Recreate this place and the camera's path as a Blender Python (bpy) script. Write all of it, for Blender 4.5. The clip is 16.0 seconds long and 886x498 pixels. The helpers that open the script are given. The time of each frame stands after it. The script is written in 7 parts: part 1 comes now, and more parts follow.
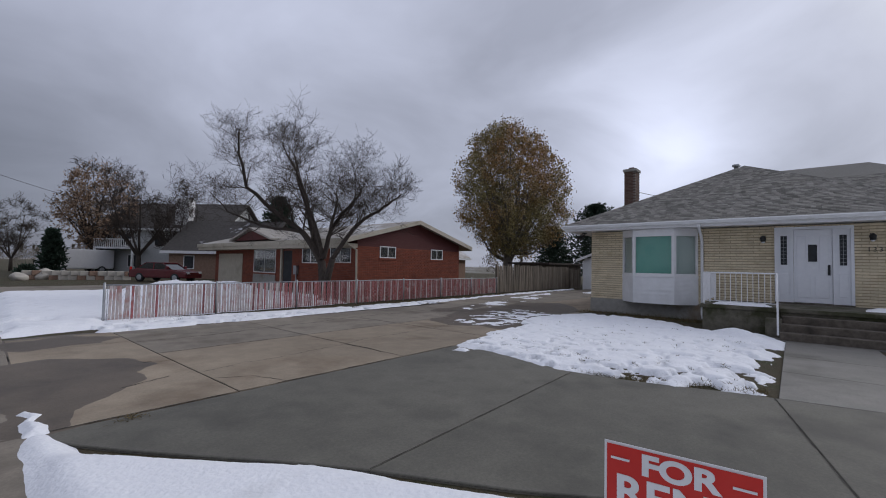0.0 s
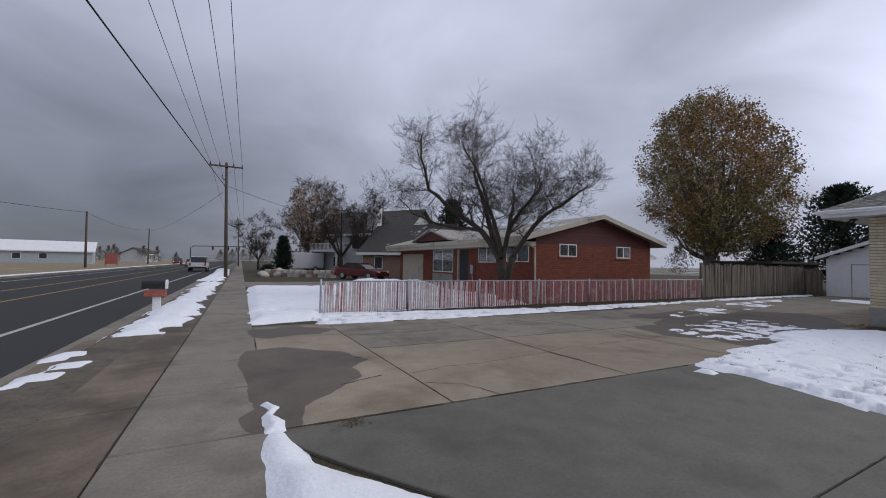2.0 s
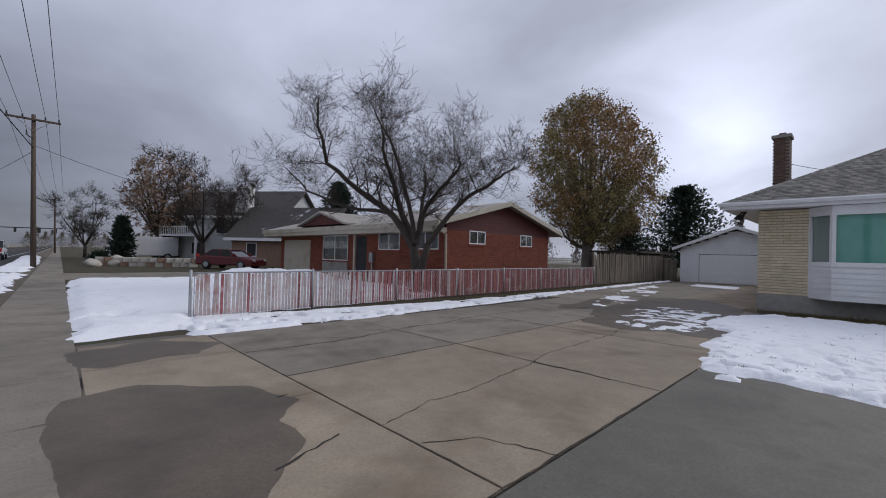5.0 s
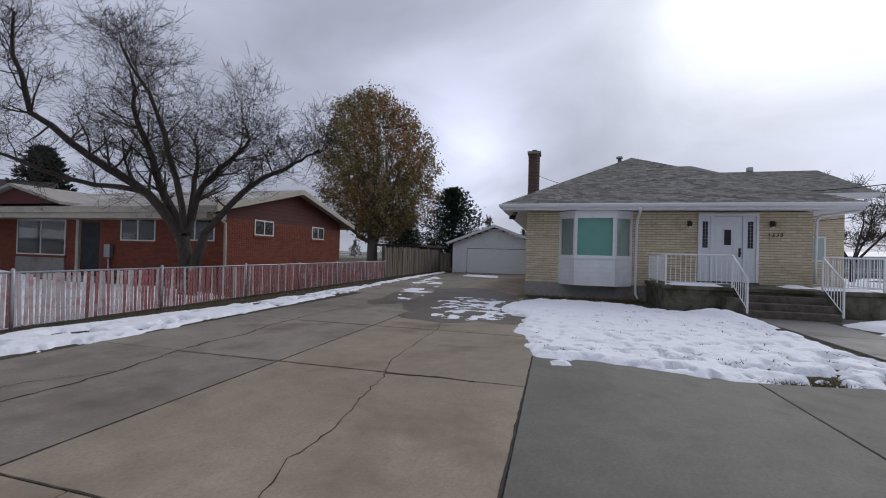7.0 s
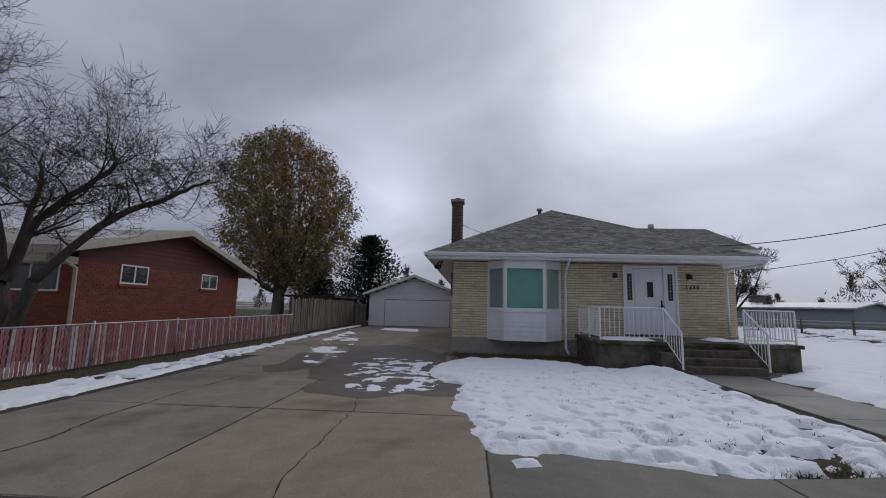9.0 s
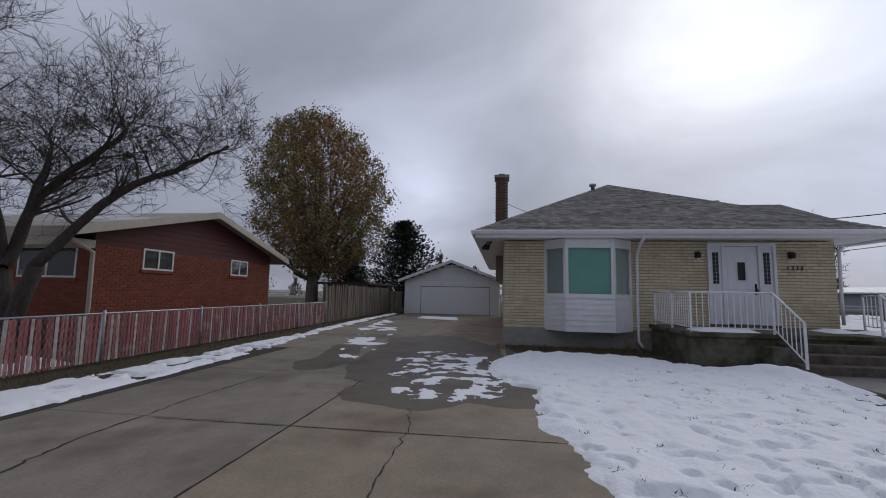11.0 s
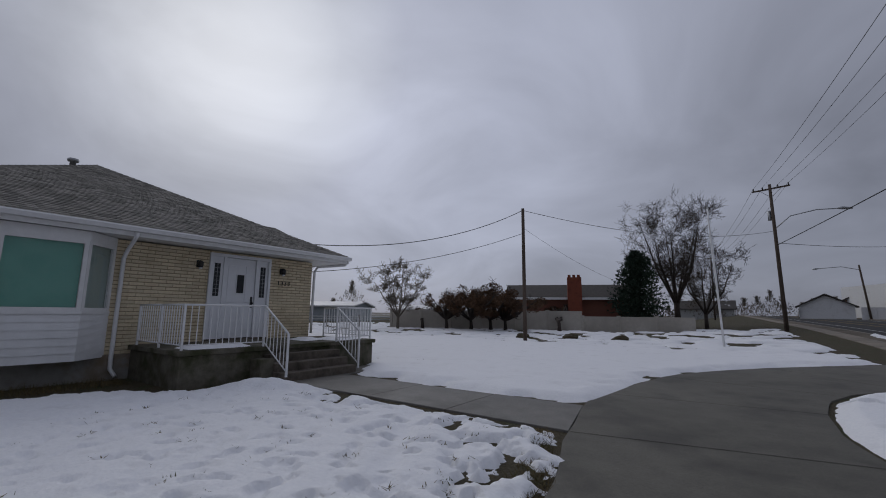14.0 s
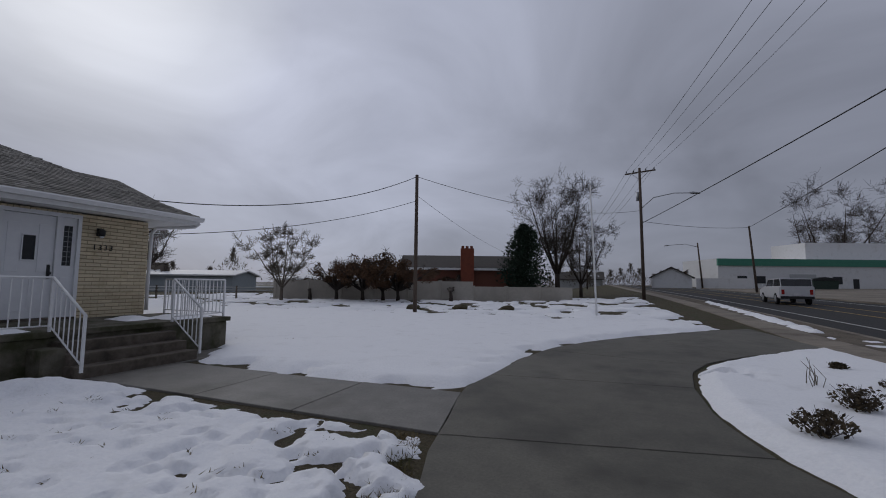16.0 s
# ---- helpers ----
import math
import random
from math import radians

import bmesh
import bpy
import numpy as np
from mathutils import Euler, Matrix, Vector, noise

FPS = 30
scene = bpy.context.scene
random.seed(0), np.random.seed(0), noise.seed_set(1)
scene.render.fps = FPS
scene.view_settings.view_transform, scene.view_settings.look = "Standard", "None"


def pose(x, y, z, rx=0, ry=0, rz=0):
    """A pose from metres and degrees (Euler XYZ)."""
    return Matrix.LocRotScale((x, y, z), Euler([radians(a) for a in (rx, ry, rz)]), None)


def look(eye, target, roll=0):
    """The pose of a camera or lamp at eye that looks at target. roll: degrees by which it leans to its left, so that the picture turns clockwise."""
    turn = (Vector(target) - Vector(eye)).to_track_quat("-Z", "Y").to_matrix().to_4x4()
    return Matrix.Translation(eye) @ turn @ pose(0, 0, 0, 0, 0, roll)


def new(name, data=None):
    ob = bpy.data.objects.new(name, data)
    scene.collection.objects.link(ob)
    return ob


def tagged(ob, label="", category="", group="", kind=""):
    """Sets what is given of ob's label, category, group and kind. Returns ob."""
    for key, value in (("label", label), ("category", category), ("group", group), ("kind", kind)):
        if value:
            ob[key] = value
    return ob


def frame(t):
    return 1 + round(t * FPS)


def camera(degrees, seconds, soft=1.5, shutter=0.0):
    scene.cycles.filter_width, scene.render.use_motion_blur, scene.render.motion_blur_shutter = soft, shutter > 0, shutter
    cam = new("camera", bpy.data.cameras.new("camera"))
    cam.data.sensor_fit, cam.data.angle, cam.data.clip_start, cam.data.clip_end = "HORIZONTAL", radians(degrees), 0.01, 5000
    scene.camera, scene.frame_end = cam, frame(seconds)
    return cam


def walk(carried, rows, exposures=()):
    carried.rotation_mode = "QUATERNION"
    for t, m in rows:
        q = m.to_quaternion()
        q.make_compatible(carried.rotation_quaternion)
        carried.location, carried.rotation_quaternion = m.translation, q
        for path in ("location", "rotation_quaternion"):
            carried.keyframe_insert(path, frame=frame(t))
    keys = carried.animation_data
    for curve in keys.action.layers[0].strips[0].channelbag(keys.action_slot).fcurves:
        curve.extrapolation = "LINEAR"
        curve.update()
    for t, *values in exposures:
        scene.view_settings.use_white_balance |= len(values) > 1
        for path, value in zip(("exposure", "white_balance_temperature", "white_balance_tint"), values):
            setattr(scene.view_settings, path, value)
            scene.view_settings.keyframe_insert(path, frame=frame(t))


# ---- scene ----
cam = camera(93.4, 16.0, soft=1.0)
PATH = [
    (0, (-5.265, -5.283, 1.603), (-3.735, -3.997, 1.684), 1.2),
    (0.5, (-5.253, -5.111, 1.571), (-3.842, -3.694, 1.628), 1.1),
    (1, (-5.267, -4.804, 1.54), (-4.012, -3.246, 1.576), 1.2),
    (1.5, (-5.209, -4.419, 1.531), (-4.164, -2.714, 1.568), 1.2),
    (2, (-5.134, -4.026, 1.518), (-4.202, -2.258, 1.586), 1.1),
    (2.5, (-5.12, -3.641, 1.521), (-4.126, -1.907, 1.584), 1.2),
    (3, (-5.058, -3.212, 1.502), (-4.076, -1.471, 1.58), 1.2),
    (3.2, (-5.011, -2.987, 1.509), (-4.04, -1.244, 1.632), 1.2),
    (5.3, (-4.96, -1.37, 1.439), (-3.419, -0.095, 1.429), 1.5),
    (5.5, (-4.919, -1.231, 1.478), (-3.287, -0.074, 1.456), 1.4),
    (6, (-4.802, -0.879, 1.437), (-3.045, 0.076, 1.44), 1.5),
    (6.5, (-4.714, -0.556, 1.428), (-2.857, 0.182, 1.519), 1.5),
    (7, (-4.641, -0.288, 1.425), (-2.71, 0.234, 1.447), 1.5),
    (7.5, (-4.344, -0.116, 1.426), (-2.394, 0.326, 1.457), 1.5),
    (8, (-3.985, -0.015, 1.464), (-2.001, 0.224, 1.564), 1.4),
    (8.5, (-3.647, 0.122, 1.483), (-1.659, 0.182, 1.695), 1.4),
    (9, (-3.187, 0.196, 1.5), (-1.21, 0.328, 1.771), 1.4),
    (9.5, (-2.757, 0.27, 1.484), (-0.792, 0.542, 1.736), 1.3),
    (9.7, (-2.573, 0.314, 1.48), (-0.611, 0.63, 1.701), 1.3),
    (11.8, (-0.971, 1.094, 1.435), (1.002, 1.32, 1.669), 0.9),
    (12, (-0.826, 1.099, 1.438), (1.144, 1.324, 1.707), 0.7),
    (12.5, (-0.55, 0.992, 1.408), (1.427, 1.077, 1.694), 1.1),
    (13, (-0.31, 0.919, 1.411), (1.598, 0.396, 1.707), 0.9),
    (13.5, (-0.312, 0.701, 1.429), (1.209, -0.559, 1.741), 0.7),
    (13.6, (-0.306, 0.617, 1.435), (1.125, -0.743, 1.751), 0.6),
    (14, (-0.298, 0.41, 1.469), (0.856, -1.195, 1.772), 0.6),
    (14.5, (-0.158, 0.095, 1.431), (0.744, -1.681, 1.609), 0.4),
    (15, (-0.028, -0.222, 1.534), (0.68, -2.081, 1.74), 0.8),
    (15.5, (-0.026, -0.575, 1.55), (0.716, -2.422, 1.735), 0.5),
    (16, (-0.029, -0.953, 1.547), (0.711, -2.804, 1.712), 0.6),
]
walk(cam, [(t, look(e, a, r)) for t, e, a, r in PATH], exposures=[(0, -0.12), (3, 0.05), (5.5, 0.0), (7, -0.05), (8.5, -0.38), (9.5, -0.5), (12.5, -0.45), (13.5, -0.92), (14.5, -0.95), (16, -0.92)])

# ---- world: overcast sky, brighter where the sun stands behind the cloud ----
SUN_AZ, SUN_EL = -24.5, 31.5
sun_dir = Vector((math.cos(radians(SUN_AZ)) * math.cos(radians(SUN_EL)), math.sin(radians(SUN_AZ)) * math.cos(radians(SUN_EL)), math.sin(radians(SUN_EL))))


def link(nt, a, b):
    nt.links.new(a, b)


def make_world():
    w = bpy.data.worlds.new("overcast")
    scene.world = w
    w.use_nodes = True
    nt = w.node_tree
    nt.nodes.clear()
    n = nt.nodes.new
    out, bg = n("ShaderNodeOutputWorld"), n("ShaderNodeBackground")
    tc, sep = n("ShaderNodeTexCoord"), n("ShaderNodeSeparateXYZ")
    link(nt, tc.outputs["Generated"], sep.inputs[0])
    sky = n("ShaderNodeTexSky")
    sky.sky_type, sky.sun_disc = "NISHITA", False
    sky.sun_elevation, sky.sun_rotation = radians(SUN_EL), radians(90 - SUN_AZ)
    skys = n("ShaderNodeMixRGB")
    skys.blend_type = "MULTIPLY"
    skys.inputs[0].default_value = 1.0
    skys.inputs[2].default_value = (0.08, 0.08, 0.08, 1)
    link(nt, sky.outputs[0], skys.inputs[1])
    # cloud plane coordinates: direction divided by its height
    zc = n("ShaderNodeMath"); zc.operation = "MAXIMUM"; zc.inputs[1].default_value = 0.0
    link(nt, sep.outputs[2], zc.inputs[0])
    za = n("ShaderNodeMath"); za.operation = "ADD"; za.inputs[1].default_value = 0.36
    link(nt, zc.outputs[0], za.inputs[0])
    div = n("ShaderNodeVectorMath"); div.operation = "DIVIDE"
    comb = n("ShaderNodeCombineXYZ")
    for i in range(3):
        link(nt, za.outputs[0], comb.inputs[i])
    link(nt, tc.outputs["Generated"], div.inputs[0])
    link(nt, comb.outputs[0], div.inputs[1])
    cl = n("ShaderNodeTexNoise")
    cl.inputs["Scale"].default_value, cl.inputs["Detail"].default_value, cl.inputs["Roughness"].default_value = 1.5, 6.0, 0.5
    cl.inputs["Distortion"].default_value = 0.5
    link(nt, div.outputs[0], cl.inputs["Vector"])
    clr = n("ShaderNodeMapRange")
    for i, v in ((1, 0.3), (2, 0.7), (3, 0.77), (4, 1.23)):
        clr.inputs[i].default_value = v
    link(nt, cl.outputs["Fac"], clr.inputs[0])
    # brightness by the angle to the veiled sun
    dot = n("ShaderNodeVectorMath"); dot.operation = "DOT_PRODUCT"
    dot.inputs[1].default_value = sun_dir
    nor = n("ShaderNodeVectorMath"); nor.operation = "NORMALIZE"
    link(nt, tc.outputs["Generated"], nor.inputs[0])
    link(nt, nor.outputs[0], dot.inputs[0])
    ramp = n("ShaderNodeValToRGB")
    r = ramp.color_ramp
    r.elements[0].position, r.elements[0].color = 0.0, (0.35, 0.385, 0.48, 1)
    r.elements[1].position, r.elements[1].color = 1.0, (1.0, 1.04, 1.14, 1)
    for p, c in ((0.3, (0.37, 0.4, 0.505, 1)), (0.5, (0.44, 0.47, 0.59, 1)), (0.8, (0.465, 0.495, 0.615, 1)), (0.92, (0.48, 0.51, 0.63, 1)), (0.97, (0.54, 0.57, 0.69, 1)), (0.988, (0.7, 0.735, 0.84, 1))):
        e = r.elements.new(p)
        e.color = c
    half = n("ShaderNodeMapRange")
    half.inputs[1].default_value = -1.0
    link(nt, dot.outputs["Value"], half.inputs[0])
    link(nt, half.outputs[0], ramp.inputs[0])
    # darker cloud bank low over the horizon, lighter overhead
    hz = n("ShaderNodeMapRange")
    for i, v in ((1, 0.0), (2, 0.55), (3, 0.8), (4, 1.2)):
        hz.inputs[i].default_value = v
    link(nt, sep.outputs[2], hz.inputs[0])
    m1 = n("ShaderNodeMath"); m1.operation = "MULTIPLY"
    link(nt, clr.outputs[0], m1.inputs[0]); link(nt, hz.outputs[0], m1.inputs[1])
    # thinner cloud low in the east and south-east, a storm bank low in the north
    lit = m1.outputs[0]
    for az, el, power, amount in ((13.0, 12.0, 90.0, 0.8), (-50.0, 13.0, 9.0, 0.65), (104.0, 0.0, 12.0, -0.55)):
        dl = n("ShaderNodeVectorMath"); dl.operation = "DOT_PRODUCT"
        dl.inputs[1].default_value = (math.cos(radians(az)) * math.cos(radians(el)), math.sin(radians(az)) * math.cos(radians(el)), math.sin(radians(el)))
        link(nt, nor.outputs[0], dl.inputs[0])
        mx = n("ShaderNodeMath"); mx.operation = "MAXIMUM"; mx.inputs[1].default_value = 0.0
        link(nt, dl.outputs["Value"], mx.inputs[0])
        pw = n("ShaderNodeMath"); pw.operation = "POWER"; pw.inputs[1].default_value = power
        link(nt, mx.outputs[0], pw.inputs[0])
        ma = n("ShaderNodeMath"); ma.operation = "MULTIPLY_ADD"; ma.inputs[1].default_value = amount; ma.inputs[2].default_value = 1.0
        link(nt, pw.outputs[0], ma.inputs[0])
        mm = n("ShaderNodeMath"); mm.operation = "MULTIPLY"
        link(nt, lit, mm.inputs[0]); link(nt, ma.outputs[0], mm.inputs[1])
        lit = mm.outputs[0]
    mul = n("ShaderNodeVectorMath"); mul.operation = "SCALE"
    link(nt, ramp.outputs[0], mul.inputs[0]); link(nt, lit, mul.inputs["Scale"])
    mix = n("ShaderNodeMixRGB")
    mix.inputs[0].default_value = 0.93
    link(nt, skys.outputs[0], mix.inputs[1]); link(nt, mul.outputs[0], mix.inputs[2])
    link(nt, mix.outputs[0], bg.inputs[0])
    bg.inputs[1].default_value = 1.0
    link(nt, bg.outputs[0], out.inputs[0])


make_world()
sun = new("sun", bpy.data.lights.new("sun", "SUN"))
sun.data.energy, sun.data.angle, sun.data.color = 0.9, radians(35), (1.0, 0.97, 0.93)
sun.matrix_world = look((20, -8, 30), Vector((20, -8, 30)) - sun_dir)


# ---- materials ----
def M(name, c1, c2, scale=20.0, rough=0.8, bump=0.0, bscale=0.0, metal=0.0, c3=None, scale3=0.6, lim=(0.5, 0.7), rnd=0.0, spec=0.4, stretch=(1, 1, 1), island=False, bd=0.01):
    """A two-scale procedural material in world coordinates: grain between c1 and c2, stains of c3."""
    m = bpy.data.materials.new(name)
    m.use_nodes = True
    nt = m.node_tree
    b = nt.nodes["Principled BSDF"]
    n = nt.nodes.new
    geo, mp = n("ShaderNodeNewGeometry"), n("ShaderNodeMapping")
    mp.inputs["Scale"].default_value = stretch
    link(nt, geo.outputs["Position"], mp.inputs[0])
    no = n("ShaderNodeTexNoise")
    no.inputs["Scale"].default_value, no.inputs["Detail"].default_value, no.inputs["Roughness"].default_value = scale, 5.0, 0.65
    link(nt, mp.outputs[0], no.inputs["Vector"])
    mr = n("ShaderNodeMapRange")
    mr.inputs[1].default_value, mr.inputs[2].default_value = 0.3, 0.7
    link(nt, no.outputs["Fac"], mr.inputs[0])
    mx = n("ShaderNodeMixRGB")
    mx.inputs[1].default_value, mx.inputs[2].default_value = (*c1, 1), (*c2, 1)
    link(nt, mr.outputs[0], mx.inputs[0])
    col = mx.outputs[0]
    if c3 is not None:
        n3 = n("ShaderNodeTexNoise")
        n3.inputs["Scale"].default_value, n3.inputs["Detail"].default_value, n3.inputs["Roughness"].default_value = scale3, 6.0, 0.6
        link(nt, mp.outputs[0], n3.inputs["Vector"])
        r3 = n("ShaderNodeMapRange")
        r3.inputs[1].default_value, r3.inputs[2].default_value = lim
        link(nt, n3.outputs["Fac"], r3.inputs[0])
        m3 = n("ShaderNodeMixRGB")
        m3.inputs[2].default_value = (*c3, 1)
        link(nt, r3.outputs[0], m3.inputs[0]); link(nt, col, m3.inputs[1])
        col = m3.outputs[0]
    if rnd:
        src = geo.outputs["Random Per Island"] if island else n("ShaderNodeObjectInfo").outputs["Random"]
        rr = n("ShaderNodeMapRange")
        rr.inputs[3].default_value, rr.inputs[4].default_value = 1 - rnd, 1 + rnd
        link(nt, src, rr.inputs[0])
        sc = n("ShaderNodeVectorMath"); sc.operation = "SCALE"
        link(nt, col, sc.inputs[0]); link(nt, rr.outputs[0], sc.inputs["Scale"])
        col = sc.outputs[0]
    link(nt, col, b.inputs["Base Color"])
    b.inputs["Roughness"].default_value, b.inputs["Metallic"].default_value = rough, metal
    b.inputs["Specular IOR Level"].default_value = spec
    if bump:
        nb = n("ShaderNodeTexNoise")
        nb.inputs["Scale"].default_value, nb.inputs["Detail"].default_value = bscale or scale, 4.0
        link(nt, mp.outputs[0], nb.inputs["Vector"])
        bp = n("ShaderNodeBump")
        bp.inputs["Strength"].default_value, bp.inputs["Distance"].default_value = bump, bd
        link(nt, nb.outputs["Fac"], bp.inputs["Height"])
        link(nt, bp.outputs[0], b.inputs["Normal"])
    return m


def concrete(name, dark, pale, stain, pit, rough=0.8, rnd=0.05, stain_lim=(0.5, 0.66)):
    """Weathered slab concrete: broad tone changes, blotchy stains, fine sand grain and small dark pits."""
    m = M(name, dark, pale, 34, rough, 0.3, 110, c3=stain, scale3=0.7, lim=stain_lim, rnd=rnd, bd=0.006)
    nt = m.node_tree
    b = nt.nodes["Principled BSDF"]
    n = nt.nodes.new
    col = b.inputs["Base Color"].links[0].from_socket
    geo = n("ShaderNodeNewGeometry")
    for scale, detail, lo, hi, a0, a1, tint in ((0.23, 4.0, 0.35, 0.66, 0.84, 1.17, None), (2.6, 5.0, 0.3, 0.7, 0.86, 1.13, None), (9.0, 6.0, 0.63, 0.72, 0.0, 0.55, stain), (75.0, 2.0, 0.68, 0.74, 0.0, 0.7, pit)):
        no = n("ShaderNodeTexNoise")
        no.inputs["Scale"].default_value, no.inputs["Detail"].default_value, no.inputs["Roughness"].default_value = scale, detail, 0.6
        link(nt, geo.outputs["Position"], no.inputs["Vector"])
        mr = n("ShaderNodeMapRange")
        for i, v in ((1, lo), (2, hi), (3, a0), (4, a1)):
            mr.inputs[i].default_value = v
        link(nt, no.outputs["Fac"], mr.inputs[0])
        if tint is None:
            sc = n("ShaderNodeVectorMath"); sc.operation = "SCALE"
            link(nt, col, sc.inputs[0]); link(nt, mr.outputs[0], sc.inputs["Scale"])
            col = sc.outputs[0]
        else:
            mx = n("ShaderNodeMixRGB")
            mx.inputs[2].default_value = (*tint, 1)
            link(nt, mr.outputs[0], mx.inputs[0]); link(nt, col, mx.inputs[1])
            col = mx.outputs[0]
    link(nt, col, b.inputs["Base Color"])
    return m


def glass_mat(name, tint, rough=0.03):
    m = bpy.data.materials.new(name)
    m.use_nodes = True
    b = m.node_tree.nodes["Principled BSDF"]
    b.inputs["Base Color"].default_value = (*tint, 1)
    b.inputs["Roughness"].default_value = rough
    b.inputs["Transmission Weight"].default_value = 1.0
    b.inputs["IOR"].default_value = 1.45
    return m


CONC = concrete("old_tan_concrete", (0.235, 0.188, 0.134), (0.31, 0.255, 0.188), (0.19, 0.145, 0.1), (0.1, 0.08, 0.06))
CONC_DARK = concrete("damp_grey_concrete", (0.1, 0.094, 0.076), (0.138, 0.13, 0.106), (0.078, 0.073, 0.06), (0.05, 0.046, 0.038), rough=0.72)
CONC_WALK = concrete("worn_walk_concrete", (0.19, 0.163, 0.128), (0.255, 0.222, 0.178), (0.145, 0.12, 0.092), (0.08, 0.068, 0.052))
PATH_CONC = concrete("damp_path_concrete", (0.15, 0.141, 0.124), (0.205, 0.195, 0.175), (0.115, 0.106, 0.09), (0.07, 0.063, 0.052), rough=0.62)
WET = concrete("wet_concrete", (0.09, 0.07, 0.05), (0.125, 0.1, 0.073), (0.066, 0.052, 0.038), (0.04, 0.033, 0.026), rough=0.6, rnd=0.0)
CONC_DIRTY = concrete("dirt_stained_concrete", (0.15, 0.116, 0.08), (0.225, 0.178, 0.128), (0.1, 0.077, 0.053), (0.06, 0.048, 0.035), stain_lim=(0.44, 0.6))
CRACK = M("crack_dirt", (0.03, 0.026, 0.022), (0.055, 0.047, 0.038), 30, 0.95)
ASPHALT = M("asphalt", (0.036, 0.036, 0.037), (0.058, 0.058, 0.058), 25, 0.92, 0.4, 90, c3=(0.05, 0.048, 0.046), scale3=0.25, lim=(0.45, 0.65), spec=0.2)
SNOW = M("snow", (0.82, 0.83, 0.86), (0.9, 0.905, 0.92), 22, 0.7, 0.55, 26, c3=(0.74, 0.745, 0.76), scale3=2.2, lim=(0.56, 0.78), bd=0.02)
TURF = M("dead_wet_turf", (0.035, 0.03, 0.016), (0.1, 0.078, 0.042), 28, 0.95, 0.9, 45, c3=(0.045, 0.055, 0.018), scale3=1.4, lim=(0.5, 0.68), bd=0.04)
DIRT = M("verge_dirt", (0.10, 0.082, 0.06), (0.165, 0.138, 0.105), 10, 0.95, 0.6, 40, c3=(0.07, 0.056, 0.04), scale3=0.9, lim=(0.5, 0.7), bd=0.03)
DRYGRASS = M("dry_field_grass", (0.20, 0.155, 0.09), (0.30, 0.235, 0.145), 1.2, 0.95, 0.6, 6, c3=(0.55, 0.55, 0.55), scale3=0.12, lim=(0.6, 0.72), bd=0.08)
LAND = M("distant_land", (0.11, 0.10, 0.075), (0.17, 0.15, 0.11), 0.3, 0.95, c3=(0.55, 0.56, 0.58), scale3=0.03, lim=(0.52, 0.62))
WHITE_LINE = M("worn_white_road_paint", (0.5, 0.5, 0.48), (0.36, 0.36, 0.35), 18, 0.7)
YELLOW_LINE = M("worn_yellow_road_paint", (0.42, 0.26, 0.05), (0.28, 0.19, 0.06), 18, 0.7)
TAN_BRICK = M("tan_brick", (0.60, 0.505, 0.345), (0.69, 0.595, 0.43), 25, 0.85, 0.35, 80, c3=(0.5, 0.405, 0.26), scale3=3, lim=(0.5, 0.75), rnd=0.1)
TAN_BRICK_I = M("tan_brick_joined", (0.60, 0.505, 0.345), (0.69, 0.595, 0.43), 25, 0.85, 0.35, 80, c3=(0.5, 0.405, 0.26), scale3=3, lim=(0.5, 0.75), rnd=0.1, island=True)
TAN_MORTAR = M("tan_mortar", (0.27, 0.22, 0.145), (0.34, 0.285, 0.195), 30, 0.95, 0.3, 90)
RED_BRICK = M("red_brick", (0.19, 0.05, 0.028), (0.255, 0.075, 0.042), 22, 0.88, 0.3, 70, c3=(0.14, 0.042, 0.028), scale3=2, lim=(0.5, 0.75), rnd=0.16, island=True)
RED_MORTAR = M("red_mortar", (0.16, 0.06, 0.04), (0.2, 0.085, 0.06), 30, 0.95)
DARKRED_WOOD = M("dark_red_painted_board", (0.085, 0.022, 0.02), (0.115, 0.032, 0.028), 8, 0.7, 0.2, 30, stretch=(1, 1, 6))
SHINGLE = M("grey_asphalt_shingle", (0.172, 0.163, 0.146), (0.258, 0.246, 0.222), 35, 0.95, 0.6, 160, c3=(0.2, 0.19, 0.168), scale3=0.9, lim=(0.45, 0.7), rnd=0.38)
SHINGLE_I = M("grey_asphalt_shingle_joined", (0.172, 0.163, 0.146), (0.258, 0.246, 0.222), 35, 0.95, 0.6, 160, c3=(0.2, 0.19, 0.168), scale3=0.9, lim=(0.45, 0.7), rnd=0.38, island=True)
ROOF_UNDER = M("roof_felt", (0.07, 0.07, 0.068), (0.1, 0.1, 0.098), 20, 0.95)
WHITE_TRIM = M("white_painted_trim", (0.70, 0.70, 0.695), (0.78, 0.78, 0.775), 6, 0.5, 0.1, 60, c3=(0.6, 0.59, 0.565), scale3=1.2, lim=(0.55, 0.8))
WHITE_METAL = M("white_enamelled_metal", (0.72, 0.72, 0.72), (0.8, 0.8, 0.8), 8, 0.4, c3=(0.55, 0.47, 0.4), scale3=5, lim=(0.66, 0.8))
SIDING = M("white_vinyl_siding", (0.7, 0.705, 0.71), (0.77, 0.775, 0.78), 4, 0.5, 0.05, 60, c3=(0.6, 0.6, 0.59), scale3=0.8, lim=(0.5, 0.8))
DOOR_WHITE = M("white_door_paint", (0.74, 0.75, 0.78), (0.8, 0.81, 0.83), 5, 0.4)
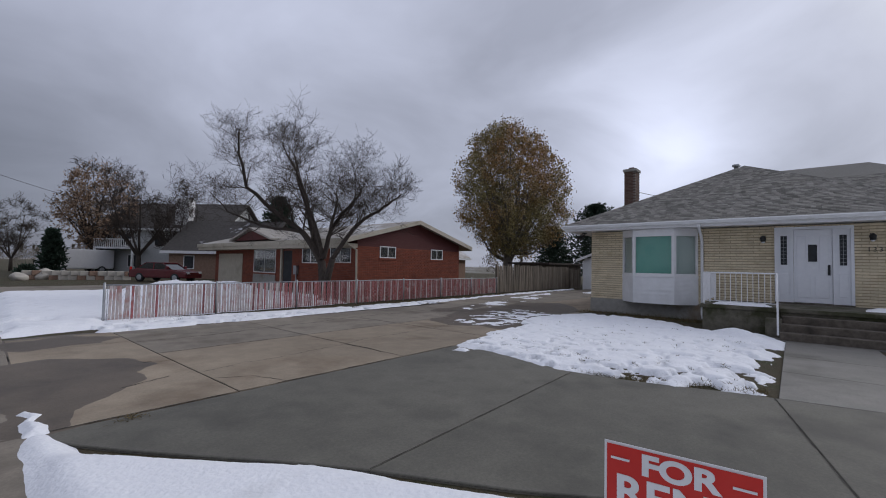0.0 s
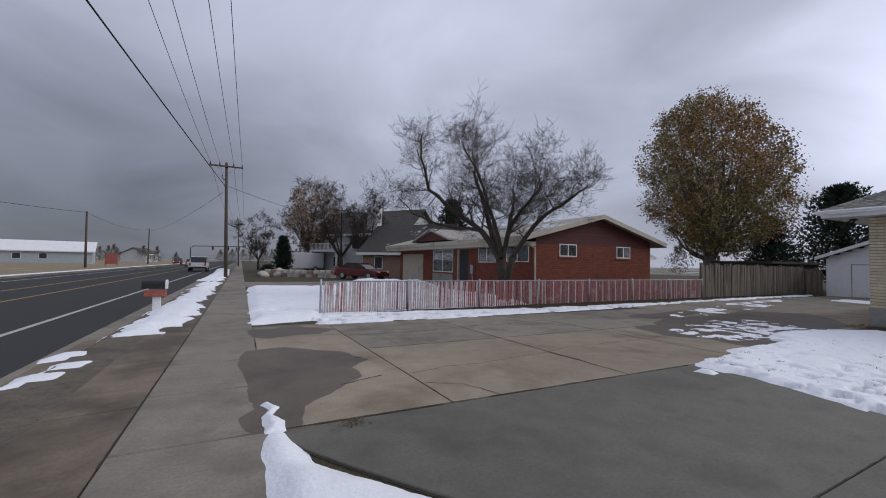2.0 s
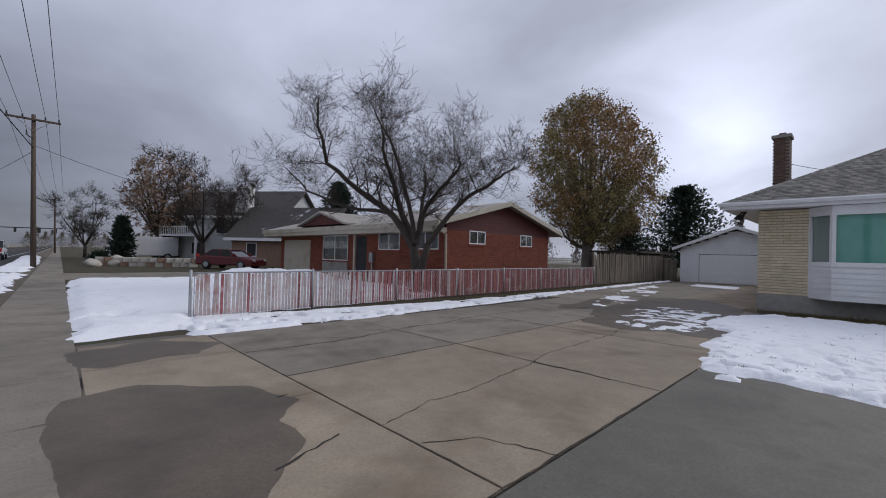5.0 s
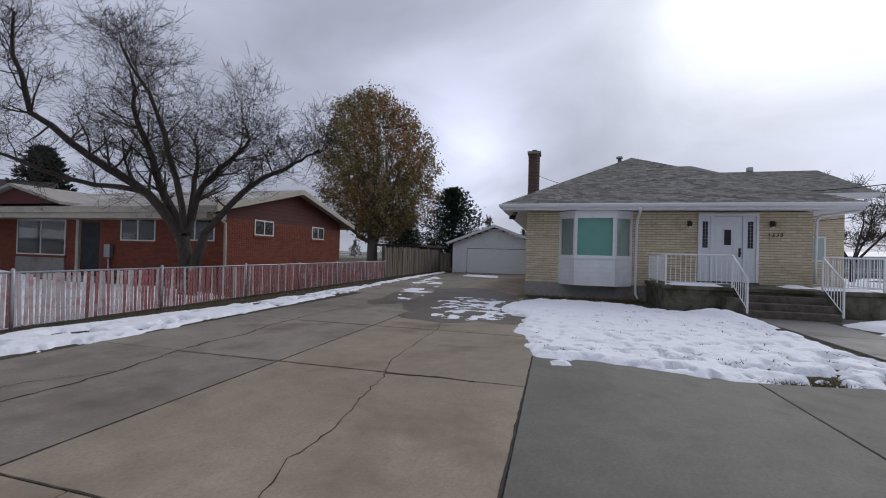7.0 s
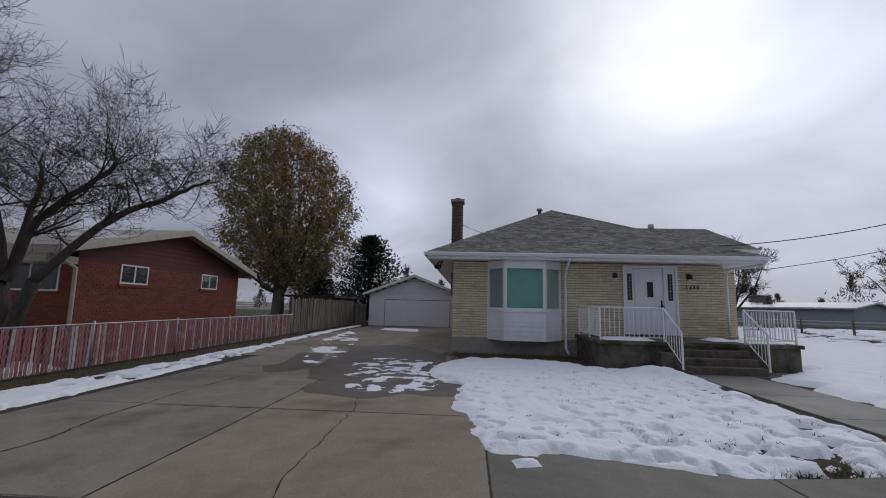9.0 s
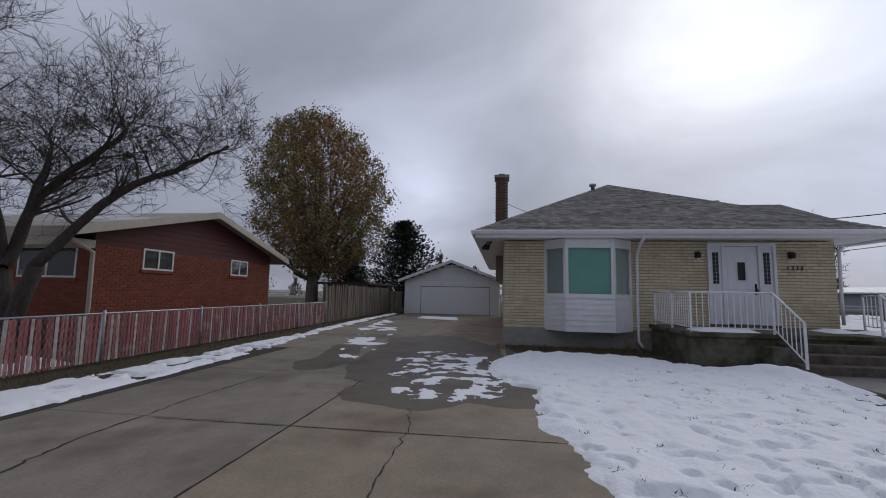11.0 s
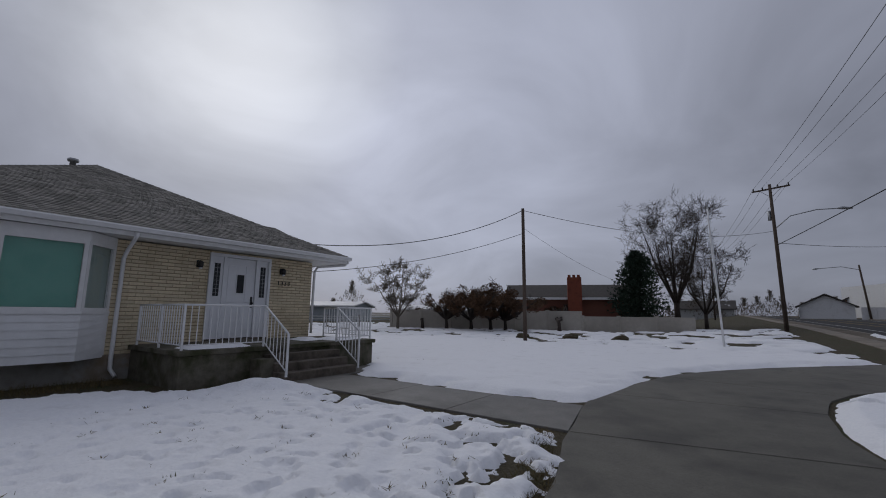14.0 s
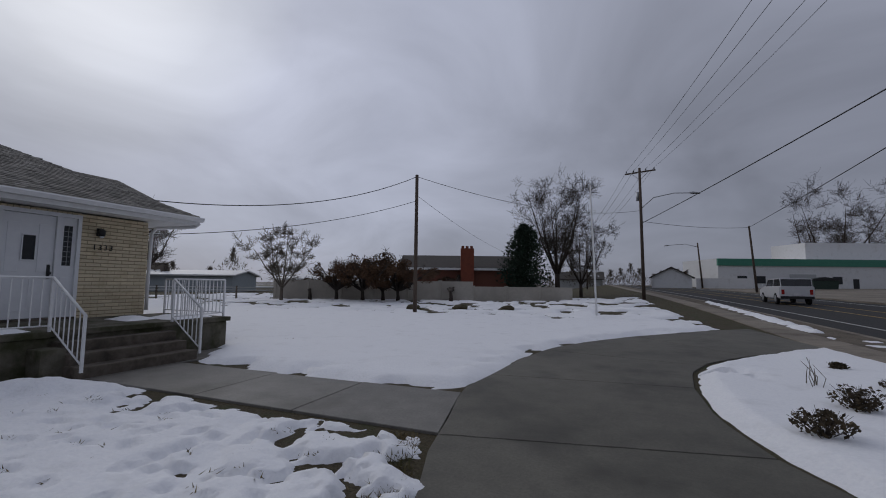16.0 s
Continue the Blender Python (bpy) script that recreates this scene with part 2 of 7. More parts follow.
FOUND = M("grey_foundation_concrete", (0.26, 0.25, 0.225), (0.34, 0.325, 0.295), 7, 0.9, 0.4, 50, c3=(0.2, 0.15, 0.1), scale3=1.3, lim=(0.52, 0.7))
MOSSY = M("mossy_stoop_concrete", (0.085, 0.078, 0.058), (0.155, 0.14, 0.108), 6, 0.9, 0.5, 40, c3=(0.045, 0.046, 0.02), scale3=1.8, lim=(0.45, 0.62))
STEP = M("weathered_step_concrete", (0.09, 0.074, 0.058), (0.15, 0.127, 0.102), 9, 0.85, 0.4, 50, c3=(0.055, 0.045, 0.035), scale3=2.2, lim=(0.48, 0.66))
GLASS = glass_mat("window_glass", (0.95, 0.97, 0.97))
TEAL_BLIND = M("teal_green_window_blind", (0.15, 0.44, 0.345), (0.18, 0.49, 0.385), 3, 0.7, c3=(0.085, 0.36, 0.28), scale3=0.9, lim=(0.5, 0.8))
PALE_BLIND = M("pale_grey_green_curtain", (0.38, 0.47, 0.43), (0.44, 0.53, 0.485), 6, 0.8, stretch=(1, 6, 0.3))
DARK_IN = M("dark_interior", (0.025, 0.027, 0.03), (0.045, 0.047, 0.05), 3, 0.8)
BLACK_METAL = M("black_metal", (0.015, 0.015, 0.016), (0.03, 0.03, 0.03), 20, 0.45)
GALV = M("galvanised_steel", (0.33, 0.34, 0.35), (0.44, 0.45, 0.46), 15, 0.45, metal=0.7)
CHIM_BRICK = M("brown_chimney_brick", (0.1, 0.06, 0.045), (0.16, 0.1, 0.078), 12, 0.9, 0.3, 50, rnd=0.22, island=True)
CHIM_MORTAR = M("chimney_mortar", (0.22, 0.2, 0.18), (0.28, 0.25, 0.22), 20, 0.95)
WOOD_POLE = M("weathered_utility_pole_wood", (0.075, 0.055, 0.042), (0.125, 0.095, 0.075), 8, 0.9, 0.4, 20, stretch=(3, 3, 0.3), c3=(0.05, 0.036, 0.028), scale3=1.0)
FENCE_WOOD = M("weathered_grey_fence_wood", (0.14, 0.115, 0.09), (0.225, 0.19, 0.15), 6, 0.92, 0.5, 20, stretch=(3, 3, 0.35), c3=(0.095, 0.08, 0.062), scale3=1.2, lim=(0.48, 0.7), rnd=0.22)
BARK = M("dark_bark", (0.035, 0.027, 0.022), (0.075, 0.06, 0.05), 14, 0.95, 0.8, 25, stretch=(1, 1, 0.3), bd=0.03)
BARK_TAN = M("grey_tan_bark", (0.12, 0.1, 0.08), (0.19, 0.165, 0.135), 10, 0.95, 0.7, 20, stretch=(1, 1, 0.3), bd=0.03)
LEAF_OLIVE = M("olive_brown_autumn_leaf", (0.2, 0.17, 0.07), (0.3, 0.245, 0.105), 0.6, 0.75, c3=(0.31, 0.185, 0.075), scale3=0.22, lim=(0.42, 0.6), rnd=0.45, island=True)
LEAF_RUST = M("rust_brown_autumn_leaf", (0.19, 0.125, 0.08), (0.26, 0.17, 0.11), 0.9, 0.8, rnd=0.4, island=True)
LEAF_DARKRUST = M("dark_rust_leaf", (0.085, 0.045, 0.024), (0.13, 0.072, 0.038), 0.9, 0.8, rnd=0.4, island=True)
NEEDLE = M("dark_pine_needle", (0.018, 0.036, 0.023), (0.036, 0.06, 0.037), 2.0, 0.8, rnd=0.35, island=True)
SHRUB = M("brown_green_shrub_leaf", (0.045, 0.035, 0.018), (0.08, 0.055, 0.028), 6, 0.8, rnd=0.4, island=True)


# ---- building helpers ----
def base_of(ob):
    v = Vector((0, 0, 0))
    while ob is not None:
        v += ob.location
        ob = ob.parent
    return v


def part(name, bm, mat, parent=None, label="", smooth=False, kind=""):
    me = bpy.data.meshes.new(name)
    if parent is not None:
        bmesh.ops.translate(bm, verts=bm.verts, vec=-base_of(parent))
    bm.normal_update()
    bm.to_mesh(me)
    bm.free()
    me.materials.append(mat)
    if smooth:
        me.shade_smooth()
    ob = new(name, me)
    ob.parent = parent
    if label or kind:
        tagged(ob, label=label, kind=kind)
    return ob


def raw(name, verts, faces, mat, parent=None, label="", smooth=False, kind=""):
    me = bpy.data.meshes.new(name)
    off = base_of(parent) if parent is not None else Vector((0, 0, 0))
    me.from_pydata([(v[0] - off[0], v[1] - off[1], v[2] - off[2]) for v in verts], [], faces)
    me.materials.append(mat)
    if smooth:
        me.shade_smooth()
    ob = new(name, me)
    ob.parent = parent
    if label or kind:
        tagged(ob, label=label, kind=kind)
    return ob


def thing(name, loc, label, category, group="", kind=""):
    ob = new(name)
    ob.empty_display_size = 0.2
    ob.location = loc
    return tagged(ob, label, category, group, kind)


def box(bm, x0, y0, z0, x1, y1, z1):
    vs = [bm.verts.new((x, y, z)) for z in (z0, z1) for x, y in ((x0, y0), (x1, y0), (x1, y1), (x0, y1))]
    for f in ((3, 2, 1, 0), (4, 5, 6, 7), (0, 1, 5, 4), (1, 2, 6, 5), (2, 3, 7, 6), (3, 0, 4, 7)):
        bm.faces.new([vs[i] for i in f])
    return vs


def boxes(*args, bevel=0.0):
    bm = bmesh.new()
    for a in args:
        x0, y0, z0, x1, y1, z1 = a
        box(bm, min(x0, x1), min(y0, y1), min(z0, z1), max(x0, x1), max(y0, y1), max(z0, z1))
    if bevel:
        bmesh.ops.bevel(bm, geom=bm.edges[:], offset=bevel, segments=2, affect="EDGES", profile=0.5)
    return bm


def prism(poly, axis, a, b):
    """A polygon pushed along an axis: points are the two other coordinates, in x, y, z order."""
    bm = bmesh.new()

    def at(p, v):
        return {"x": (v, p[0], p[1]), "y": (p[0], v, p[1]), "z": (p[0], p[1], v)}[axis]
    lo = [bm.verts.new(at(p, a)) for p in poly]
    hi = [bm.verts.new(at(p, b)) for p in poly]
    bm.faces.new(lo[::-1])
    bm.faces.new(hi)
    for i in range(len(poly)):
        j = (i + 1) % len(poly)
        bm.faces.new((lo[i], lo[j], hi[j], hi[i]))
    bmesh.ops.recalc_face_normals(bm, faces=bm.faces)
    return bm


def tube_into(verts, faces, pts, radii, sides=8, cap=True):
    """A tapered tube along points, appended to lists of vertices and faces."""
    start = len(verts)
    up = Vector((0, 0, 1))
    prev = None
    for i, p in enumerate(pts):
        p = Vector(p)
        d = (Vector(pts[min(i + 1, len(pts) - 1)]) - Vector(pts[max(i - 1, 0)])).normalized()
        if prev is None:
            s = d.cross(up)
            if s.length < 0.05:
                s = d.cross(Vector((1, 0, 0)))
        else:
            s = prev - d * prev.dot(d)
        s.normalize()
        prev = s
        t = d.cross(s)
        for k in range(sides):
            a = 2 * math.pi * k / sides
            verts.append(p + (s * math.cos(a) + t * math.sin(a)) * radii[i])
    for i in range(len(pts) - 1):
        for k in range(sides):
            a, b = start + i * sides + k, start + i * sides + (k + 1) % sides
            faces.append((a, b, b + sides, a + sides))
    if cap:
        faces.append(tuple(start + k for k in range(sides))[::-1])
        faces.append(tuple(start + (len(pts) - 1) * sides + k for k in range(sides)))


def tube(name, pts, r, mat, parent=None, label="", sides=8):
    v, f = [], []
    tube_into(v, f, pts, r if isinstance(r, (list, tuple)) else [r] * len(pts), sides)
    return raw(name, v, f, mat, parent, label, smooth=True)


# ---- numeric noise and distance for sheets of snow and wet ground ----
def hashed(ix, iy, seed):
    h = (ix * 374761393 + iy * 668265263 + seed * 974634) & 0x7FFFFFFF
    h = ((h ^ (h >> 13)) * 1274126177) & 0x7FFFFFFF
    return ((h ^ (h >> 16)) & 0xFFFF) / 65535.0


def vnoise(x, y, scale, seed=0, octaves=4):
    total, amp, norm = 0.0, 1.0, 0.0
    for o in range(octaves):
        fx, fy = x * scale * 2 ** o, y * scale * 2 ** o
        ix, iy = np.floor(fx).astype(np.int64), np.floor(fy).astype(np.int64)
        u, v = fx - ix, fy - iy
        u, v = u * u * (3 - 2 * u), v * v * (3 - 2 * v)
        a = hashed(ix, iy, seed + o) * (1 - u) + hashed(ix + 1, iy, seed + o) * u
        b = hashed(ix, iy + 1, seed + o) * (1 - u) + hashed(ix + 1, iy + 1, seed + o) * u
        total = total + amp * (a * (1 - v) + b * v)
        norm += amp
        amp *= 0.5
    return total / norm


def inside_distance(x, y, poly):
    """Distance to the outline, positive inside."""
    d = np.full(x.shape, 1e9)
    inn = np.zeros(x.shape, bool)
    for i in range(len(poly)):
        (ax, ay), (bx, by) = poly[i], poly[(i + 1) % len(poly)]
        ex, ey = bx - ax, by - ay
        t = np.clip(((x - ax) * ex + (y - ay) * ey) / (ex * ex + ey * ey), 0, 1)
        d = np.minimum(d, np.hypot(x - ax - t * ex, y - ay - t * ey))
        if ay != by:
            inn ^= ((ay > y) != (by > y)) & (x < (bx - ax) * (y - ay) / (by - ay) + ax)
    return np.where(inn, d, -d)


def sheet(name, poly, cell, height, mat, ragged=0.15, rscale=2.2, bumps=0.03, bscale=1.6, holes=0.0, hscale=1.4, hedge=0.0, z=0.0, slope=0.35, seed=3, parent=None, extra=None, ground=None):
    """A height-field patch that sinks under the ground at its ragged edge and where it has melted through."""
    xs, ys = [p[0] for p in poly], [p[1] for p in poly]
    nx, ny = int((max(xs) - min(xs) + 0.8) / cell) + 2, int((max(ys) - min(ys) + 0.8) / cell) + 2
    X, Y = np.meshgrid(min(xs) - 0.4 + np.arange(nx) * cell, min(ys) - 0.4 + np.arange(ny) * cell, indexing="ij")
    D = inside_distance(X, Y, poly) + (vnoise(X, Y, rscale, seed) - 0.5) * 2 * ragged
    Hh = np.minimum(D * slope, height) + np.clip(D, 0, 0.4) / 0.4 * (vnoise(X, Y, bscale, seed + 7) - 0.45) * 2 * bumps
    if holes:
        g = vnoise(X, Y, hscale, seed + 17, 5)
        edge = np.clip(1 - D / hedge, 0, 1) if hedge else 1.0
        Hh = Hh - np.clip(g - (1 - holes), 0, 1) * 1.6 * edge
    if extra is not None:
        Hh = Hh + extra(X, Y)
    keep = (Hh > -0.03)
    cells = keep[:-1, :-1] | keep[1:, :-1] | keep[:-1, 1:] | keep[1:, 1:]
    Hh = np.maximum(Hh, -0.06)
    if ground is not None:
        Hh = Hh + ground(X, Y)
    idx = np.arange(nx * ny).reshape(nx, ny)
    q = np.stack([idx[:-1, :-1], idx[1:, :-1], idx[1:, 1:], idx[:-1, 1:]], -1)[cells]
    used, inv = np.unique(q, return_inverse=True)
    V = np.stack([X.ravel(), Y.ravel(), Hh.ravel() + z], -1)[used]
    return raw(name, V.tolist(), inv.reshape(-1, 4).tolist(), mat, parent, smooth=True)


# ---- ground, street, paving ----
def bend(y):
    """How far the street has drifted in x at y."""
    if y >= 0:
        return 0.035 * y
    c = max(y, -60.0)
    return 0.035 * c + 0.0009 * c * c + (0.035 - 0.108) * (y - c)


def rise(y):
    """The street climbs gently to the south."""
    return 0.016 * max(0.0, -18.0 - y) if y > -120 else 1.63


def strip(name, s0, s1, y0, y1, z0, z1, mat, label="", category="", step=6.0, kind="structure", r0=1.0, r1=1.0):
    n = max(2, int((y1 - y0) / step) + 1)
    v, f = [], []
    for i in range(n + 1):
        y = y0 + (y1 - y0) * i / n
        b = bend(y)
        u = rise(y)
        v += [(s0 + b, y, z0), (s1 + b, y, z0), (s1 + b, y, z1 + u * r1), (s0 + b, y, z1 + u * r0)]
    for i in range(n):
        a = i * 4
        for k in range(4):
            f.append((a + k, a + (k + 1) % 4, a + 4 + (k + 1) % 4, a + 4 + k))
    f += [(0, 1, 2, 3)[::-1], tuple(n * 4 + k for k in range(4))]
    ob = raw(name, v, f, mat)
    bm = bmesh.new()
    bm.from_mesh(ob.data)
    bmesh.ops.recalc_face_normals(bm, faces=bm.faces)
    bm.to_mesh(ob.data)
    bm.free()
    return tagged(ob, label, category, kind=kind)


raw_ground = raw("ground", [(-2500, -2500, -0.2), (2500, -2500, -0.2), (2500, 2500, -0.2), (-2500, 2500, -0.2)], [(0, 1, 2, 3)], LAND)
tagged(raw_ground, "flat brown winter land with thin snow patches", "ground", kind="structure")
strip("road", -19.3, -7.75, -320, 420, -0.19, -0.10, ASPHALT, "wide worn dark grey asphalt street", "road", 5.0)
strip("gutter", -7.75, -7.3, -320, 420, -0.19, -0.085, CONC_WALK, "grey concrete gutter along the street", "kerb", 5.0)
strip("road_line_edge", -9.32, -9.2, -320, 420, -0.099, -0.094, WHITE_LINE, "worn solid white edge line on asphalt", "road marking", 5.0)
for k, s in enumerate((-12.4, -14.6)):
    strip("road_line_turn_lane", s, s + 0.11, -320, 420, -0.099, -0.094, YELLOW_LINE, "worn yellow turn lane line on asphalt", "road marking", 5.0)
strip("road_line_far", -17.9, -17.78, -320, 420, -0.099, -0.094, WHITE_LINE, "worn white line by the far kerb", "road marking", 5.0)
strip("kerb_far", -19.75, -19.3, -320, 420, -0.19, 0.03, CONC_WALK, "low concrete kerb across the street", "kerb", 5.0)
strip("verge", -7.3, -5.87, -320, 420, -0.19, -0.035, DIRT, "bare muddy verge with dead grass", "verge", 4.0)
strip("lawn", -4.72, 8.0, -320, 420, -0.19, -0.035, TURF, "dead brown lawn under melting snow", "lawn", 5.0, r1=0.0)
strip("lawn_rear", 8.0, 75.0, -320, 420, -0.19, -0.035, TURF, "dead brown ground beside the houses", "lawn", 5.0, r0=0.0, r1=0.0)
strip("field_far", -150.0, -19.75, 2, 420, -0.19, -0.02, DRYGRASS, "dry yellow grass field with snow streaks", "field", 8.0)
strip("parking_far", -75.0, -19.75, -320, 2, -0.19, 0.0, CONC_WALK, "pale paved frontage across the street", "pavement", 8.0)


# public footway in single slabs
footway = thing("sidewalk", (-5.3, 0, 0), "narrow grey concrete sidewalk with joints", "sidewalk", kind="structure")
for i in range(-40, 52):
    y0, y1 = i * 1.52 + 0.013, (i + 1) * 1.52 - 0.013
    bm = bmesh.new()
    vs = box(bm, -5.87, y0, -0.18, -4.72, y1, 0.0)
    for v in vs:
        if v.co.z > -0.1:
            v.co.z += rise(v.co.y)
        v.co.x += bend(v.co.y)
    bmesh.ops.bevel(bm, geom=[e for e in bm.edges if all(v.co.z > -0.1 for v in e.verts)], offset=0.012, segments=1, affect="EDGES")
    part("slab", bm, CONC_WALK, footway)
strip("sidewalk_bed", -5.86, -4.73, -62, 80, -0.185, -0.02, CRACK, "dark earth in the sidewalk joints", "sidewalk", 3.0)
strip("sidewalk_far", -5.87, -4.72, 80, 420, -0.185, 0.0, CONC_WALK, "grey concrete sidewalk running far off", "sidewalk", 8.0)
strip("sidewalk_south", -5.87, -4.72, -320, -62, -0.185, 0.0, CONC_WALK, "grey concrete sidewalk running far off", "sidewalk", 8.0)


def slab(poly, mat, parent, top=0.0, name="slab"):
    bm = prism(poly, "z", -0.15, top)
    bmesh.ops.bevel(bm, geom=[e for e in bm.edges if all(v.co.z > top - 0.01 for v in e.verts)], offset=0.006, segments=1, affect="EDGES")
    return part(name, bm, mat, parent)


G = 0.007
drive = thing("driveway", (6, 3, 0), "wide cracked tan concrete driveway with open joints", "driveway", kind="structure")
xs = [-2.85, 0.0, 2.85, 5.7, 8.6, 12.2, 15.8, 19.4, 23.0, 27.3]
ys = [-0.0, 3.1, 6.15]
for i in range(len(xs) - 1):
    for j in range(len(ys) - 1):
        y0, y1 = ys[j], ys[j + 1]
        if xs[i] >= 8.6:
            y0, y1 = (0.72, 3.6, 7.3)[j], (0.72, 3.6, 7.3)[j + 1]
        slab([(xs[i] + G, y0 + G), (xs[i + 1] - G, y0 + G), (xs[i + 1] - G, y1 - G), (xs[i] + G, y1 - G)], CONC_WALK if j else CONC, drive)
# apron between the footway and the street, and the strip beside the footway
for y0, y1 in ((0.0, 2.4), (2.4, 4.7), (4.7, 6.2)):
    slab([(-4.70 + bend(y0), y0 + G), (-2.85 - G, y0 + G), (-2.85 - G, y1 - G), (-4.70 + bend(y1), y1 - G)], CONC, drive)
for y0, y1 in ((-1.4, 1.2), (1.2, 3.6), (3.6, 6.1)):
    bm = prism([(-7.6 + bend(y0), y0 + G), (-5.88 + bend(y0), y0 + G), (-5.88 + bend(y1), y1 - G), (-7.6 + bend(y1), y1 - G)], "z", -0.17, 0.0)
    for v in bm.verts:
        if v.co.x < -7 and v.co.z > -0.05:
            v.co.z = -0.078
    part("apron_slab", bm, CONC_DIRTY, drive)
raw("joint_bed", [(-4.7, -0.1, -0.016), (27.2, -0.1, -0.016), (27.2, 7.3, -0.016), (-4.7, 6.1, -0.016)], [(0, 1, 2, 3)], CRACK, drive, "dark earth in the open joints")

# darker curved drive past the house
crescent = thing("curved_drive", (0, -5, 0), "damp dark grey concrete horseshoe driveway", "driveway", kind="structure")
outer = [(1.5, 0.0), (1.5, -1.0), (1.25, -1.7), (1.1, -2.7), (1.25, -3.6), (1.6, -4.7), (1.75, -5.6), (2.05, -6.95), (1.9, -8.2), (1.75, -9.8), (1.35, -11.7), (0.5, -13.4), (-0.7, -15.2), (-2.2, -17.0), (-3.7, -18.7), (-4.75, -19.6)]
inner = [(-4.70, -0.02), (-4.45, -0.6), (-3.95, -1.35), (-3.2, -2.45), (-2.45, -3.9), (-1.85, -4.75), (-1.4, -5.75), (-1.18, -6.9), (-1.2, -8.5), (-1.38, -9.8), (-1.85, -11.0), (-2.75, -12.2), (-4.0, -13.6), (-5.1, -14.6)]


JOINTS = [(0.0, -0.02), (-2.62, -2.72), (-5.08, -5.72), (-8.1, -8.45), (-11.3, -10.6), (-15.2, -12.4), (-19.6, -14.6)]


def along(line, ya, yb, n=7):
    """Points of a line that runs south, between two values of y."""
    p = np.array(line)
    q = np.linspace(ya, yb, n)
    return [(float(np.interp(-a, -p[:, 1], p[:, 0])), float(a)) for a in q]


oo, ii = [], []
for (ao, ai), (bo, bi) in zip(JOINTS[:-1], JOINTS[1:]):
    o, i = along(outer, ao, bo), along(inner, ai, bi)
    oo += o
    ii += i
    poly = o + i[::-1]
    c = Vector((sum(p[0] for p in poly) / len(poly), sum(p[1] for p in poly) / len(poly)))
    poly = [(p[0] + (c[0] - p[0]) * 0.003, p[1] + (c[1] - p[1]) * 0.003) for p in poly]
    slab(poly[::-1], CONC_DARK, crescent, top=-0.004)
raw("joint_bed", [(*p, -0.02) for p in oo] + [(*p, -0.02) for p in ii], [(m, m + 1, len(oo) + m + 1, len(oo) + m) for m in range(len(oo) - 1)], CRACK, crescent, "dark earth in the joints")

# entrance walk from the drive to the steps
walkway = thing("entrance_walk", (4.5, -5.9, 0), "damp grey concrete walk to the front steps", "walkway", kind="structure")
slab([(1.99, -6.75), (3.6 - G, -6.72), (3.6 - G, -5.12), (1.67, -5.12)], PATH_CONC, walkway, top=-0.002)
for x0, x1 in ((3.6, 5.3), (5.3, 7.6)):
    slab([(x0 + G, -6.7), (x1 - G, -6.65), (x1 - G, -5.12), (x0 + G, -5.12)], PATH_CONC, walkway, top=-0.002)
slab([(7.6 + G, -8.9), (8.5, -8.9), (8.5, -4.6), (7.6 + G, -4.6)], PATH_CONC, walkway, top=-0.002)


# cracks: thin jagged lines of dirt
def crack(pts, width, seed, parent, z=0.003, wander=0.014):
    rng = random.Random(seed)
    line = []
    for (ax, ay), (bx, by) in zip(pts[:-1], pts[1:]):
        n = max(2, int(math.hypot(bx - ax, by - ay) / 0.09))
        for i in range(n):
            t = i / n
            line.append((ax + (bx - ax) * t + rng.gauss(0, wander), ay + (by - ay) * t + rng.gauss(0, wander)))
    line.append(pts[-1])
    v, f = [], []
    for i, p in enumerate(line):
        q, o = line[min(i + 1, len(line) - 1)], line[max(i - 1, 0)]
        d = Vector((q[0] - o[0], q[1] - o[1])).normalized()
        w = width * rng.uniform(0.35, 1.3)
        v += [(p[0] - d.y * w, p[1] + d.x * w, z), (p[0] + d.y * w, p[1] - d.x * w, z)]
        if i:
            k = 2 * i
            f.append((k - 2, k - 1, k + 1, k))
    return raw("crack", v, f, CRACK, parent)


crack([(-2.9, 1.25), (-2.63, 1.32), (-2.14, 1.42), (-1.59, 1.39), (-0.84, 1.53), (-0.19, 1.58), (0.52, 1.78), (0.91, 1.8), (2.04, 1.82), (2.85, 1.83)], 0.007, 1, drive)
crack([(-2.85, 0.81), (-2.4, 0.59), (-2.24, 0.13), (-2.2, -0.02)], 0.007, 2, drive)
crack([(-2.8, 4.5), (-1.7, 4.46), (-1.02, 4.46), (-0.13, 4.69), (0.66, 4.74), (1.24, 4.65), (2.03, 4.85), (2.78, 4.87), (3.63, 4.9), (5.2, 4.8)], 0.015, 3, drive)
crack([(2.85, 1.8), (3.91, 2.03), (5.0, 1.7)], 0.008, 4, drive)
crack([(-4.6, 0.9), (-3.8, 1.15), (-3.2, 1.35)], 0.012, 6, drive)
crack([(-3.9, 2.25), (-3.5, 2.4), (-3.1, 2.5)], 0.016, 8, drive)
crack([(-0.02, 0.55), (0.02, 1.1), (-0.06, 1.62)], 0.018, 7, drive)
crack([(-1.02, 4.46), (-1.6, 4.9), (-2.4, 5.1)], 0.006, 9, drive)
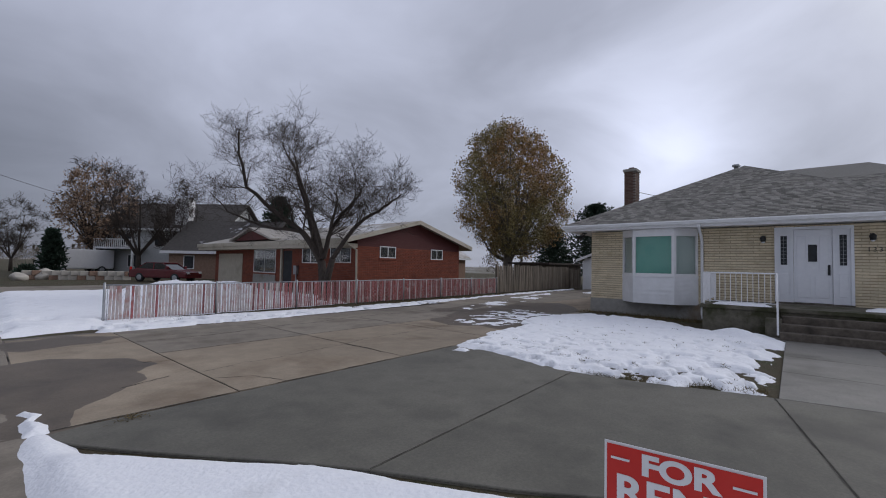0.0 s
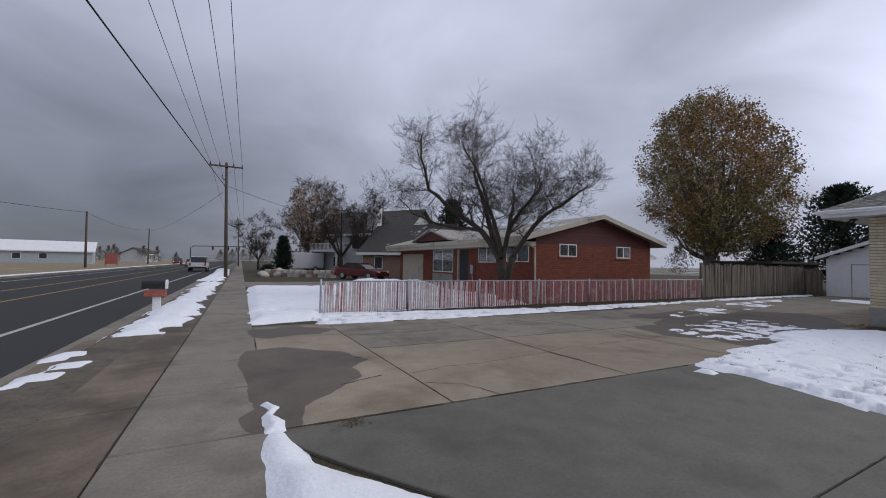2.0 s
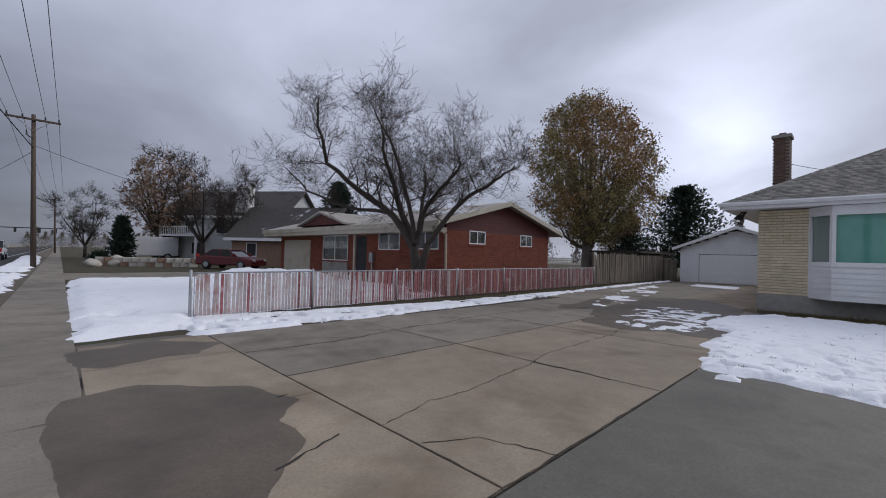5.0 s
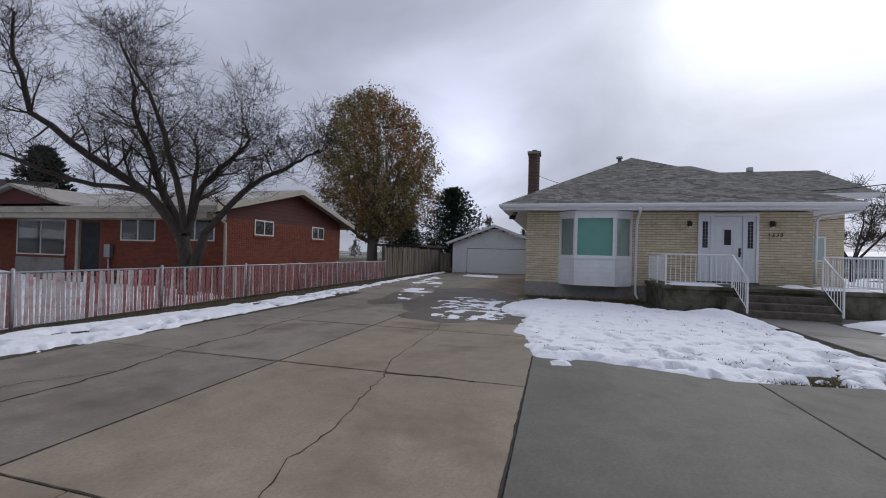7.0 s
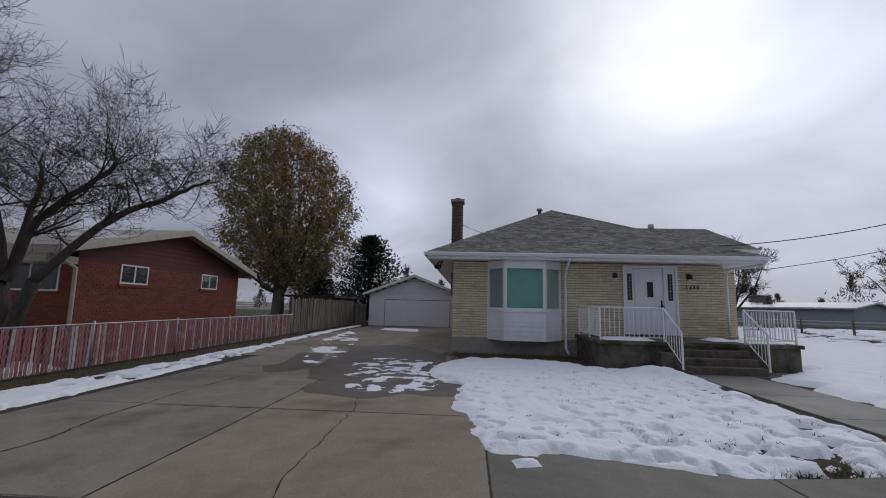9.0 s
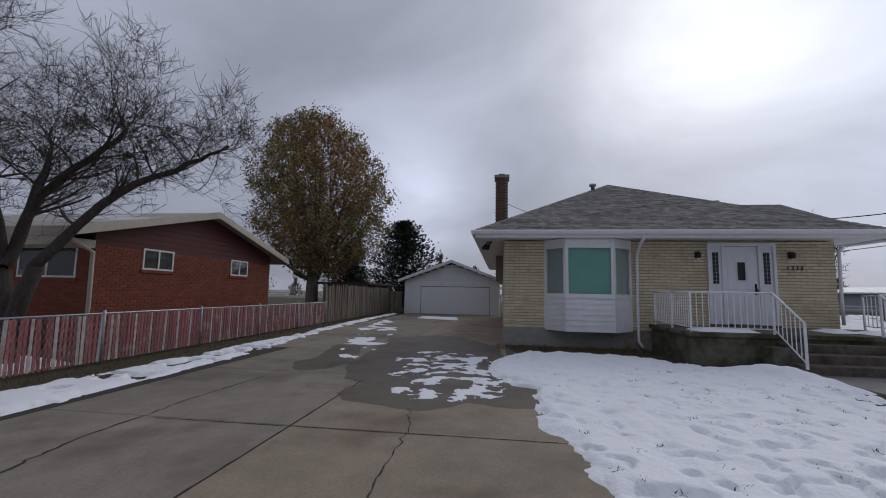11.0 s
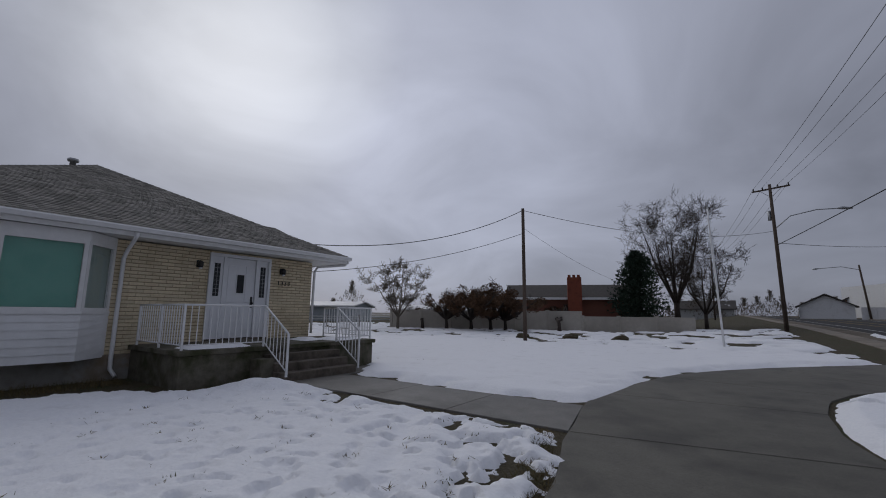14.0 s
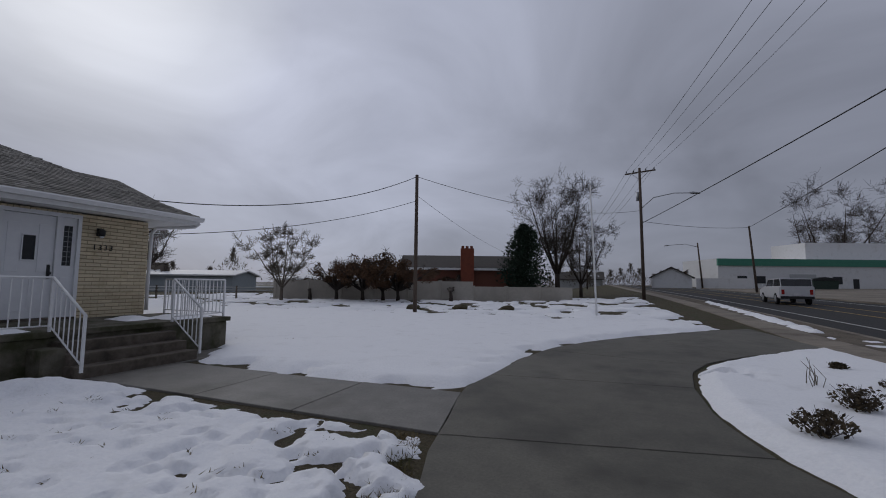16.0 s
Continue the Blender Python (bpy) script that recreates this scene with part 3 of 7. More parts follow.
# ragged earth along the open joints
for k, (a, b, w) in enumerate((((-2.85, 0.02), (-2.85, 6.1), 0.006), ((0.0, 0.02), (-0.05, 4.7), 0.01), ((2.85, 0.3), (2.8, 4.7), 0.009), ((-2.85, 3.1), (8.6, 3.1), 0.01), ((-4.65, 0.0), (1.4, 0.0), 0.009), ((1.12, -2.62), (-3.05, -2.72), 0.005), ((1.62, -5.08), (-1.45, -5.72), 0.006), ((-5.87 + bend(-0.2), -0.2), (-5.87 + bend(5.6), 5.6), 0.009))):
    crack([a, ((a[0] + b[0]) / 2, (a[1] + b[1]) / 2), b], w, 30 + k, drive, wander=0.003)
# wet patches where snow has melted
wet1 = tagged(sheet("wet_patch", [(-4.91, 0.06), (-4.95, 0.41), (-4.81, 0.61), (-4.83, 1.67), (-4.89, 2.6), (-4.76, 3.65), (-4.13, 3.77), (-3.29, 2.99), (-3.1, 2.29), (-3.45, 1.92), (-3.44, 1.42), (-3.87, 0.93), (-4.31, 0.55), (-4.43, 0.02), (-4.76, -0.02)], 0.05, 0.005, WET, ragged=0.07, rscale=3.0, bumps=0.0, slope=0.05, seed=21), "dark meltwater stain on tan concrete", "wet patch", kind="structure")
wet2 = tagged(sheet("wet_patch", [(3.66, 1.91), (3.74, 2.38), (3.93, 3.0), (4.31, 3.25), (5.0, 3.1), (5.3, 3.45), (6.28, 3.8), (8.64, 4.05), (11.5, 4.3), (13.0, 3.0), (11.5, 1.6), (10.2, 1.0), (8.6, 0.8), (5.25, 0.3), (4.1, 0.35), (3.97, 0.94), (4.15, 1.3), (3.83, 1.5)], 0.06, 0.005, WET, ragged=0.16, rscale=1.6, bumps=0.0, slope=0.05, seed=24), "dark meltwater stain among melting snow", "wet patch", kind="structure")
wet3 = tagged(sheet("wet_patch", [(5.97, 4.47), (6.57, 5.04), (7.13, 4.9), (9.5, 5.3), (10.0, 4.6), (7.27, 4.1), (6.28, 3.95)], 0.08, 0.005, WET, ragged=0.3, rscale=1.1, bumps=0.0, slope=0.05, seed=28), "small dark meltwater stain on concrete", "wet patch", kind="structure")
wet4 = tagged(sheet("wet_patch", [(-4.83, 5.94), (-4.44, 6.1), (-3.56, 6.1), (-2.8, 5.42), (-3.23, 4.76), (-4.28, 4.81), (-4.7, 5.19)], 0.08, 0.005, WET, ragged=0.3, rscale=1.1, bumps=0.0, slope=0.05, seed=29), "dark meltwater stain by the fence strip", "wet patch", kind="structure")


# snow
def tracks(X, Y):
    """Foot and tyre marks trodden into the lawn snow."""
    h = -0.02 * np.clip((vnoise(X, Y, 1.7, 51, 3) - 0.6) / 0.12, 0, 1)
    edge = np.clip(1 - (X - 1.0) / 3.6, 0.3, 1)
    h = h - 0.12 * edge * np.clip((vnoise(X, Y, 5.0, 57, 3) - 0.64) / 0.04, 0, 1) + 0.03 * (vnoise(X, Y, 9.0, 58, 3) - 0.5)
    for (ax, ay), (bx, by) in (((1.6, -2.4), (3.3, -4.9)), ((2.3, -2.3), (4.0, -4.9))):
        ex, ey = bx - ax, by - ay
        t = ((X - ax) * ex + (Y - ay) * ey) / (ex * ex + ey * ey)
        d = np.abs((X - ax) * ey - (Y - ay) * ex) / math.hypot(ex, ey)
        h = h - 0.035 * np.clip(1 - d / 0.16, 0, 1) ** 0.5 * (t > -0.1) * (t < 1.1)
    for k in range(46):
        fx, fy = 1.6 + 5.6 * hashed(k, 3, 5), -4.7 + 4.6 * hashed(k, 9, 5)
        a = 6.28 * hashed(k, 1, 5)
        u, w = (X - fx) * math.cos(a) + (Y - fy) * math.sin(a), -(X - fx) * math.sin(a) + (Y - fy) * math.cos(a)
        h = h - 0.045 * np.clip(1.25 - (u / 0.15) ** 2 - (w / 0.07) ** 2, 0, 1)
    mess = np.clip(1 - np.hypot(X - 2.0, Y + 4.1) / 1.9, 0, 1)
    return h - np.clip(vnoise(X, Y, 3.0, 61, 4) - 0.5, 0, 1) * 1.3 * mess


def climb(X, Y):
    return 0.016 * np.clip(-18 - Y, 0, None) * np.clip(1 - (X + 4.7) / 12.5, 0, 1)


def field_marks(X, Y):
    far = np.clip((-Y - 19) / 6, 0, 1)
    return -np.clip(vnoise(X, Y, 0.9, 71, 5) - 0.42, 0, 1) * 1.5 * far + 0.05 * (vnoise(X, Y, 3.0, 72, 2) - 0.5)


tagged(sheet("snow_lawn", [(1.42, 0.1), (1.35, -0.35), (1.4, -0.85), (1.28, -1.35), (1.05, -2.5), (1.15, -3.4), (1.5, -4.3), (1.85, -4.95), (3.1, -4.95), (5.0, -4.95), (7.3, -5.0), (7.9, -4.4), (8.0, -3.5), (8.9, -2.6), (9.6, -1.5), (9.5, 0.3), (8.4, 0.85), (7.1, 1.2), (5.83, 1.0), (5.24, 0.63), (3.93, 0.42), (3.2, 0.48), (2.87, 0.2)], 0.04, 0.085, SNOW, ragged=0.13, rscale=3.2, bumps=0.016, bscale=1.1, holes=0.40, hedge=1.0, seed=5, z=-0.015, extra=tracks), "trampled white snow over the front lawn", "snow", kind="structure")
tagged(sheet("snow_heap", [(6.3, -5.0), (7.9, -5.0), (8.2, -3.6), (7.3, -3.3), (6.4, -3.9)], 0.06, 0.22, SNOW, ragged=0.2, bumps=0.05, bscale=3, seed=8, slope=0.3), "shovelled snow heap beside the front steps", "snow", kind="structure")
tagged(sheet("snow_melting", [(4.2, 2.3), (4.15, 1.5), (4.6, 0.7), (7.4, 0.9), (8.6, 1.3), (9.0, 2.6), (7.6, 3.1), (6.4, 2.9), (5.2, 2.7)], 0.04, 0.014, SNOW, ragged=0.35, bumps=0.004, holes=0.5, hscale=4.2, seed=42, slope=0.1), "thin broken patches of melting snow on concrete", "snow", kind="structure")
tagged(sheet("snow_melting", [(7.2, 3.8), (9.2, 3.9), (17.0, 5.4), (20.0, 6.8), (15.0, 6.4), (10.0, 5.2), (7.5, 4.6)], 0.07, 0.012, SNOW, ragged=0.3, bumps=0.004, holes=0.53, hscale=1.6, seed=45, slope=0.1), "thin broken patches of melting snow on concrete", "snow", kind="structure")
tagged(sheet("snow_patch", [(21.0, 3.2), (23.5, 3.4), (24.0, 5.6), (22.0, 5.5)], 0.08, 0.03, SNOW, ragged=0.2, seed=46), "leftover snow patch before the garage", "snow", kind="structure")
tagged(sheet("snow_scrap", [(1.05, -0.27), (1.25, -0.24), (1.3, -0.5), (1.12, -0.53)], 0.02, 0.04, SNOW, ragged=0.04, rscale=6.0, seed=47, slope=0.6), "small leftover lump of snow on concrete", "snow", kind="structure")
tagged(sheet("snow_island", [(-4.66, 0.05), (-4.76, -0.1), (-4.83, -0.6), (-5.05, -6.0), (-5.2, -12.0), (-5.0, -14.4), (-4.0, -13.4), (-2.8, -12.0), (-1.95, -10.9), (-1.5, -9.7), (-1.32, -8.5), (-1.3, -7.0), (-1.52, -5.8), (-1.95, -4.85), (-2.6, -3.8), (-3.3, -2.4), (-4.05, -1.35), (-4.5, -0.7), (-4.6, -0.1)], 0.06, 0.11, SNOW, ragged=0.06, bumps=0.02, bscale=1.2, seed=9, slope=0.5, z=-0.01, extra=lambda X, Y: -0.16 * np.clip(1 - np.hypot(X + 1.6, Y + 9.6) / 0.9, 0, 1) * (vnoise(X, Y, 3, 5) > 0.45)), "smooth white snow on the planted island", "snow", kind="structure")
tagged(sheet("snow_scrap", [(-4.76, -0.06), (-4.58, -0.06), (-4.55, 0.2), (-4.64, 0.38), (-4.56, 0.6), (-4.66, 0.8), (-4.76, 0.74), (-4.68, 0.55), (-4.77, 0.35)], 0.02, 0.05, SNOW, ragged=0.03, rscale=6.0, seed=48, slope=0.6), "thin tail of snow on concrete", "snow", kind="structure")
tagged(sheet("snow_field", [(2.08, -6.9), (3.5, -6.75), (5.2, -6.75), (7.4, -6.95), (9.2, -8.9), (11.2, -8.7), (30.0, -9.0), (46.0, -12.0), (46.0, -44.0), (20.0, -46.0), (-2.6, -46.0), (-3.3, -24.0), (-3.7, -19.0), (-0.9, -15.7), (0.45, -13.8), (1.35, -11.9), (1.8, -9.9), (2.0, -8.3)], 0.16, 0.09, SNOW, ragged=0.14, bumps=0.025, bscale=0.8, holes=0.4, hscale=2.2, hedge=0.8, seed=12, z=-0.02, extra=field_marks, ground=climb), "broad snow-covered side yard and field", "snow", kind="structure")
tagged(sheet("snow_fence_strip", [(-2.9, 6.1), (0.0, 6.15), (2.6, 6.4), (7.1, 6.5), (12.0, 7.0), (19.0, 7.7), (27.0, 7.9), (27.0, 8.3), (19.0, 8.1), (12.0, 7.6), (7.0, 7.5), (3.5, 7.6), (0.0, 7.9), (-2.6, 8.4), (-3.4, 8.0)], 0.05, 0.05, SNOW, ragged=0.22, rscale=2.4, bumps=0.02, holes=0.47, hscale=3.0, seed=14, z=-0.015), "ragged snow strip between driveway and fence", "snow", kind="structure")
tagged(sheet("snow_neighbour_lawn", [(-4.55, 6.9), (-2.9, 7.2), (-2.3, 8.5), (5.5, 9.0), (6.5, 12.5), (6.5, 19.5), (2.0, 21.0), (-3.8, 21.5), (-4.2, 14.0)], 0.09, 0.11, SNOW, ragged=0.16, rscale=3.0, bumps=0.045, bscale=1.6, holes=0.4, hscale=1.8, hedge=1.3, seed=15, z=-0.015), "white snow over the neighbour's front lawn", "snow", kind="structure")
tagged(sheet("snow_bank", [(1.5, 17.5), (5.8, 16.0), (6.3, 18.5), (3.0, 20.8), (0.0, 21.0)], 0.14, 0.5, SNOW, ragged=0.25, bumps=0.12, seed=16, slope=0.4), "ploughed snow bank beside the neighbour's drive", "snow", kind="structure")
for nm, poly, sd in (("snow_verge", [(-7.1, 5.9), (-6.2, 6.3), (-5.75, 9.0), (-5.7, 14.0), (-5.2, 27.0), (-6.2, 27.0), (-6.5, 17.0), (-6.7, 12.0)], 17), ("snow_verge", [(-6.6, 30.0), (-5.2, 29.0), (-4.6, 44.0), (-4.2, 70.0), (-5.6, 70.0), (-6.0, 40.0)], 18), ("snow_verge", [(-6.9, -20.0), (-6.4, -17.5), (-6.5, -26.0), (-6.9, -40.0), (-7.4, -40.0), (-7.2, -28.0)], 19), ("snow_verge", [(-6.6, -2.1), (-6.2, -2.0), (-6.2, -4.5), (-6.9, -4.5)], 31)):
    tagged(sheet(nm, poly, 0.08, 0.1, SNOW, ragged=0.28, rscale=1.8, bumps=0.04, bscale=2.2, holes=0.44, hscale=2.0, hedge=1.2, seed=sd, z=-0.02, ground=climb), "grey-edged snow left along the verge", "snow", kind="structure")
for k, (x, y) in enumerate(((-7.2, 4.6), (-7.0, 3.7), (-7.15, 3.1), (-6.8, -16.0), (-7.2, -17.2), (-6.9, -13.5))):
    tagged(sheet("snow_scrap", [(x - 0.22, y - 0.25), (x + 0.22, y - 0.2), (x + 0.2, y + 0.25), (x - 0.18, y + 0.2)], 0.05, 0.02, SNOW, ragged=0.1, seed=70 + k, z=-0.04), "small leftover snow scrap on the verge", "snow", kind="structure")
strip("snow_far_kerb", -20.6, -19.8, 4, 200, -0.1, 0.04, SNOW, "thin snow ribbon along the far kerb", "snow", 3.0)


# ---- tan brick house ----
HX, HY0, HY1 = 11.0, -8.05, 0.77          # front wall plane and its two ends
FZ, WZ, EZ = 0.50, 3.03, 3.08             # top of foundation, top of wall, soffit
EX, EY0, EY1 = 10.33, -8.96, 1.58         # eave lines
BACK = 26.0


def brick_wall(parent, x, y0, y1, z0, z1, face, holes, mat, joined, bl, bh, limit, axis="x", depth=0.012):
    """Courses of bricks on a wall plane; face is the outward sign. The first ones are parts, the rest one mesh."""
    n, verts, faces = 0, [], []
    shared = {}
    rows = int((z1 - z0) / bh)
    bh = (z1 - z0) / rows
    for r in range(rows):
        za = z0 + r * bh
        u = y1 + (bl / 2 if r % 2 else 0)
        while u > y0:
            a, b = max(u - bl, y0), min(u, y1)
            u -= bl
            segs = [(a, b)]
            for h0, h1, g0, g1 in holes:
                if za + bh > g0 + 0.01 and za < g1 - 0.01:
                    out = []
                    for s, e in segs:
                        if h1 <= s or h0 >= e:
                            out.append((s, e))
                        else:
                            if h0 > s:
                                out.append((s, h0))
                            if h1 < e:
                                out.append((h1, e))
                    segs = out
            for s, e in segs:
                if e - s < 0.03:
                    continue
                s2, e2, zb, zt = s + 0.0025, e - 0.0025, za + 0.008, za + bh - 0.008
                lo, hi = (x + face * depth, x - face * 0.01)
                if n < limit:
                    key = round(e2 - s2, 3)
                    if key not in shared:
                        w = e2 - s2
                        bm = boxes((-depth, -w / 2, 0, 0.01, w / 2, zt - zb)) if axis == "x" else boxes((-w / 2, -depth, 0, w / 2, 0.01, zt - zb))
                        bmesh.ops.bevel(bm, geom=[g for g in bm.edges if all(abs((v.co.x if axis == "x" else v.co.y) + depth) < 1e-4 for v in g.verts)], offset=0.005, segments=1, affect="EDGES")
                        me = bpy.data.meshes.new("brick")
                        bm.to_mesh(me)
                        bm.free()
                        me.materials.append(mat)
                        shared[key] = me
                    ob = new("brick", shared[key])
                    ob.parent = parent
                    o = base_of(parent)
                    ob.location = (x - o[0], (s2 + e2) / 2 - o[1], zb - o[2]) if axis == "x" else ((s2 + e2) / 2 - o[0], x - o[1], zb - o[2])
                    n += 1
                    continue
                k = len(verts)
                c = 0.005
                quad = [(lo, s2 + c, zb + c), (lo, e2 - c, zb + c), (lo, e2 - c, zt - c), (lo, s2 + c, zt - c), (hi, s2, zb), (hi, e2, zb), (hi, e2, zt), (hi, s2, zt)]
                if axis == "y":
                    quad = [(q[1], q[0], q[2]) for q in quad]
                verts += quad
                faces += [(k, k + 3, k + 2, k + 1), (k, k + 1, k + 5, k + 4), (k + 1, k + 2, k + 6, k + 5), (k + 2, k + 3, k + 7, k + 6), (k + 3, k, k + 4, k + 7)]
    if verts:
        ob = raw("bricks", verts, faces, joined, parent, kind="stuff")
        bm = bmesh.new()
        bm.from_mesh(ob.data)
        bmesh.ops.recalc_face_normals(bm, faces=bm.faces)
        bm.to_mesh(ob.data)
        bm.free()


BAY = (-2.82, -0.40, 0.45, 3.03)
DOOR = (-6.58, -4.84, 0.72, 2.98)
house = thing("house", (16, -3.6, 0), "single-storey tan brick house with grey hip roof", "house")
wf = thing("wall_front", (HX, -3.6, 0), "tan roman brick front wall of the house", "wall", kind="structure")
T = 0.25
part("wall_core", boxes((HX, BAY[1], FZ, HX + T, HY1, WZ), (HX, DOOR[1], FZ, HX + T, BAY[0], WZ), (HX, HY0, FZ, HX + T, DOOR[0], WZ), (HX, DOOR[0], DOOR[3], HX + T, DOOR[1], WZ), (HX, DOOR[0], FZ, HX + T, DOOR[1], DOOR[2])), TAN_MORTAR, wf)
part("foundation", boxes((HX - 0.03, HY0 - 0.03, -0.25, HX + T, HY1 + 0.03, FZ), bevel=0.01), FOUND, wf, "stained grey concrete foundation")
# side walls
ws = thing("wall_north", (18, HY1, 0), "tan brick side wall along the driveway", "wall", kind="structure")
part("wall_core", boxes((HX + T, HY1 - T, FZ, BACK, HY1, WZ)), TAN_MORTAR, ws)
part("foundation", boxes((HX + T, HY1 - T, -0.25, BACK, HY1 + 0.03, FZ)), FOUND, ws, "grey concrete foundation")
ww = thing("wall_south", (18, HY0, 0), "tan brick side wall facing the yard", "wall", kind="structure")
part("wall_core", boxes((HX + T, HY0, FZ, BACK, HY0 + T, WZ)), TAN_MORTAR, ww)
part("foundation", boxes((HX + T, HY0 - 0.03, -0.25, BACK, HY0 + T, FZ)), FOUND, ww, "grey concrete foundation")
wb = thing("wall_back", (BACK, -3.6, 0), "plain rear wall of the house", "wall", kind="structure")
part("wall_core", boxes((BACK, HY0, -0.2, BACK + T, HY1, WZ)), TAN_MORTAR, wb)
part("house_floor", boxes((HX + T, HY0 + T, 0.4, BACK, HY1 - T, 0.7)), DARK_IN, house)
# rear wing that stands out to the south
wing = thing("house_wing", (19.5, -10, 0), "tan brick rear wing with its own grey roof", "house")
part("wing_wall", boxes((17.6, -11.2, -0.2, 25.5, HY0, 3.3)), TAN_MORTAR, wing)

# roof
PK = (16.9, (EY0 + EY1) / 2, 6.2)
RE = (22.0, PK[1], PK[2])
RB = (27.0, 0, 0)
roof = thing("roof", (16, -3.6, EZ), "grey asphalt shingle hip roof", "roof", kind="structure")
TH = 0.10
v = [(EX, EY1, EZ + 0.17), (EX, EY0, EZ + 0.17), (27.0, EY0, EZ + 0.17), (27.0, EY1, EZ + 0.17), PK, RE]
v += [(a, b, c - TH) for a, b, c in v]
raw("roof_deck", v, [(0, 1, 4), (1, 2, 5, 4), (2, 3, 5), (3, 0, 4, 5), (10, 7, 6), (10, 11, 8, 7), (11, 9, 8), (11, 10, 6, 9), (0, 6, 7, 1), (1, 7, 8, 2), (2, 8, 9, 3), (3, 9, 6, 0)], ROOF_UNDER, roof)
part("soffit", boxes((EX + 0.02, EY0 + 0.02, EZ - 0.02, 26.9, EY1 - 0.02, EZ)), WHITE_TRIM, roof, "white slatted soffit")
# fascia, gutter and ridge caps
part("fascia", boxes((EX - 0.02, EY0, EZ - 0.04, EX + 0.01, EY1, EZ + 0.11), (EX, EY1 - 0.01, EZ - 0.04, 27.0, EY1 + 0.02, EZ + 0.11), (EX, EY0 - 0.02, EZ - 0.04, 27.0, EY0 + 0.01, EZ + 0.11)), WHITE_TRIM, roof, "white painted fascia")
part("gutter", prism([(EX - 0.13, EZ + 0.17), (EX - 0.15, EZ + 0.14), (EX - 0.12, EZ + 0.06), (EX - 0.02, EZ + 0.05), (EX - 0.02, EZ + 0.16), (EX - 0.04, EZ + 0.16), (EX - 0.04, EZ + 0.08), (EX - 0.11, EZ + 0.08)], "y", EY0 - 0.05, EY1 + 0.05), WHITE_METAL, roof, "white metal gutter")
ob = part("gutter", prism([(EY1 + 0.02, EZ + 0.05), (EY1 + 0.12, EZ + 0.06), (EY1 + 0.15, EZ + 0.14), (EY1 + 0.13, EZ + 0.17), (EY1 + 0.02, EZ + 0.16)], "x", EX - 0.05, 27.0), WHITE_METAL, roof, "white metal gutter")


def shingle_slope(corners, parent, limit, seed, w=0.22, h=0.14):
    """Overlapping shingles on a triangle or trapezoid: the two eave corners first, then the ridge corners."""
    rng = random.Random(seed)
    a, b = Vector(corners[0]), Vector(corners[1])
    tops = [Vector(c) for c in corners[2:]]
    u = (b - a).normalized()
    rel = tops[0] - a
    up = (rel - u * rel.dot(u))
    length = up.length
    up.normalize()
    n = u.cross(up)
    if n.z < 0:
        n = -n
    ta = (tops[-1] - a).dot(u)
    tb = (tops[0] - a).dot(u)
    width = (b - a).length
    verts, faces, made, mesh = [], [], 0, None
    for r in range(int(length / h)):
        f = (r + 0.5) * h / length
        s0, s1 = ta * f, width + (tb - width) * f
        s = s0 - rng.uniform(0, w)
        while s < s1:
            e = s + w * rng.choice((0.55, 0.8, 1.0, 1.15))
            c0, c1 = max(s, s0) + 0.003, min(e, s1) - 0.003
            s = e
            if c1 - c0 < 0.04:
                continue
            lift = rng.uniform(0.010, 0.018)
            o = a + up * (r * h - 0.03)
            quad = [o + u * c0 + n * lift, o + u * c1 + n * lift, o + u * c1 + up * (h + 0.02) + n * 0.004, o + u * c0 + up * (h + 0.02) + n * 0.004, o + u * c0 - n * 0.003, o + u * c1 - n * 0.003]
            if made < limit:
                base = base_of(parent)
                me = bpy.data.meshes.new("shingle")
                me.from_pydata([tuple(q - base) for q in quad], [], [(0, 1, 2, 3), (4, 5, 1, 0)])
                me.materials.append(SHINGLE)
                new("shingle", me).parent = parent
                made += 1
            else:
                k = len(verts)
                verts += quad
                faces += [(k, k + 1, k + 2, k + 3), (k + 4, k + 5, k + 1, k)]
    if verts:
        raw("shingles", verts, faces, SHINGLE_I, parent, kind="stuff")


EZT = EZ + 0.172
shingle_slope([(EX - 0.04, EY0, EZT), (EX - 0.04, EY1, EZT), PK], roof, 290, 1)
shingle_slope([(EX, EY1 + 0.02, EZT), (27.0, EY1 + 0.02, EZT), RE, PK], roof, 0, 2)
shingle_slope([(27.0, EY0 - 0.02, EZT), (EX, EY0 - 0.02, EZT), PK, RE], roof, 0, 3)
for p, q in (((EX, EY1, EZT), PK), ((EX, EY0, EZT), PK), (PK, RE)):
    p, q = Vector(p), Vector(q)
    n = int((q - p).length / 0.22)
    v, f = [], []
    for i in range(n):
        c0, c1 = p + (q - p) * (i / n), p + (q - p) * ((i + 1.15) / n)
        side = (q - p).cross(Vector((0, 0, 1))).normalized() * 0.13
        k = len(v)
        v += [c0 - side + Vector((0, 0, -0.02)), c0 + Vector((0, 0, 0.045)), c0 + side + Vector((0, 0, -0.02)), c1 - side + Vector((0, 0, -0.03)), c1 + Vector((0, 0, 0.03)), c1 + side + Vector((0, 0, -0.03))]
        f += [(k, k + 1, k + 4, k + 3), (k + 1, k + 2, k + 5, k + 4)]
    raw("hip_cap", v, f, SHINGLE_I, roof)

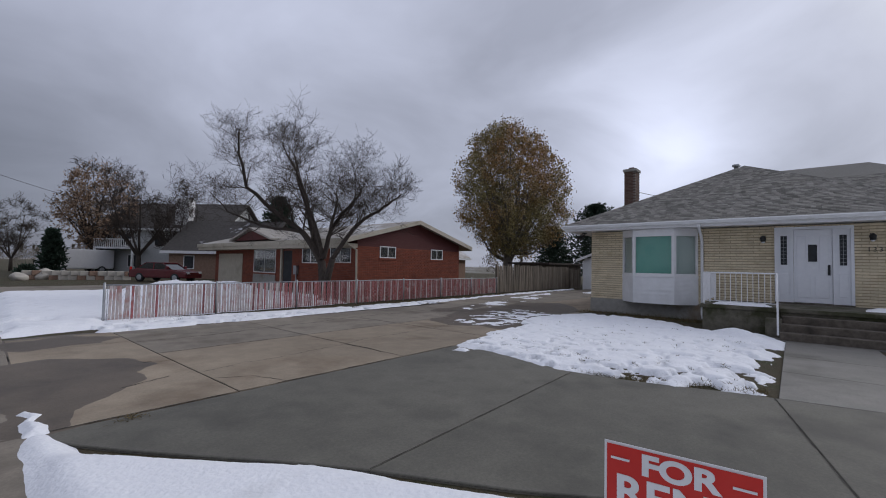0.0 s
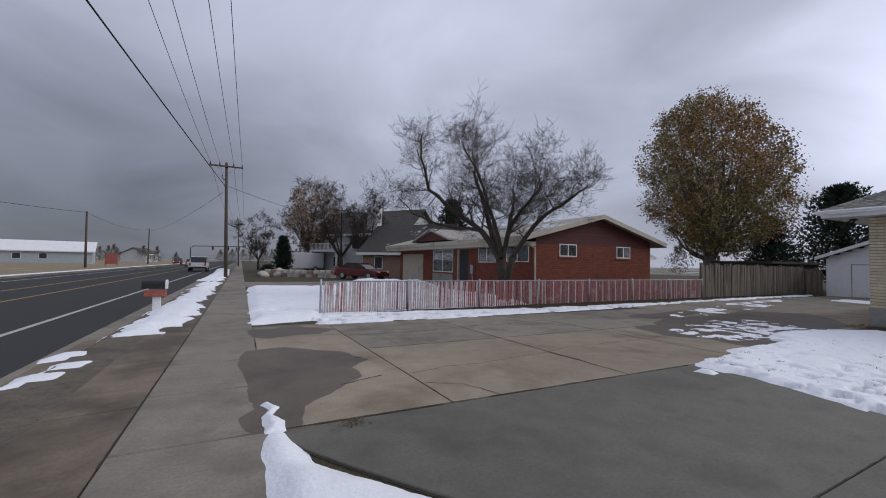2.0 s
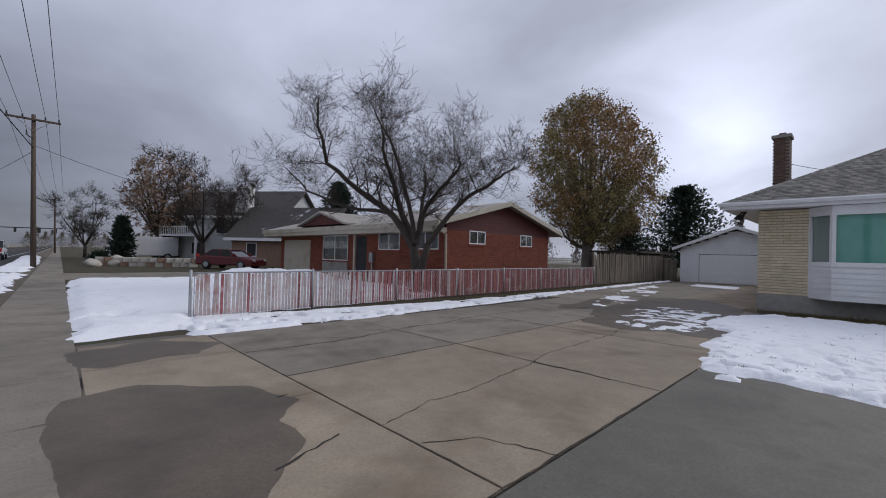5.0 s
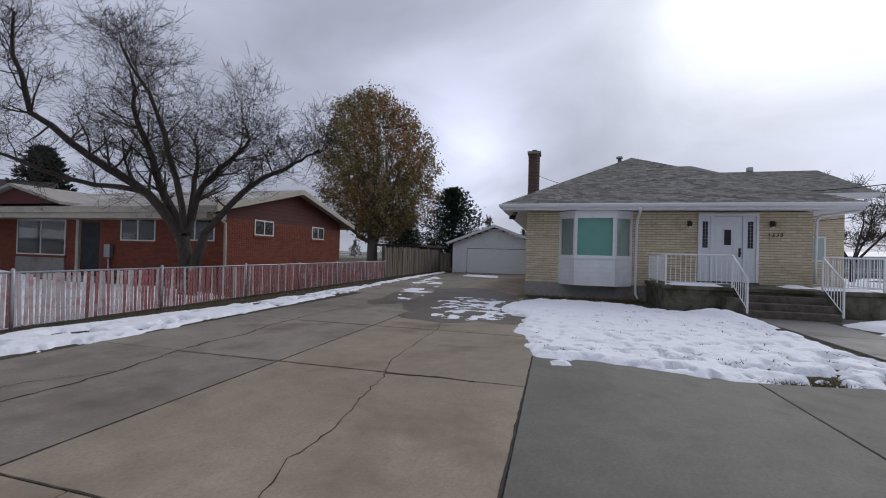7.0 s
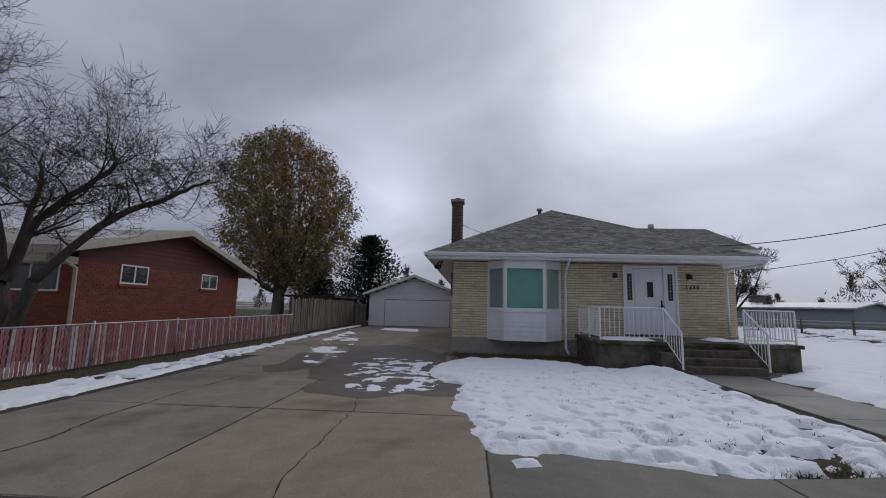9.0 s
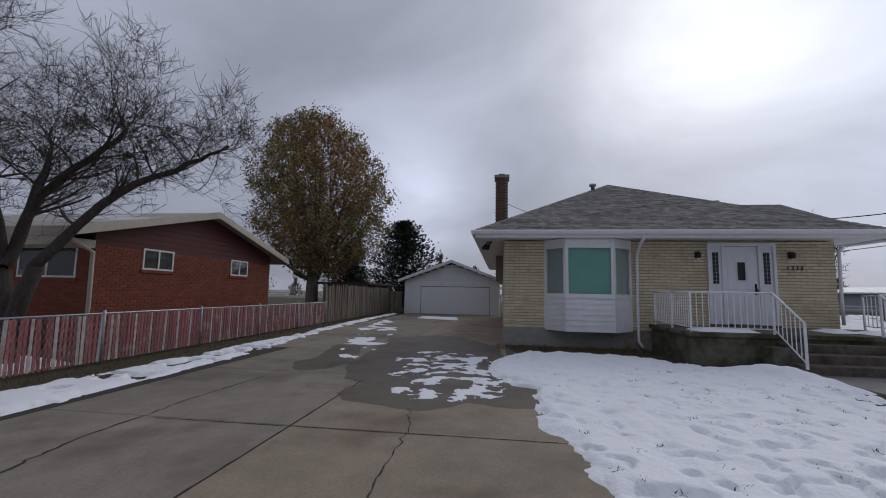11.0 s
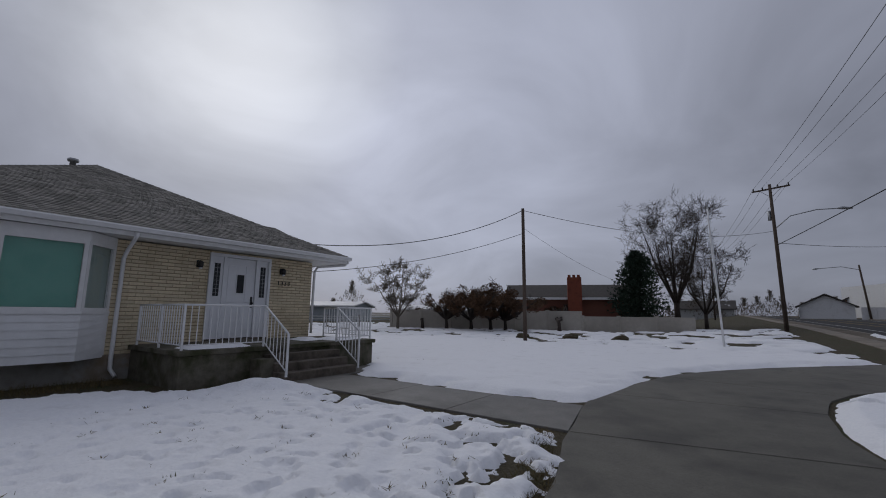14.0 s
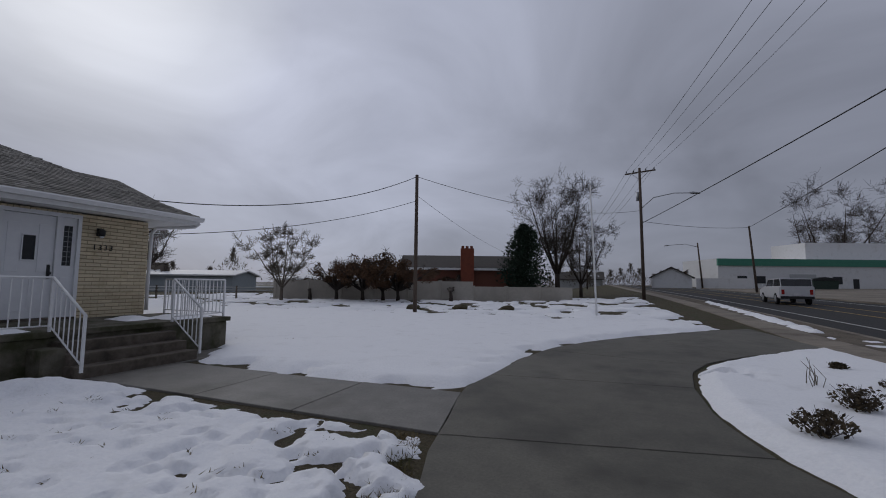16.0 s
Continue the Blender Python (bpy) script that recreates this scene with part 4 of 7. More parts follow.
# wing roofs behind
wr = thing("wing_roof", (23, -9, 3.6), "grey shingle gable roof over the rear wing", "roof", kind="structure")
part("roof_deck", prism([(18.5, 4.7), (23.2, 6.6), (28.0, 4.7), (28.0, 4.55), (23.2, 6.45), (18.5, 4.55)], "y", -14.2, -6.0), SHINGLE_I, wr)
shingle_slope([(18.45, -14.2, 4.71), (18.45, -6.5, 4.71), (23.2, -6.5, 6.63), (23.2, -14.2, 6.63)], wr, 0, 5)
part("fascia", boxes((18.44, -14.22, 4.48, 18.49, -8.0, 4.68)), WHITE_TRIM, wr, "white fascia board")
v = [(20, 0.5, 5.0), (20, -12.0, 5.0), (28, -12, 5.0), (28, 0.5, 5.0), (24, -3.2, 7.2), (24, -8.2, 7.2)]
raw("upper_hip", v, [(0, 1, 5, 4), (1, 2, 5), (2, 3, 4, 5), (3, 0, 4), (3, 2, 1, 0)], SHINGLE_I, wr, "upper hip behind the main ridge")
part("wing_upper_wall", boxes((19.0, -13.25, -0.2, 27.6, -8.0, 4.6)), TAN_MORTAR, wing)
part("soffit", boxes((18.5, -14.15, 4.46, 19.05, -8.0, 4.5)), WHITE_TRIM, wing, "white soffit")
wwin = part("window_frame", boxes((18.95, -11.85, 1.5, 19.0, -11.78, 2.7), (18.95, -12.52, 1.5, 19.0, -12.45, 2.7), (18.95, -12.45, 2.62, 19.0, -11.85, 2.7), (18.95, -12.45, 1.5, 19.0, -11.85, 1.58)), WHITE_TRIM, wing)
part("pane", boxes((18.97, -12.45, 1.58, 18.985, -11.85, 2.62)), PALE_BLIND, wwin, "pale curtained pane")
tube("roof_vent", [(18.0, -3.3, 5.95), (18.0, -3.3, 6.45), (18.0, -3.3, 6.46), (18.0, -3.3, 6.55)], [0.09, 0.09, 0.16, 0.16], GALV)
tagged(bpy.data.objects["roof_vent"], "round grey metal flue cap on the roof", "roof vent")
tube("gable_vent", [(23.2, -11.0, 6.5), (23.2, -11.0, 6.85)], 0.18, GALV)
tagged(bpy.data.objects["gable_vent"], "squat grey metal vent on the wing ridge", "roof vent")

# chimney
ch = thing("chimney", (16.6, 0.95, 3.0), "tall brown brick chimney with a concrete cap", "chimney")
cx0, cx1, cy0, cy1 = 16.2, 16.8, 0.6, 1.08
part("core", boxes((cx0, cy0, 2.0, cx1, cy1, 6.45)), CHIM_MORTAR, ch)
v, f = [], []
for r in range(46):
    z = 3.3 + r * 0.068
    for sx0, sx1, sy0, sy1 in [(cx0 - 0.012, cx0 + 0.01, cy0 + (0.1 if r % 2 else 0) + k * 0.21, cy0 + (0.1 if r % 2 else 0) + k * 0.21 + 0.2) for k in range(3)] + [(cx0 + (0.1 if r % 2 else 0) + k * 0.21, cx0 + (0.1 if r % 2 else 0) + k * 0.21 + 0.2, yy, yy + 0.022) for k in range(4) for yy in (cy0 - 0.012, cy1 - 0.01)]:
        k = len(v)
        sx1, sy1 = min(sx1, cx1), min(sy1, cy1 + 0.012)
        v += [(x, y, zz) for zz in (z, z + 0.058) for x, y in ((sx0, sy0), (sx1, sy0), (sx1, sy1), (sx0, sy1))]
        f += [(k, k + 1, k + 5, k + 4), (k + 1, k + 2, k + 6, k + 5), (k + 2, k + 3, k + 7, k + 6), (k + 3, k, k + 4, k + 7), (k + 4, k + 5, k + 6, k + 7)]
raw("bricks", v, f, CHIM_BRICK, ch, kind="stuff")
part("cap", boxes((cx0 - 0.08, cy0 - 0.08, 6.43, cx1 + 0.08, cy1 + 0.08, 6.56), bevel=0.015), FOUND, ch, "grey concrete cap")
part("flue", boxes((16.4, 0.72, 6.55, 16.65, 0.96, 6.68), bevel=0.02), CHIM_BRICK, ch, "clay flue stub")

# bay window
bay = thing("window_bay", (10.6, -1.6, 0.5), "white canted bay window with teal blinds", "window", kind="structure")
FX, YA, YB = 10.45, -0.92, -2.21
foot = [(11.0, -0.40), (FX, YA), (FX, YB), (11.0, -2.82)]


def ring(z0, z1, grow=0.0, close=11.05):
    return prism([(close, -0.40 + grow), (11.0, -0.40 + grow), (FX - grow, YA + grow * 0.5), (FX - grow, YB - grow * 0.5), (11.0, -2.82 - grow), (close, -2.82 - grow)], "z", z0, z1)


part("base_board", ring(0.46, 1.40), SIDING, bay)
for k in range(6):
    z = 0.46 + k * 0.153
    bm = ring(z, z + 0.153, 0.02)
    for vv in bm.verts:
        if vv.co.z > z + 0.1:
            vv.co.x += 0.014 if vv.co.x < 11.0 else 0
    part("clapboard", bm, SIDING, bay)
part("window_sill", ring(1.375, 1.43, 0.035), WHITE_TRIM, bay)
part("head", ring(2.84, 3.04, 0.012), WHITE_TRIM, bay, "white head board")
for (ax, ay), (bx, by), blind in ((foot[0], foot[1], PALE_BLIND), (foot[1], foot[2], TEAL_BLIND), (foot[2], foot[3], PALE_BLIND)):
    a, b = Vector((ax, ay, 0)), Vector((bx, by, 0))
    u = (b - a).normalized()
    n = Vector((u.y, -u.x, 0))
    if n.x > 0:
        n = -n
    L = (b - a).length

    def plank(s0, s1, z0, z1, d0, d1):
        bm = bmesh.new()
        vs = [bm.verts.new(a + u * s + n * d + Vector((0, 0, z))) for z in (z0, z1) for s, d in ((s0, d0), (s1, d0), (s1, d1), (s0, d1))]
        for g in ((3, 2, 1, 0), (4, 5, 6, 7), (0, 1, 5, 4), (1, 2, 6, 5), (2, 3, 7, 6), (3, 0, 4, 7)):
            bm.faces.new([vs[i] for i in g])
        bmesh.ops.recalc_face_normals(bm, faces=bm.faces)
        return bm
    e = 0.075
    fr = part("window_frame", plank(0.0, e, 1.43, 2.84, -0.06, 0.012), WHITE_TRIM, bay)
    part("window_frame", plank(L - e, L, 1.43, 2.84, -0.06, 0.012), WHITE_TRIM, bay)
    part("rail", plank(e, L - e, 1.43, 1.50, -0.05, 0.008), WHITE_TRIM, bay)
    part("rail", plank(e, L - e, 2.78, 2.84, -0.05, 0.008), WHITE_TRIM, bay)
    p = part("pane", plank(e, L - e, 1.50, 2.78, -0.03, -0.024), GLASS, bay)
    p.visible_shadow = False
    bl = part("blind", plank(e - 0.01, L - e + 0.01, 1.46, 2.8, -0.075, -0.068), blind, bay, "drawn window blind")
    for k in range(9):
        part("blind_slat", plank(e - 0.005, L - e + 0.005, 1.52 + k * 0.14, 1.525 + k * 0.14, -0.068, -0.063), blind, bl)

# front door with sidelights
dr = thing("door_front", (10.95, -5.7, 0.72), "white panelled front door with two leaded sidelights", "door", kind="structure")
y0, y1 = DOOR[0], DOOR[1]
DT = 2.90
part("frame", boxes((10.94, y1 - 0.07, 0.72, 11.12, y1, DT + 0.08), (10.94, y0, 0.72, 11.12, y0 + 0.07, DT + 0.08), (10.94, y0 + 0.07, DT, 11.12, y1 - 0.07, DT + 0.08), (10.96, -5.28, 0.72, 11.1, -5.21, DT), (10.96, -6.21, 0.72, 11.1, -6.14, DT)), DOOR_WHITE, dr)
part("soldier_course", boxes(*[(10.975, y0 + 0.005 + k * 0.0905, 2.985, 11.02, y0 + 0.083 + k * 0.0905, 3.03) for k in range(19)]), TAN_BRICK_I, dr)
part("threshold", boxes((10.88, y0, 0.68, 11.1, y1, 0.74), bevel=0.008), STEP, dr)
leaf = part("door_leaf", boxes((11.01, -6.135, 0.75, 11.06, -5.285, DT - 0.01)), DOOR_WHITE, dr)
for py0, py1, pz0, pz1 in ((-5.66, -5.36, 0.9, 1.55), (-6.06, -5.76, 0.9, 1.55), (-5.56, -5.36, 1.7, 2.7), (-6.06, -5.86, 1.7, 2.7)):
    part("panel", boxes((11.0, py0, pz0, 11.012, py1, pz1), bevel=0.005), DOOR_WHITE, leaf)
gl = part("glazing", boxes((10.995, -5.81, 1.95, 11.008, -5.61, 2.45)), DARK_IN, leaf, "small dark leaded door light")
part("glazing_bead", boxes((10.985, -5.83, 1.93, 11.0, -5.81, 2.47), (10.985, -5.61, 1.93, 11.0, -5.59, 2.47), (10.985, -5.81, 2.45, 11.0, -5.61, 2.47), (10.985, -5.81, 1.93, 11.0, -5.61, 1.95)), DOOR_WHITE, leaf)
tube("door_knob", [(11.0, -6.06, 1.68), (10.93, -6.06, 1.68), (10.925, -6.06, 1.68)], [0.02, 0.033, 0.02], BLACK_METAL, leaf, "dark round door knob")
part("door_plate", boxes((10.99, -6.09, 1.56, 11.005, -6.03, 1.86), bevel=0.006), BLACK_METAL, leaf)
for s0, s1 in ((-5.21, -4.91), (-6.51, -6.21)):
    sl = part("sidelight", boxes((11.0, s0, 0.74, 11.05, s1, DT)), DOOR_WHITE, dr)
    g0, g1 = (s0 + s1) / 2 - 0.075, (s0 + s1) / 2 + 0.075
    part("glazing", boxes((10.99, g0, 1.85, 11.003, g1, 2.72)), DARK_IN, sl, "dark leaded glass")
    part("leading", boxes(*[(10.984, g0, 1.93 + k * 0.11, 10.99, g1, 1.938 + k * 0.11) for k in range(7)], (10.984, (g0 + g1) / 2 - 0.004, 1.85, 10.99, (g0 + g1) / 2 + 0.004, 2.72)), GALV, sl)
    part("panel", boxes((10.99, g0 - 0.02, 0.95, 11.003, g1 + 0.02, 1.6), bevel=0.005), DOOR_WHITE, sl)

# wall lamps and house number
for k, ly in enumerate((-4.57, -6.94)):
    wl = thing("wall_lamp", (11.0, ly, 2.62), "small black wall lantern on tan brick", "lamp", "lamps beside the front door")
    part("back_plate", boxes((10.965, ly - 0.05, 2.56, 10.99, ly + 0.05, 2.74), bevel=0.008), BLACK_METAL, wl)
    tube("arm", [(10.975, ly, 2.7), (10.90, ly, 2.73), (10.86, ly, 2.70)], 0.015, BLACK_METAL, wl)
    tube("shade", [(10.86, ly, 2.72), (10.86, ly, 2.68), (10.86, ly, 2.55)], [0.03, 0.075, 0.06], BLACK_METAL, wl)
    tube("bulb_glass", [(10.86, ly, 2.55), (10.86, ly, 2.51)], [0.05, 0.03], DOOR_WHITE, wl)


def lettering(text, size, m, mat, parent, depth=0.006, name="lettering", bold=0.0):
    cu = bpy.data.curves.new(name, "FONT")
    cu.body, cu.size, cu.extrude, cu.align_x = text, size, depth, "CENTER"
    cu.offset = bold
    tmp = bpy.data.objects.new(name, cu)
    scene.collection.objects.link(tmp)
    bpy.context.view_layer.update()
    me = bpy.data.meshes.new_from_object(tmp.evaluated_get(bpy.context.evaluated_depsgraph_get()))
    bpy.data.objects.remove(tmp)
    me.materials.clear()
    me.materials.append(mat)
    ob = new(name, me)
    if parent is not None:
        ob.parent = parent
        ob.matrix_basis = Matrix.Translation(-base_of(parent)) @ m
    else:
        ob.matrix_basis = m
    return ob


hn = thing("house_number", (11.0, -7.07, 2.25), "black metal house number 1333 on brick", "house number")
for k, c in enumerate("1333"):
    lettering(c, 0.175, pose(10.975, -6.87 - k * 0.115, 2.24, 90, 0, -90), BLACK_METAL, hn, name="digit")

# downspouts
for pts in ([(10.25, -2.95, 3.12), (10.3, -2.95, 3.02), (10.72, -2.95, 2.78), (10.9, -2.95, 2.6), (10.92, -2.95, 1.5), (10.92, -2.95, 0.35), (10.9, -2.95, 0.2), (10.72, -3.0, 0.06)], [(10.3, -8.95, 3.1), (10.4, -8.9, 3.0), (10.9, -8.2, 2.9), (10.95, -8.12, 2.75), (10.96, -8.11, 1.6), (10.96, -8.11, 0.8)]):
    ob = tube("downspout", pts, 0.045, WHITE_METAL, sides=6)
    tagged(ob, "white metal downspout on the house corner", "downspout", "house downspouts")
fl = thing("floodlight", (11.4, 1.2, 3.0), "black twin floodlight under the soffit", "lamp")
part("mount", boxes((11.35, 1.15, 3.02, 11.5, 1.3, 3.06)), BLACK_METAL, fl)
for k in (0, 1):
    tube("spot_head", [(11.42, 1.2 + 0.1 * k, 3.02), (11.3 - 0.05 * k, 1.25 + 0.1 * k, 2.9), (11.2 - 0.05 * k, 1.28 + 0.1 * k, 2.83)], [0.02, 0.05, 0.07], BLACK_METAL, fl)

# stoop, steps
stoop = thing("stoop", (9.7, -5.9, 0), "mossy weathered concrete entrance platform with four steps", "stoop", kind="structure")
SX = 8.5
part("platform", boxes((SX, -5.0, -0.2, 10.95, -3.3, 0.60), (SX + 0.1, -8.5, -0.2, 10.95, -7.05, 0.60), (8.55, -7.05, -0.2, 10.95, -5.0, 0.6), bevel=0.02), MOSSY, stoop)
part("top_slab", boxes((SX - 0.06, -5.0, 0.6, 10.95, -3.24, 0.70), (SX + 0.04, -8.56, 0.6, 10.95, -7.05, 0.70), (8.5, -7.05, 0.6, 10.95, -5.0, 0.7), bevel=0.012), MOSSY, stoop)
for k in range(3):
    part("step", boxes((8.55 - 0.29 * (k + 1), -7.0 - 0.02 * k, -0.2, 8.55, -5.05 + 0.02 * k, 0.525 - 0.175 * k), bevel=0.015), STEP, stoop)
part("cheek_wall", boxes((8.1, -5.05, -0.2, 8.52, -4.72, 0.45), bevel=0.015), MOSSY, stoop)
for poly, sd in (([(8.6, -3.5), (9.3, -3.5), (9.2, -4.8), (8.65, -4.9)], 81), ([(8.75, -7.3), (9.7, -7.3), (9.6, -8.4), (8.8, -8.4)], 82), ([(9.2, -6.6), (10.2, -6.7), (10.0, -7.4), (9.3, -7.3)], 83)):
    tagged(sheet("stoop_snow", poly, 0.05, 0.07, SNOW, ragged=0.12, bumps=0.02, seed=sd, z=0.70), "leftover snow lying on the stoop", "snow", kind="structure")


def railing(label, line, group="white porch railings"):
    """A welded rail along points that carry their foot heights."""
    base = Vector(line[0])
    r = thing("railing", base, label, "railing", group)
    H = 0.88
    for p in line:
        x, y, z = p
        part("post", boxes((x - 0.02, y - 0.02, z, x + 0.02, y + 0.02, z + H), bevel=0.004), WHITE_METAL, r)
    for p, q in zip(line[:-1], line[1:]):
        p, q = Vector(p), Vector(q)
        for dz, rad in ((H, 0.022), (0.1, 0.014)):
            tube("rail", [p + Vector((0, 0, dz)), q + Vector((0, 0, dz))], rad, WHITE_METAL, r, sides=6)
        n = max(2, round((Vector((p.x, p.y)) - Vector((q.x, q.y))).length / 0.12))
        for i in range(1, n):
            c = p + (q - p) * (i / n)
            part("baluster", boxes((c.x - 0.007, c.y - 0.007, c.z + 0.1, c.x + 0.007, c.y + 0.007, c.z + H)), WHITE_METAL, r)


railing("white painted steel railing round the stoop and down the steps", [(10.75, -3.34, 0.7), (9.6, -3.34, 0.7), (8.56, -3.34, 0.7), (8.42, -4.95, 0.7), (7.55, -4.98, 0.12)])
railing("white painted steel railing beside the steps and yard edge", [(7.55, -6.98, 0.12), (8.42, -7.0, 0.7), (8.66, -8.44, 0.7), (10.75, -8.44, 0.7)])


# ---- detached garage ----
gar = thing("garage", (30, 4.5, 0), "white sided double garage with a gable roof", "garage")
GX, GY0, GY1, GZ = 27.3, 0.95, 7.55, 2.25
gcore = part("wall", boxes((GX + 0.02, GY0, -0.1, GX + 7, GY1, GZ)), SIDING, gar)
part("gable", prism([(GY0 - 0.0, GZ), (GY1, GZ), ((GY0 + GY1) / 2, 3.45)], "x", GX + 0.02, GX + 7), SIDING, gar)
D0, D1, DZ = 1.6, 6.4, 1.9
for k in range(13):
    z = k * 0.173
    for a, b in (((GY0, D0 - 0.1), (D1 + 0.1, GY1)) if z < DZ + 0.05 else ((GY0, GY1),)):
        bm = boxes((GX - 0.012, a, z, GX + 0.03, b, z + 0.17))
        for vv in bm.verts:
            if vv.co.z > z + 0.1 and vv.co.x < GX:
                vv.co.x += 0.016
        part("siding_board", bm, SIDING, gcore)
for k in range(6):
    z = 2.27 + k * 0.19
    w = (3.42 - z) / 1.2 * 3.3
    c = (GY0 + GY1) / 2
    if w > 0.2:
        part("siding_board", boxes((GX - 0.008, c - w, z, GX + 0.03, c + w, z + 0.175)), SIDING, gcore)
gd = part("garage_door", boxes((GX - 0.0, D0, 0.0, GX + 0.02, D1, DZ)), WHITE_METAL, gar, "white sectional door")
for k in range(4):
    part("door_section", boxes((GX - 0.02, D0 + 0.02, 0.02 + k * 0.47, GX + 0.0, D1 - 0.02, 0.47 + k * 0.47), bevel=0.008), WHITE_METAL, gd)
# near-black strips on the door's edge stand in for shade in its gap
part("gap_shade_strip", boxes((GX - 0.022, D0, DZ - 0.035, GX - 0.001, D1, DZ), (GX - 0.022, D0, 0.0, GX - 0.001, D0 + 0.03, DZ - 0.035), (GX - 0.022, D1 - 0.03, 0.0, GX - 0.001, D1, DZ - 0.035)), DARK_IN, gar)
part("door_trim", boxes((GX - 0.03, D0 - 0.1, 0, GX + 0.02, D0, DZ + 0.1), (GX - 0.03, D1, 0, GX + 0.02, D1 + 0.1, DZ + 0.1), (GX - 0.03, D0, DZ, GX + 0.02, D1, DZ + 0.1)), WHITE_TRIM, gar)
c = (GY0 + GY1) / 2
part("roof", prism([(GY0 - 0.4, GZ - 0.05), (c, 3.58), (GY1 + 0.4, GZ - 0.05), (GY1 + 0.4, GZ + 0.07), (c, 3.72), (GY0 - 0.4, GZ + 0.07)], "x", GX - 0.35, GX + 7.3), SHINGLE_I, gar, "grey shingle gable roof")
part("barge_board", prism([(GY0 - 0.42, GZ - 0.1), (c, 3.53), (GY1 + 0.42, GZ - 0.1), (GY1 + 0.42, GZ + 0.09), (c, 3.735), (GY0 - 0.42, GZ + 0.09)], "x", GX - 0.39, GX - 0.34), WHITE_TRIM, gar, "white barge board")

# ---- neighbour's red brick house ----
rh = thing("brick_house", (11.7, 19, 0), "low red brick ranch house with cream trim", "house")
CREAM = M("cream_painted_trim", (0.42, 0.38, 0.30), (0.5, 0.455, 0.365), 5, 0.6, c3=(0.36, 0.32, 0.25), scale3=1)
PALE_ROOF = M("pale_weathered_roof", (0.30, 0.275, 0.24), (0.4, 0.37, 0.33), 3, 0.9, 0.3, 20, c3=(0.6, 0.6, 0.6), scale3=0.25, lim=(0.56, 0.66))
RX0, RX1, RY0, RY1, RZ = 7.65, 15.75, 11.04, 27.6, 2.5
rwall = part("wall", boxes((RX0, RY0, -0.2, RX1, RY1, RZ)), RED_MORTAR, rh)
w1, w2 = (9.09, 10.22, 1.95, 2.56), (13.04, 14.1, 1.95, 2.55)
brick_wall(rwall, RY0, RX0, RX1, 0.0, RZ, -1, [w1, w2], RED_BRICK, RED_BRICK, 0.24, 0.083, 0, axis="y")
front_holes = [(23.2, 27.0, 0.0, 2.2), (18.8, 21.6, 0.0, 2.4), (16.9, 18.0, 0.0, 2.35), (14.2, 15.9, 1.6, 2.45), (11.5, 13.25, 1.65, 2.45)]
brick_wall(rwall, RX0, RY0, RY1, 0.0, RZ - 0.12, -1, front_holes, RED_BRICK, RED_BRICK, 0.24, 0.083, 0, axis="x")


def red_window(name, x0, x1, z0, z1, axis, wallpos):
    def B(a0, a1, zz0, zz1, d0, d1):
        return (a0, wallpos - d1, zz0, a1, wallpos - d0, zz1) if axis == "y" else (wallpos - d1, a0, zz0, wallpos - d0, a1, zz1)
    w = part("window", boxes(B(x0, x1, z0, z1, 0.001, 0.006)), DARK_IN, rh)
    m = (x0 + x1) / 2
    part("window_frame", boxes(B(x0, x0 + 0.05, z0, z1, 0.006, 0.03), B(x1 - 0.05, x1, z0, z1, 0.006, 0.03), B(x0 + 0.05, x1 - 0.05, z1 - 0.05, z1, 0.006, 0.03), B(x0 + 0.05, x1 - 0.05, z0, z0 + 0.05, 0.006, 0.03), B(m - 0.025, m + 0.025, z0 + 0.05, z1 - 0.05, 0.006, 0.028)), WHITE_TRIM, w)
    part("window_sill", boxes(B(x0 - 0.06, x1 + 0.06, z0 - 0.09, z0 - 0.002, 0.0, 0.05)), RED_BRICK, w)
    p = part("pane", boxes(B(x0 + 0.05, x1 - 0.05, z0 + 0.05, z1 - 0.05, 0.010, 0.014)), GLASS, w)
    p.visible_shadow = False


red_window("window", *w1, "y", RY0)
red_window("window", *w2, "y", RY0)
red_window("window", 14.2, 15.9, 1.6, 2.45, "x", RX0)
red_window("window", 11.5, 13.25, 1.65, 2.45, "x", RX0)
red_window("window", 18.8, 21.6, 0.95, 2.4, "x", RX0)
part("stone_apron", boxes((RX0 - 0.05, 18.8, 0.0, RX0, 21.6, 0.85)), FOUND, rh, "pale stone under the picture window")
part("entry_door", boxes((RX0 - 0.01, 17.0, 0.2, RX0, 17.9, 2.3)), DARK_IN, rh)
part("porch_post", boxes((RX0 - 0.12, 17.95, 0, RX0 - 0.02, 18.1, 2.4)), CREAM, rh)
part("porch_step", boxes((RX0 - 0.9, 16.6, -0.1, RX0, 18.2, 0.18)), FOUND, rh)
rg = part("garage_door", boxes((RX0 - 0.02, 23.2, 0.0, RX0, 27.0, 2.15)), CREAM, rh, "cream sectional garage door")
for k in range(4):
    part("door_section", boxes((RX0 - 0.035, 23.23, 0.02 + k * 0.53, RX0 - 0.02, 26.97, 0.52 + k * 0.53), bevel=0.006), CREAM, rg)
AX, AZ, EVZ = 11.62, 3.98, 2.72
part("gable_board", prism([(RX0, RZ), (RX1, RZ), (RX1, 2.9), (AX, AZ - 0.01), (RX0, 2.94)], "y", RY0 + 0.03, RY1), DARKRED_WOOD, rh, "dark red gable boarding")


